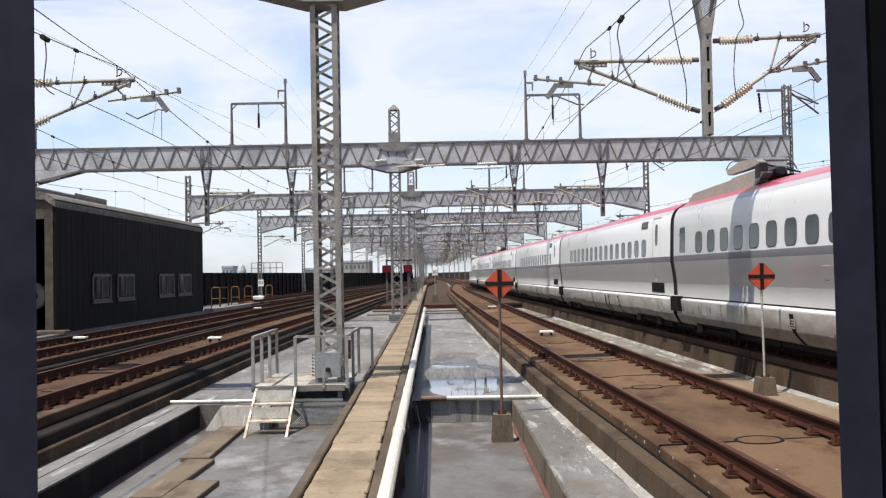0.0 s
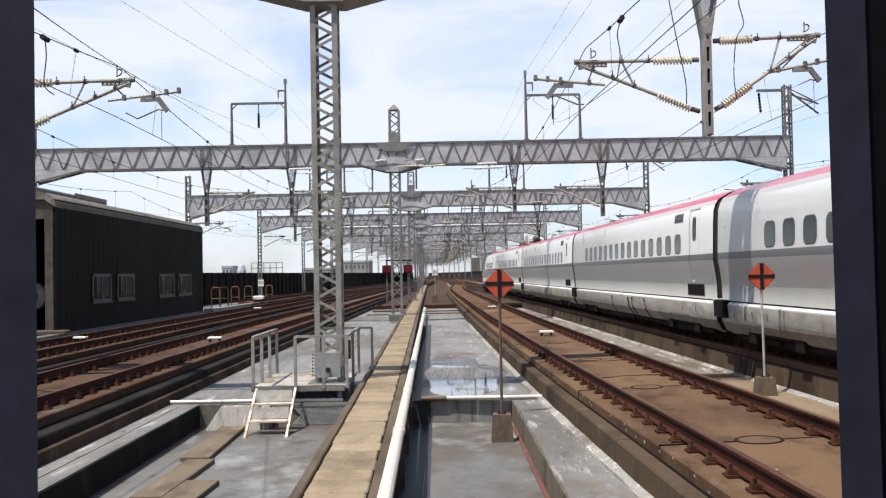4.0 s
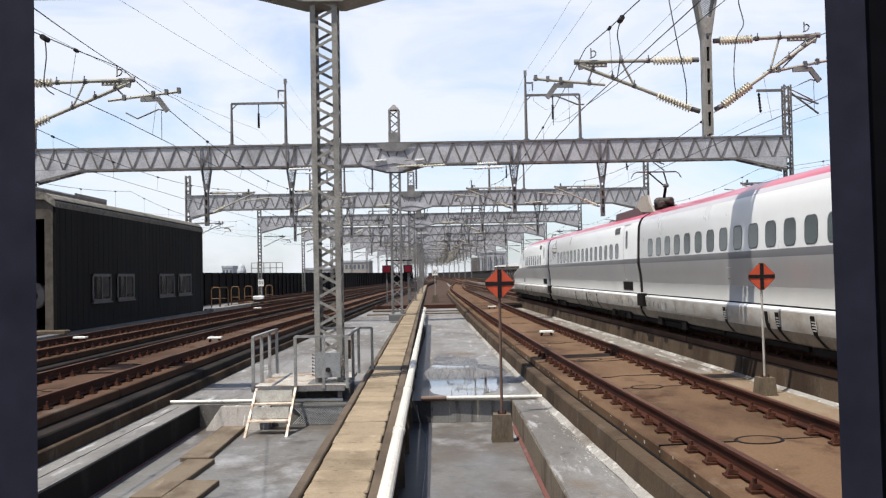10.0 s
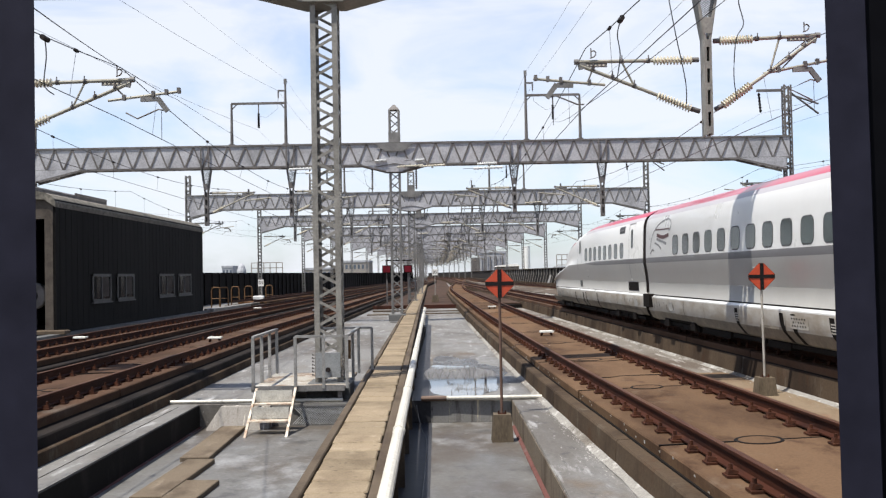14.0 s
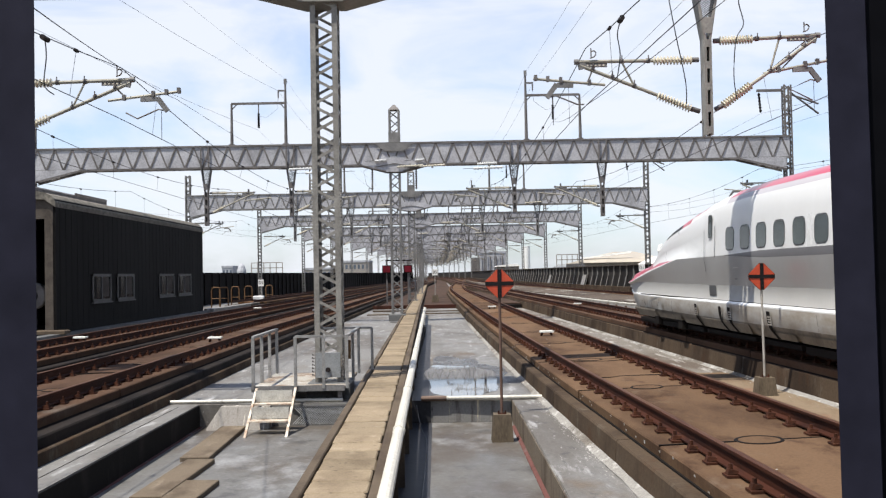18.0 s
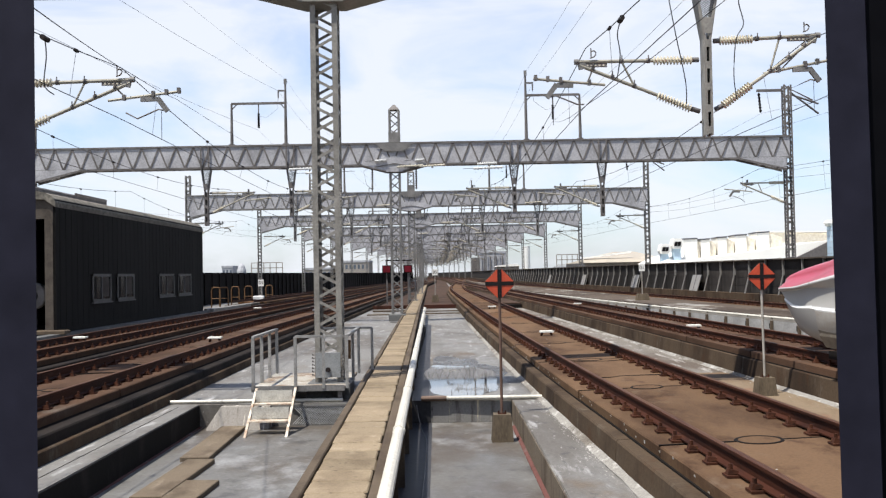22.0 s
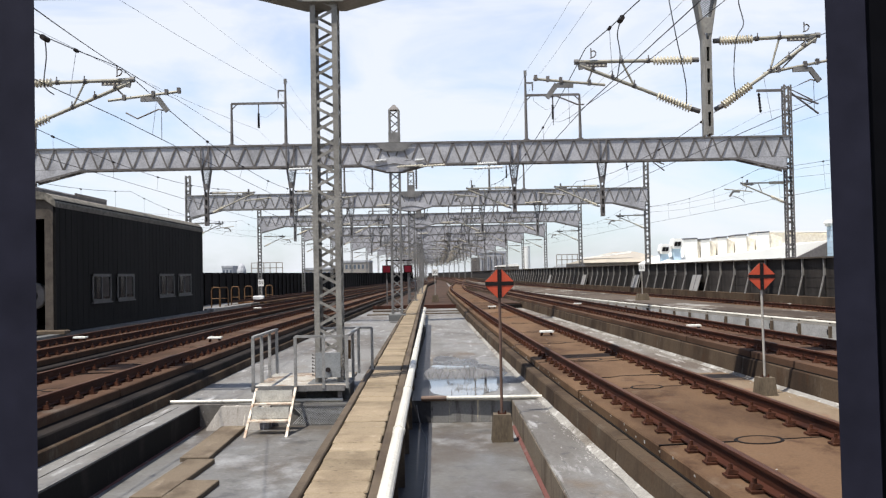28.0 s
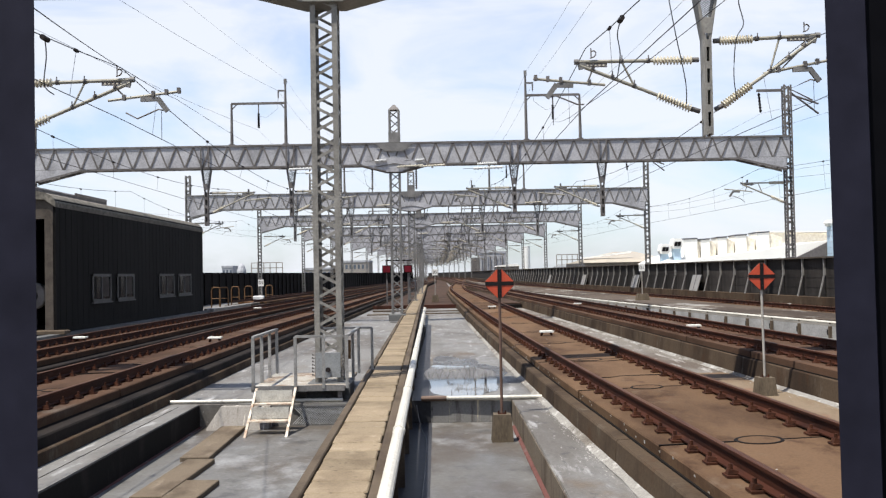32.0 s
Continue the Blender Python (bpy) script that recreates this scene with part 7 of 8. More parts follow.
for x0, x1, z in ((-8.0, -5.6, 7.02), (-7.2, -4.2, 6.82), (-3.7, -2.6, 7.36), (-1.7, -0.7, 7.36), (1.2, 4.0, 6.9), (1.4, 2.9, 7.12)):
    s = thing("strain_insulator", "white ribbed strain insulator along the gantry beam", "insulator", "strain insulators")
    part("sheds", insulator(B(), (x0 + 0.5, G1Y - 0.45, z), (min(x1, x0 + 2.0), G1Y - 0.45, z + 0.04), 9, 0.075), mat("white_porcelain", (0.66, 0.66, 0.64), 0.3, bump=0.0), s)
    part("tail_wire", tube(B(), (x0, G1Y - 0.45, z), (x1, G1Y - 0.45, z + 0.06), 0.012, 5), WIRE, s)
# hanging loops of cable beside the near drop post
for label, pts in (("dark jumper cable looping down by the drop post", [(4.55, 19.2, 7.3), (4.72, 19.2, 6.3), (4.9, 19.25, 5.4), (4.92, 19.3, 4.95)]),
                   ("dark jumper cable looping down by the drop post", [(5.95, 19.2, 7.35), (5.98, 19.2, 6.9), (6.06, 19.2, 6.5), (5.92, 19.25, 6.2), (5.86, 19.25, 5.5), (5.92, 19.3, 5.05)]),
                   ("dark jumper cable between carrier and contact wire", [(3.32, 17.5, 6.2), (3.27, 17.6, 5.95), (3.33, 17.7, 5.6), (3.3, 17.9, 5.2)]),
                   ("dark jumper cable between carrier and contact wire", [(-7.07, 17.6, 6.07), (-7.13, 17.8, 5.77), (-7.25, 18.0, 5.31), (-7.19, 18.3, 5.18)])):
    j = thing("jumper_cable", label, "cable", "jumper cables")
    part("cable", pipe(B(), flow(pts), 0.011, 6), WIRE, j)
    part("cable_clamp", tube(B(), Vector(pts[0]) - Vector((0, 0.13, 0)), Vector(pts[0]) + Vector((0, 0.13, 0)), 0.05, 8), RUBBER, j, "dark clamp")

# ---- mast foot: access platform, steps and rails ----
RAILGREY = mat("pale_zinc_railing", (0.27, 0.262, 0.245), 0.5, metal=0.2, dark=0.65, scale=4, fine=24, bump=0.05)
acc = thing("access_platform", "grey steel access platform with railings round the mast foot", "platform")
AX0, AX1, AY0, AY1, AZ = -3.62, -1.86, 18.55, 21.3, -0.40
part("deck_plate", softbox(B(), AX0, AX1, AY0, AY1, AZ - 0.06, AZ, 0.008), layered("rusty_chequer_plate", (0.27, 0.25, 0.21), [((0.14, 0.085, 0.045), 1.6, (1, 1, 1), 0.46, 0.64, 0.9), ((0.42, 0.41, 0.38), 5.0, (1, 1, 1), 0.54, 0.68, 0.7)], rough=0.6, fine=60, speck=0.7, spec=0.25), acc, "rust-stained chequered deck plate")
for x, y in ((AX0 + 0.04, AY0), (AX0 + 0.04, AY0 + 0.9), (AX0 + 0.04, AY0 + 1.8), (AX0 + 0.04, AY1 - 0.06), (-2.78, AY0), (-2.25, AY0), (AX1 + 0.05, AY0), (AX1 + 0.05, AY0 + 1.3), (AX1 + 0.05, AY1 - 0.06), (-2.6, AY1 - 0.06), (-1.52, AY1 - 0.06)):
    part("railing_post", box(B(), x - 0.028, x + 0.028, y - 0.028, y + 0.028, AZ - 0.03, AZ + 0.95), RAILGREY, acc)
for a, b in (((AX0 + 0.04, AY0, 0.95), (AX0 + 0.04, AY1 - 0.06, 0.95)), ((-2.78, AY0, 0.95), (AX1 + 0.05, AY0, 0.95)), ((AX1 + 0.05, AY0, 0.95), (AX1 + 0.05, AY1 - 0.06, 0.95)), ((-2.6, AY1 - 0.06, 0.95), (-1.52, AY1 - 0.06, 0.95))):
    part("handrail", bar(B(), (a[0], a[1], AZ + a[2]), (b[0], b[1], AZ + b[2]), 0.06, 0.045), RAILGREY, acc)
for x, y in ((AX0 + 0.1, AY0 + 0.1), (AX1 - 0.1, AY0 + 0.1), (AX0 + 0.1, AY1 - 0.1), (AX1 - 0.1, AY1 - 0.1)):
    part("support_leg", box(B(), x - 0.04, x + 0.04, y - 0.04, y + 0.04, DECKZ, AZ - 0.06), GALVDARK, acc)
part("toe_board", box(B(), AX0, AX1, AY0 - 0.012, AY0 - 0.001, AZ - 0.08, AZ + 0.03), GALV, acc)
steps = thing("access_steps", "cream painted steel step ladder with two treads", "steps")
for x in (-3.50, -2.77):
    part("stringer", hexa(B(), [(x - 0.022, 17.25, PITZ), (x + 0.022, 17.25, PITZ), (x + 0.022, 17.33, PITZ), (x - 0.022, 17.33, PITZ), (x - 0.022, 18.42, AZ), (x + 0.022, 18.42, AZ), (x + 0.022, 18.52, AZ), (x - 0.022, 18.52, AZ)]), WHITESTEEL, steps)
for z, y in ((-0.88, 17.62), (-0.63, 18.05)):
    part("tread", box(B(), -3.478, -2.792, y - 0.10, y + 0.14, z - 0.025, z), WHITESTEEL, steps)
    part("riser", box(B(), -3.47, -2.80, y + 0.15, y + 0.16, z + 0.01, z + 0.22), mat("dull_riser_plate", (0.44, 0.425, 0.375), 0.6, metal=0.05, dark=0.7, scale=7), steps)
guard = thing("mesh_guard", "galvanised wire mesh guard on the face of the bay", "mesh")
bm = B()
for i in range(-14, 30):
    x = -2.85 + i * 0.045
    for s in (-1, 1):
        xa, xb = x, x + s * 0.36
        za, zb = PITZ + 0.02, PITZ + 0.38
        lo, hi = -2.85, -1.62
        if min(xa, xb) < lo or max(xa, xb) > hi:
            continue
        bar(bm, (xa, PIT_Y - 0.03, za), (xb, PIT_Y - 0.03, zb), 0.012, 0.016)
tagged(part("mesh", bm, mat("bright_zinc_mesh", (0.42, 0.42, 0.41), 0.55, metal=0.2), guard), kind="stuff")
part("frame", box(B(), -2.87, -1.6, PIT_Y - 0.045, PIT_Y - 0.015, PITZ + 0.36, PITZ + 0.40), GALV, guard)
part("frame", box(B(), -2.87, -1.6, PIT_Y - 0.045, PIT_Y - 0.015, PITZ, PITZ + 0.03), GALV, guard)
# guard box and fittings on the near mast
fit = thing("mast_guard", "grey steel anti-climb guard round the mast foot", "guard")
part("guard_plate", box(B(), -2.46, -1.98, 19.02, 19.06, -0.28, 0.2), mat("grey_guard_paint", (0.27, 0.28, 0.28), 0.5, metal=0.2), fit)
for s in (-2.50, -1.94):
    for k in range(7):
        part("spike", plate(B(), [(s - 0.035, -0.24 + 0.065 * k), (s + 0.035, -0.24 + 0.065 * k), (s + 0.03 * (1 if s > -2.2 else -1), -0.20 + 0.065 * k)], 19.03, 19.05), GALVDARK, fit)
part("lock", lathe(B(), (-2.22, 19.015, -0.13), (-2.22, 18.99, -0.13), [(0, 0.05), (1, 0.045)], 12), RUBBER, fit, "dark keyhole cover")
part("warning_strip", box(B(), -1.86, -1.80, 19.3, 19.32, 0.05, 0.42), YELLOW, fit, "faded yellow warning strip")
for x in (-2.487, -1.953):
    d = -1 if x < -2.2 else 1
    for k in range(18):
        z = 2.45 + 0.064 * k
        part("climb_spike", hexa(B(), [(x, 19.135, z), (x + d * 0.006, 19.135, z), (x + d * 0.006, 19.16, z), (x, 19.16, z), (x, 19.14, z + 0.045), (x + d * 0.05, 19.14, z + 0.03), (x + d * 0.05, 19.15, z + 0.03), (x, 19.15, z + 0.045)]), GREENSTEEL, fit)

# ---- small things on the tracks ----


def ground_coil(x, y, z, rz=0):
    c = thing("track_coil", "white signalling coil box on short legs", "signal box", "track coils")
    m = pose(x, y, z, rz=rz)
    a = part("coil_case", softbox(B(), -0.20, 0.20, -0.13, 0.13, 0.10, 0.155, 0.02), mat("dusty_white_case", (0.52, 0.51, 0.47), 0.6, dark=0.7, scale=6, spec=0.2), c)
    b = [part("leg", hexa(B(), [(s * 0.16 - 0.03, -0.05, 0), (s * 0.16 + 0.03, -0.05, 0), (s * 0.16 + 0.03, 0.05, 0), (s * 0.16 - 0.03, 0.05, 0), (s * 0.12 - 0.03, -0.05, 0.10), (s * 0.12 + 0.03, -0.05, 0.10), (s * 0.12 + 0.03, 0.05, 0.10), (s * 0.12 - 0.03, 0.05, 0.10)]), CLIP, c) for s in (-1, 1)]
    c.matrix_world = m


for x, y, z in ((3.04, 28.6, -0.18), (-6.71, 29.0, -0.2), (-11.2, 30.4, -0.2), (7.0, 50.5, -0.11), (7.45, 29.0, -0.11), (2.6, 50.6, -0.18), (-6.5, 51.0, -0.2), (-10.5, 56.0, -0.2), (15.9, 45.2, -0.15)):
    ground_coil(x, y, z)
random.seed(21)
bm = B()
for _ in range(60):
    y = random.uniform(8.5, 30)
    x = TRACK_R(y) + random.choice((-1.103, -1.103, random.uniform(-0.5, 0.6)))
    if x < TRACK_R(y) - 1.0:
        z = random.uniform(-0.33, -0.24)
        box(bm, x - 0.004, x + 0.002, y, y + 0.008, z, z + 0.02)
        box(bm, x - 0.004, x + 0.002, y + 0.03, y + 0.037, z + 0.003, z + 0.022)
    else:
        box(bm, x, x + 0.015, y, y + 0.03, -0.178, -0.174)
tagged(part("paint_flecks", bm, PALEPOST), "white paint flecks on the slabs", "marking", kind="structure")
# thin cables across the slabs
for pts in ([(2.35, 17.3, -0.19), (2.9, 17.2, -0.185), (3.2, 17.35, -0.18), (3.9, 17.2, -0.15)], [(2.35, 20.2, -0.19), (2.9, 20.3, -0.185), (3.3, 20.15, -0.175), (3.8, 20.25, -0.15)], [(-7.6, 16.3, -0.19), (-6.9, 16.0, -0.19), (-6.2, 16.4, -0.19)], [(-7.5, 19.6, -0.19), (-6.9, 19.9, -0.19), (-6.1, 19.7, -0.19)]):
    c = thing("track_cable", "thin dark bonding cable lying across the slab", "cable", "track cables")
    part("cable", pipe(B(), flow(pts), 0.014, 6), UNDER, c)

# crust of lime along the foot of the beds
bm = B()
random.seed(31)
for _ in range(1200):
    y = random.uniform(6, 46) if random.random() < 0.6 else random.uniform(6, 20)
    drift = 0.5 + 0.5 * math.sin(y * 1.7) * math.sin(y * 0.61 + 1)
    x = TRACK_R(y) - 1.40 - abs(random.gauss(0, 0.025 + 0.075 * drift))
    if random.random() < 0.35:
        x = TRACK_T(y) - 1.30 - abs(random.gauss(0, 0.03 + 0.10 * drift))
    r = random.uniform(0.003, 0.010)
    ring = [bm.verts.new((x + r * random.uniform(0.5, 1.3) * math.cos(math.pi * k / 3), y + 3.5 * r * random.uniform(0.4, 1.3) * math.sin(math.pi * k / 3), DECKZ + 0.0135 + random.uniform(0, 0.001))) for k in range(6)]
    bm.faces.new(ring)
tagged(part("lime_crust", bm, mat("white_lime_crust", (0.36, 0.345, 0.32), 0.9, dark=0.7, scale=20, spec=0.1)), "white lime crust along the foot of the track beds", "stain", kind="stuff")


# ---- markers ----
def marker(x, y, z0, zc, w, h, label, body, post_mat=PALEPOST, block=False):
    m = thing("marker_post", label, "sign", "marker posts")
    part("post", tube(B(), (x, y, z0), (x, y, zc), 0.03, 8), post_mat, m)
    part("plate", box(B(), x - w / 2, x + w / 2, y - 0.06, y - 0.04, zc - h / 2, zc + h / 2), WHITEPAINT, m)
    if body:
        text_part("number", body, h * 0.72, Matrix.Translation((x, y - 0.062, zc)) @ Matrix.Rotation(radians(90), 4, "X"), SIGNBLACK, m)
    if block:
        part("block", loft(B(), [[(x - 0.45, y - 0.4, z0), (x + 0.45, y - 0.4, z0), (x + 0.45, y + 0.4, z0), (x - 0.45, y + 0.4, z0)], [(x - 0.3, y - 0.3, z0 + 0.65), (x + 0.3, y - 0.3, z0 + 0.65), (x + 0.3, y + 0.3, z0 + 0.65), (x - 0.3, y + 0.3, z0 + 0.65)]]), BLOCK, m, "weathered concrete block")


marker(-14.7, 80.0, DECKZ, 1.2, 0.46, 0.55, "white number board on a short post", "85")
marker(12.3, 60.0, -0.42, 1.82, 0.36, 0.42, "white number board on a pale post in a block", "01", block=True)
marker(-0.50, 80.5, DECKZ + 0.06, 1.80, 0.44, 0.5, "white number board on a post in a small block", "85")
bk = thing("post_block", "weathered concrete block round a marker post", "block")
part("block", loft(B(), [[(-0.80, 80.2, DECKZ + 0.06), (-0.20, 80.2, DECKZ + 0.06), (-0.20, 80.44, DECKZ + 0.06), (-0.80, 80.44, DECKZ + 0.06)], [(-0.74, 80.24, -0.06), (-0.26, 80.24, -0.06), (-0.26, 80.42, -0.06), (-0.74, 80.42, -0.06)]]), BLOCK, bk)
bl = thing("battery_box", "small white box on a short leg beside the duct", "box")
part("case", softbox(B(), -15.1, -14.3, 78.6, 79.2, -0.1, 0.18, 0.05), WHITEPAINT, bl)
part("leg", box(B(), -14.8, -14.6, 78.8, 79.0, DECKZ, -0.1), KERB, bl)

# yellow hoop rails before the fence
for x, y, w in ((-17.75, 77.2, 0.34), (-17.25, 77.8, 0.34), (-17.08, 81.3, 0.32), (-16.56, 84.2, 0.32), (-15.58, 88.8, 0.30)):
    h = thing("hoop_barrier", "faded yellow hoop barrier rail", "barrier", "hoop barriers")
    part("hoop", pipe(B(), [(x - w, y, DECKZ), (x - w, y, 0.68), (x - w + 0.05, y, 0.86), (x - w + 0.16, y, 0.92), (x + w - 0.16, y, 0.92), (x + w - 0.05, y, 0.86), (x + w, y, 0.68), (x + w, y, DECKZ)], 0.05, 8), YELLOW, h)
    part("mid_rail", tube(B(), (x - w, y, 0.05), (x + w, y, 0.05), 0.035, 6), YELLOW, h)
duct2 = thing("cable_duct", "pale concrete cable duct beyond the shed", "cable duct")
part("duct_wall", loft(B(), [[(-14.9 + 0.03 * (y - 61), y, DECKZ), (-14.3 + 0.03 * (y - 61), y, DECKZ), (-14.3 + 0.03 * (y - 61), y, -0.25), (-14.9 + 0.03 * (y - 61), y, -0.25)] for y in (61.5, 90, 120, 160, 210)]), LEDGE, duct2)

# red signal panels far along the walkway
sig = thing("signal_panels", "two dark red signal panels hung on a dark frame", "signal")
for x in (-4.2, -2.55):
    part("panel", box(B(), x - 0.26, x + 0.26, 75.6, 75.68, 1.86, 2.34), REDLAMP, sig, "dark red square panel")
    part("back_board", box(B(), x - 0.34, x + 0.34, 75.69, 75.74, 1.81, 2.40), SIGNBLACK, sig, "black backing board")
    part("hanger", box(B(), x - 0.03, x + 0.03, 75.70, 75.74, 2.40, 2.80), GALVDARK, sig)
    part("stem", box(B(), x - 0.05, x + 0.05, 75.75, 75.83, DECKZ, 2.72), GALVDARK, sig)
part("crossbar", box(B(), -4.3, -2.2, 75.66, 75.76, 2.72, 2.82), SIGNBLACK, sig)

# hatch panels leaning on the barrier
for y in (62.6, 78.0, 99.0, 120.5):
    x = fence_x(y)
    hp = thing("hatch_panel", "pale grey hatch panel leaning on the noise barrier", "panel", "hatch panels")
    for a, b in ((-1.0, -0.03), (0.03, 1.0)):
        part("sheet", hexa(B(), [(x - 0.46, y + a, 0.30), (x - 0.42, y + a, 0.30), (x - 0.42, y + b, 0.30), (x - 0.46, y + b, 0.30), (x - 0.16, y + a, 1.30), (x - 0.12, y + a, 1.30), (x - 0.12, y + b, 1.30), (x - 0.16, y + b, 1.30)]), STRUT, hp)
    part("batten", hexa(B(), [(x - 0.48, y - 0.04, 0.30), (x - 0.45, y - 0.04, 0.30), (x - 0.45, y + 0.04, 0.30), (x - 0.48, y + 0.04, 0.30), (x - 0.18, y - 0.04, 1.30), (x - 0.15, y - 0.04, 1.30), (x - 0.15, y + 0.04, 1.30), (x - 0.18, y + 0.04, 1.30)]), GALVDARK, hp)
    part("hatch_opening", box(B(), x - 0.09, x - 0.02, y - 0.75, y + 0.65, 1.34, 1.98), BLACKPAINT, hp, "dark opening above the panel")

# ---- far buildings ----
fac = thing("factory", "low white factory hall with a row of roof monitors", "factory")
FY = 130.0
part("hall_wall", box(B(), 30.0, 80.0, FY + 6, FY + 40, -9, 2.4), FARBEIGE, fac)
part("roof", hexa(B(), [(28.8, FY, 2.2), (56, FY, 2.2), (80, FY + 44, 2.2), (30, FY + 44, 2.2), (29.2, FY + 0.2, 2.5), (52.5, FY + 0.2, 5.3), (76, FY + 30, 6.4), (33.5, FY + 6, 4.3)]), ROOFWHITE, fac, "white sheet roof")
for x0, xm, x1, h in ((33.1, 34.9, 35.3, 5.72), (35.4, 36.6, 37.5, 5.62), (37.7, 38.9, 40.0, 5.85), (40.1, 41.6, 42.8, 6.10), (43.0, 44.7, 46.6, 6.42)):
    mon = part("roof_monitor", hexa(B(), [(x0, FY + 3, 2.6), (xm, FY + 3, 2.6), (xm + 0.5, FY + 8, 2.6), (x0 + 0.5, FY + 8, 2.6), (x0, FY + 3, h - 0.06), (xm, FY + 3, h), (xm + 0.5, FY + 8, h), (x0 + 0.5, FY + 8, h - 0.06)]), ROOFWHITE, fac, "white roof monitor")
    part("monitor_slope", hexa(B(), [(xm + 0.02, FY + 3.3, 2.6), (x1, FY + 3.3, 2.6), (x1 + 0.5, FY + 8, 2.6), (xm + 0.52, FY + 8, 2.6), (xm + 0.02, FY + 3.3, h - 0.04), (x1, FY + 3.3, h - 0.6), (x1 + 0.5, FY + 8, h - 0.6), (xm + 0.52, FY + 8, h - 0.04)]), ROOFCREAM, mon, "cream sloping flank")
    part("monitor_cap", hexa(B(), [(x0 - 0.08, FY + 2.9, h - 0.05), (xm + 0.05, FY + 2.9, h + 0.01), (xm + 0.55, FY + 8, h + 0.01), (x0 + 0.42, FY + 8, h - 0.05), (x0 - 0.08, FY + 2.9, h + 0.13), (xm + 0.05, FY + 2.9, h + 0.19), (xm + 0.55, FY + 8, h + 0.19), (x0 + 0.42, FY + 8, h + 0.13)]), mat("dark_cap_sheet", (0.09, 0.09, 0.10), 0.7), mon, "dark edge cap")
part("gable", hexa(B(), [(46.6, FY - 1, 2.0), (51.9, FY - 1, 2.0), (51.9, FY - 0.4, 2.0), (46.6, FY - 0.4, 2.0), (46.6, FY - 1, 2.75), (51.9, FY - 1, 5.25), (51.9, FY - 0.4, 5.25), (46.6, FY - 0.4, 2.75)]), mat("grey_gable_sheet", (0.13, 0.115, 0.11), 0.8), fac, "grey gable end")
part("upper_hall", hexa(B(), [(57.0, FY + 30, 2.4), (75.0, FY + 30, 2.4), (75, FY + 45, 2.4), (57, FY + 45, 2.4), (57.0, FY + 30, 7.3), (75.0, FY + 30, 7.0), (75, FY + 45, 7.4), (57, FY + 45, 8.0)]), ROOFCREAM, fac)
part("upper_roof", hexa(B(), [(56.5, FY + 29.5, 7.35), (75.0, FY + 29.5, 7.05), (75, FY + 45, 7.45), (56.5, FY + 45, 8.05), (56.5, FY + 29.5, 7.5), (75.0, FY + 29.5, 7.2), (75, FY + 45, 7.6), (56.5, FY + 45, 8.2)]), ROOFWHITE, fac, "pale upper roof")
tower = part("blue_tower", box(B(), 50.9, 54.0, FY - 3, FY - 1.2, -2, 6.9), BLUEVENT, fac, "pale blue roof tower")
part("tower_head", lathe(B(), (50.9, FY - 2.2, 6.9), (50.9, FY - 2.2, 7.7), [(0, 0.5), (0.5, 0.75), (0.9, 0.6), (1, 0.2)], 14), ROOFWHITE, tower)
for k in range(6):
    part("tower_band", box(B(), 50.88, 54.02, FY - 3.02, FY - 1.18, 2.6 + 0.75 * k, 2.64 + 0.75 * k), FARWALL, tower)
for x, zt in ((30.25, 5.12), (31.9, 5.8)):
    v = thing("vent_cowl", "pale blue rooftop vent cowl with a dark louvre", "vent", "vent cowls")
    part("duct", box(B(), x - 0.5, x + 0.5, FY + 2, FY + 3.1, 2.2, zt - 1.2), BLUEVENT, v)
    part("hood", loft(B(), [[(x - 0.62, yy, zt - 1.35), (x + 0.5, yy, zt - 1.35), (x + 0.72, yy, zt - 0.9), (x + 0.66, yy, zt - 0.15), (x + 0.45, yy, zt), (x - 0.4, yy, zt), (x - 0.62, yy, zt - 0.2), (x - 0.8, yy, zt - 0.9)] for yy in (FY + 1.7, FY + 3.1)]), ROOFWHITE, v, "white rounded hood")
    for dx in (-0.3, 0.15):
        part("louvre", hexa(B(), [(x + dx - 0.2, FY + 1.62, zt - 1.02), (x + dx + 0.2, FY + 1.62, zt - 1.02), (x + dx + 0.2, FY + 1.69, zt - 1.02), (x + dx - 0.2, FY + 1.69, zt - 1.02), (x + dx - 0.05, FY + 1.62, zt - 0.42), (x + dx + 0.35, FY + 1.62, zt - 0.42), (x + dx + 0.35, FY + 1.69, zt - 0.42), (x + dx - 0.05, FY + 1.69, zt - 0.42)]), SIGNBLACK, v, "dark louvre")
low = thing("warehouse", "low beige warehouse with a pale curved roof", "building")
part("wall", box(B(), 22.0, 33.5, 150, 172, -9, 3.0), FARBEIGE, low)
part("roof", hexa(B(), [(21.8, 149, 2.9), (33.7, 149, 2.9), (33.7, 172, 2.9), (21.8, 172, 2.9), (22.0, 151, 3.5), (33.6, 151, 3.6), (31.6, 160, 4.7), (28.2, 160, 4.7)]), mat("pale_beige_roof", (0.34, 0.30, 0.24), 0.7, dark=0.75, scale=0.3), low)
part("ridge_sheet", hexa(B(), [(22.0, 150.6, 3.52), (29.3, 150.6, 4.35), (29.3, 151.2, 4.35), (22.0, 151.2, 3.52), (22.0, 150.6, 3.75), (29.3, 150.6, 4.58), (29.3, 151.2, 4.58), (22.0, 151.2, 3.75)]), ROOFWHITE, low, "pale verge sheet")


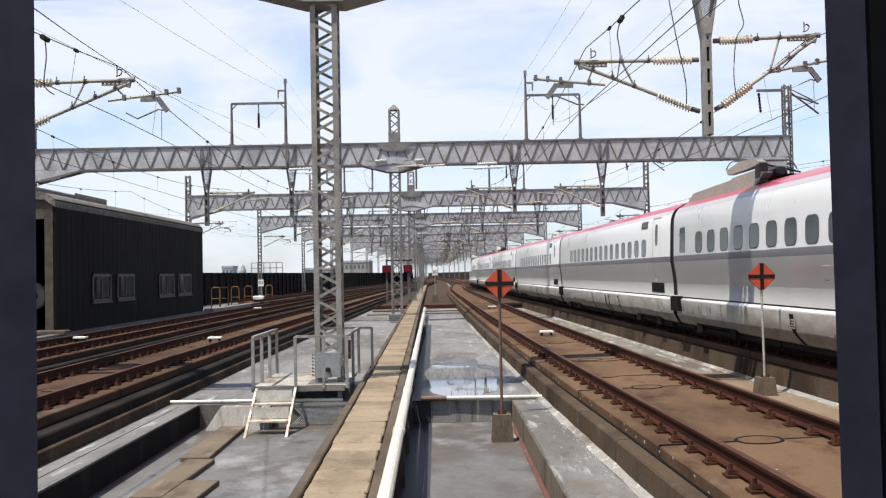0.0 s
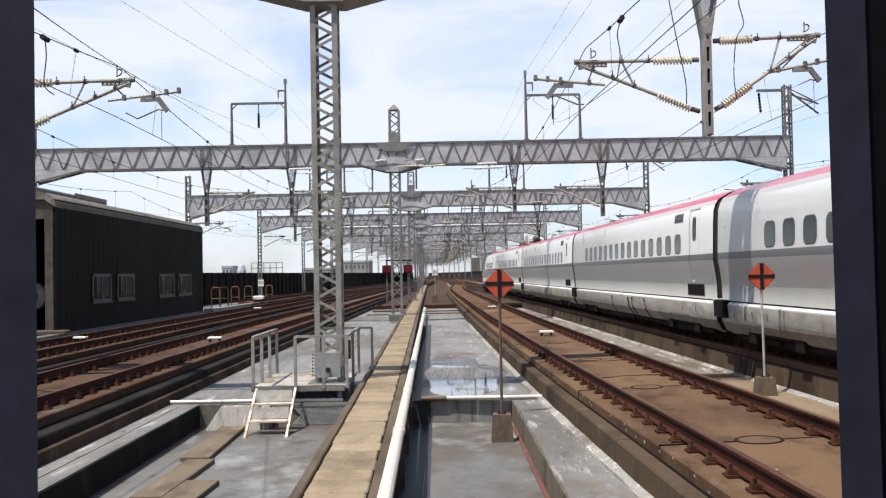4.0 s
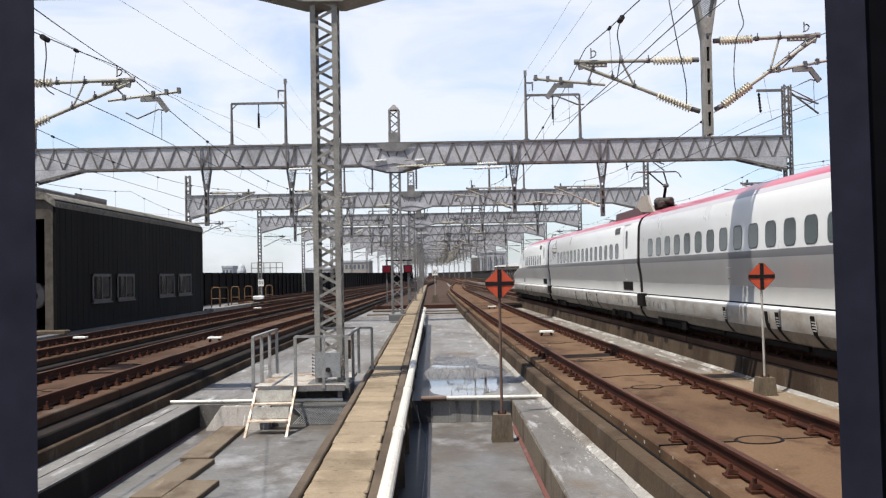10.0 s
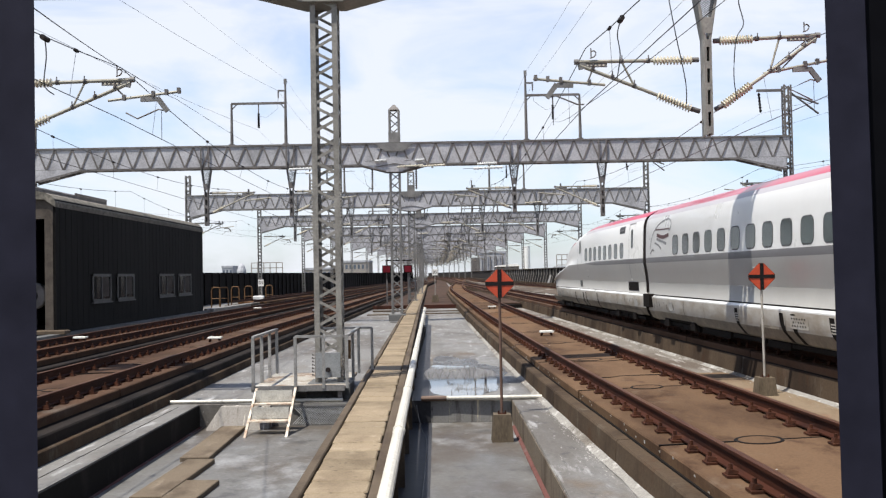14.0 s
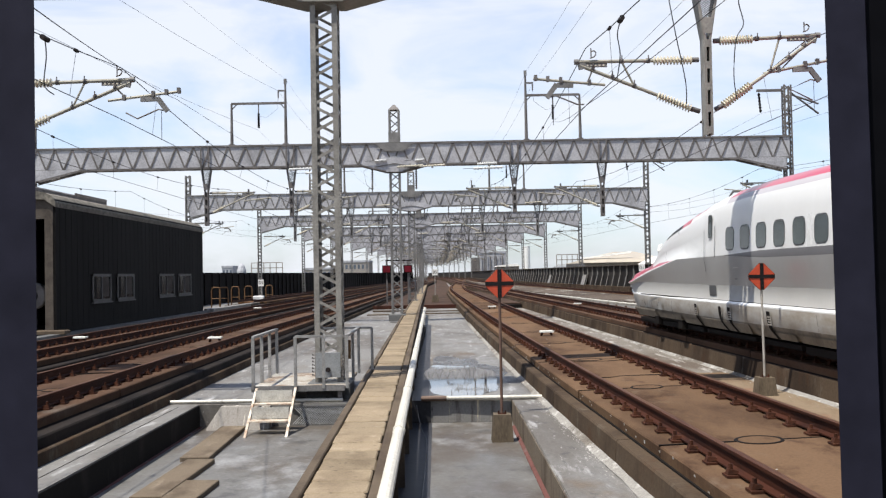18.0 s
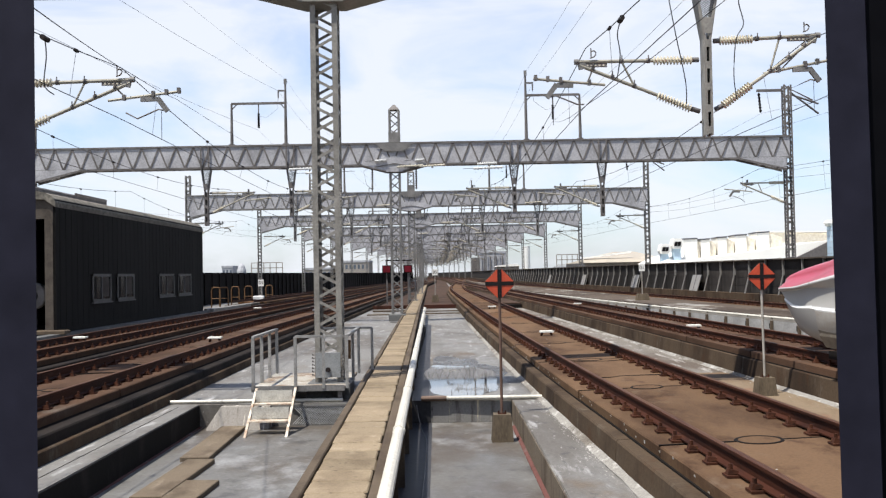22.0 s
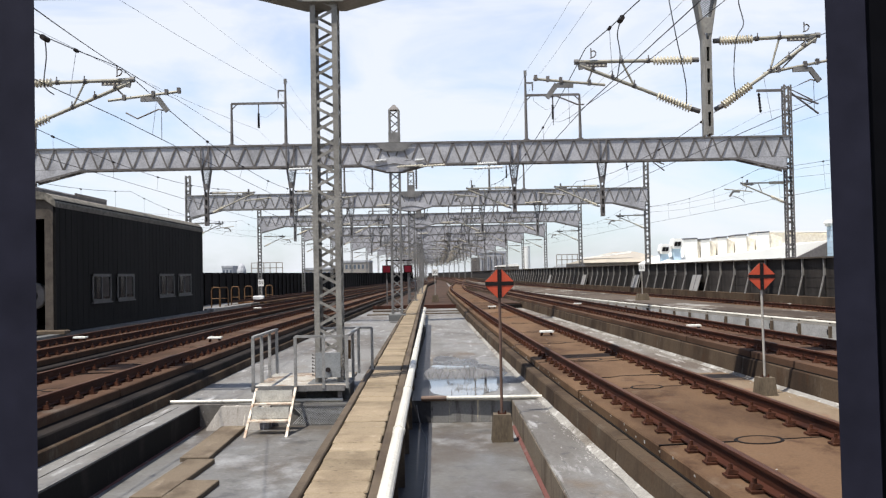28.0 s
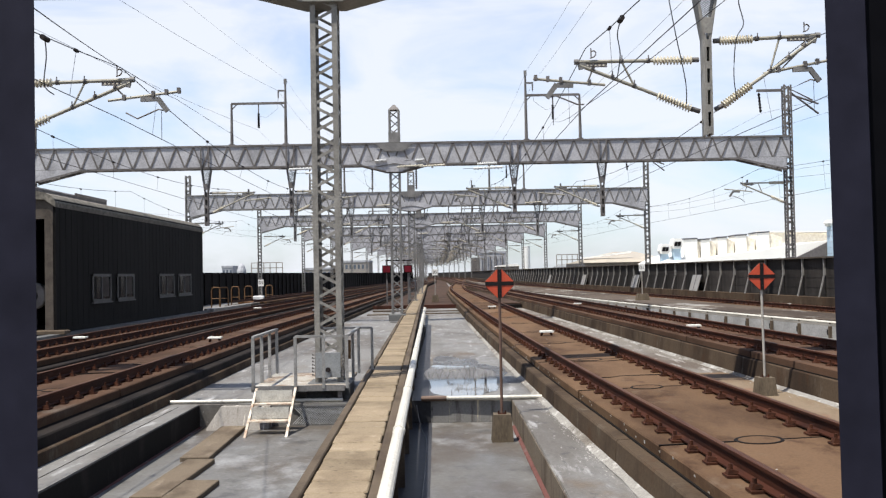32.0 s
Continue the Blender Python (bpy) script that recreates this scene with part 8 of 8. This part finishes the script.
def far_block(name, label, x0, x1, y, d, z1, material, floors=0, cols=0, roof_h=0.6):
    t = thing(name, label, "building", "far buildings")
    part("wall", box(B(), x0, x1, y, y + d, -9, z1), material, t)
    part("parapet", box(B(), x0 - 0.15, x1 + 0.15, y - 0.15, y + d, z1, z1 + roof_h), FARWALL, t)
    for f in range(floors):
        for c in range(cols):
            w = (x1 - x0) / cols
            z = z1 - 2.9 * (f + 1) + 0.9
            part("window", box(B(), x0 + w * c + 0.22 * w, x0 + w * (c + 1) - 0.22 * w, y - 0.06, y - 0.01, z, z + 1.3), FARGLASS, t)
    return t


far_block("apartment_building", "beige apartment building with rows of windows", -32.0, -22.0, 300, 16, 5.6, FARBEIGE, 4, 8)
far_block("office_block", "hazy grey office block", -67.0, -63.8, 300, 8, 4.7, FARWALL, 3, 3)
far_block("apartment_building", "low beige apartment building by the fence", -42.0, -33.5, 300, 12, 3.6, FARBEIGE, 2, 6)
plant = far_block("plant_building", "tall grey ribbed plant building", 12.0, 20.0, 300, 14, 7.6, FARWALL, 0, 0)
for k in range(9):
    part("wall_rib", box(B(), 12.3 + 0.92 * k, 12.55 + 0.92 * k, 299.6, 300.0, -9, 7.2 - 0.5 * (k % 2)), GALVDARK if k % 2 else FARWALL, plant)
part("annex", box(B(), 9.7, 11.9, 302, 312, -9, 6.3), GALVDARK, plant, "lower grey annex")
part("headhouse", box(B(), 13.2, 15.0, 303, 308, 8.2, 9.3), FARWALL, plant)
cp = thing("canopy_roof", "low pale roof behind the noise barrier", "roof")
part("wall", box(B(), 11.4, 16.0, 200.5, 208, -9, 2.9), FARBEIGE, cp)
part("roof", hexa(B(), [(11.2, 200, 2.85), (16.2, 200, 2.9), (16.2, 208, 2.9), (11.2, 208, 2.85), (11.6, 200, 3.1), (15.6, 200, 3.45), (15.6, 208, 3.45), (11.6, 208, 3.1)]), ROOFWHITE, cp)
tw = thing("chimney", "slender white chimney beyond the noise barrier", "chimney")
part("stack", tube(B(), (22.8, 260, -9), (22.8, 260, 8.5), 0.95, 16), WHITEPAINT, tw)
for i, (x0, x1, y, zt, label) in enumerate(((-58.0, -48.5, 300, 6.0, "steel lattice frame on a rooftop"), (35.5, 43.5, 300, 6.8, "steel lattice frame on a rooftop"))):
    fr = thing("roof_frame", label, "frame", "roof frames")
    for k in range(6):
        x = x0 + (x1 - x0) * k / 5
        part("frame_post", box(B(), x - 0.12, x + 0.12, y, y + 0.24, -9 if k in (0, 5) else 1.0, zt), FARBEIGE, fr)
    for z in (zt - 3.2, zt - 1.6, zt):
        part("frame_rail", box(B(), x0, x1, y, y + 0.24, z - 0.12, z + 0.12), FARBEIGE, fr)
    part("frame_base", box(B(), x0 - 0.5, x1 + 0.5, y - 0.2, y + 6, -9, zt - 3.6), FARWALL, fr)
dome = thing("storage_dome", "small grey rounded rooftop tank", "tank")
part("tank", lathe(B(), (-61.0, 300, -9), (-61.0, 300, 6.0), [(0, 1.4), (0.85, 1.4), (0.95, 0.9), (1, 0.15)], 12), FARWALL, dome)

# arm with a hanging insulator at the head of the barrier side masts
for gy, x in ((G1Y, 17.6), (G2Y, 16.0)):
    a = thing("bracket_insulator", "steel arm with a dark hanging insulator on the mast head", "arm", "bracket insulators")
    part("arm", box(B(), x - 1.5, x - 0.2, gy - 0.05, gy + 0.05, 10.55, 10.68), GALVDARK, a)
    part("insulator", insulator(B(), (x - 1.4, gy, 10.5), (x - 1.32, gy, 9.5), 6, 0.07), UNDER, a)
    for k, z in enumerate((9.4, 9.9)):
        part("outer_arm", tube(B(), (x + 0.2, gy, 10.5 - 0.1 * k), (x + 1.6, gy, z), 0.05, 6), GALVDARK, a)
    w = line_wire("thin wire carried on the barrier side mast heads", [(x + 5.0, 8.0, 8.4), (x - 1.32, gy, 9.45), (x - 2.75, gy + 27.2, 9.3)], 0.006, 0.3)

motions()
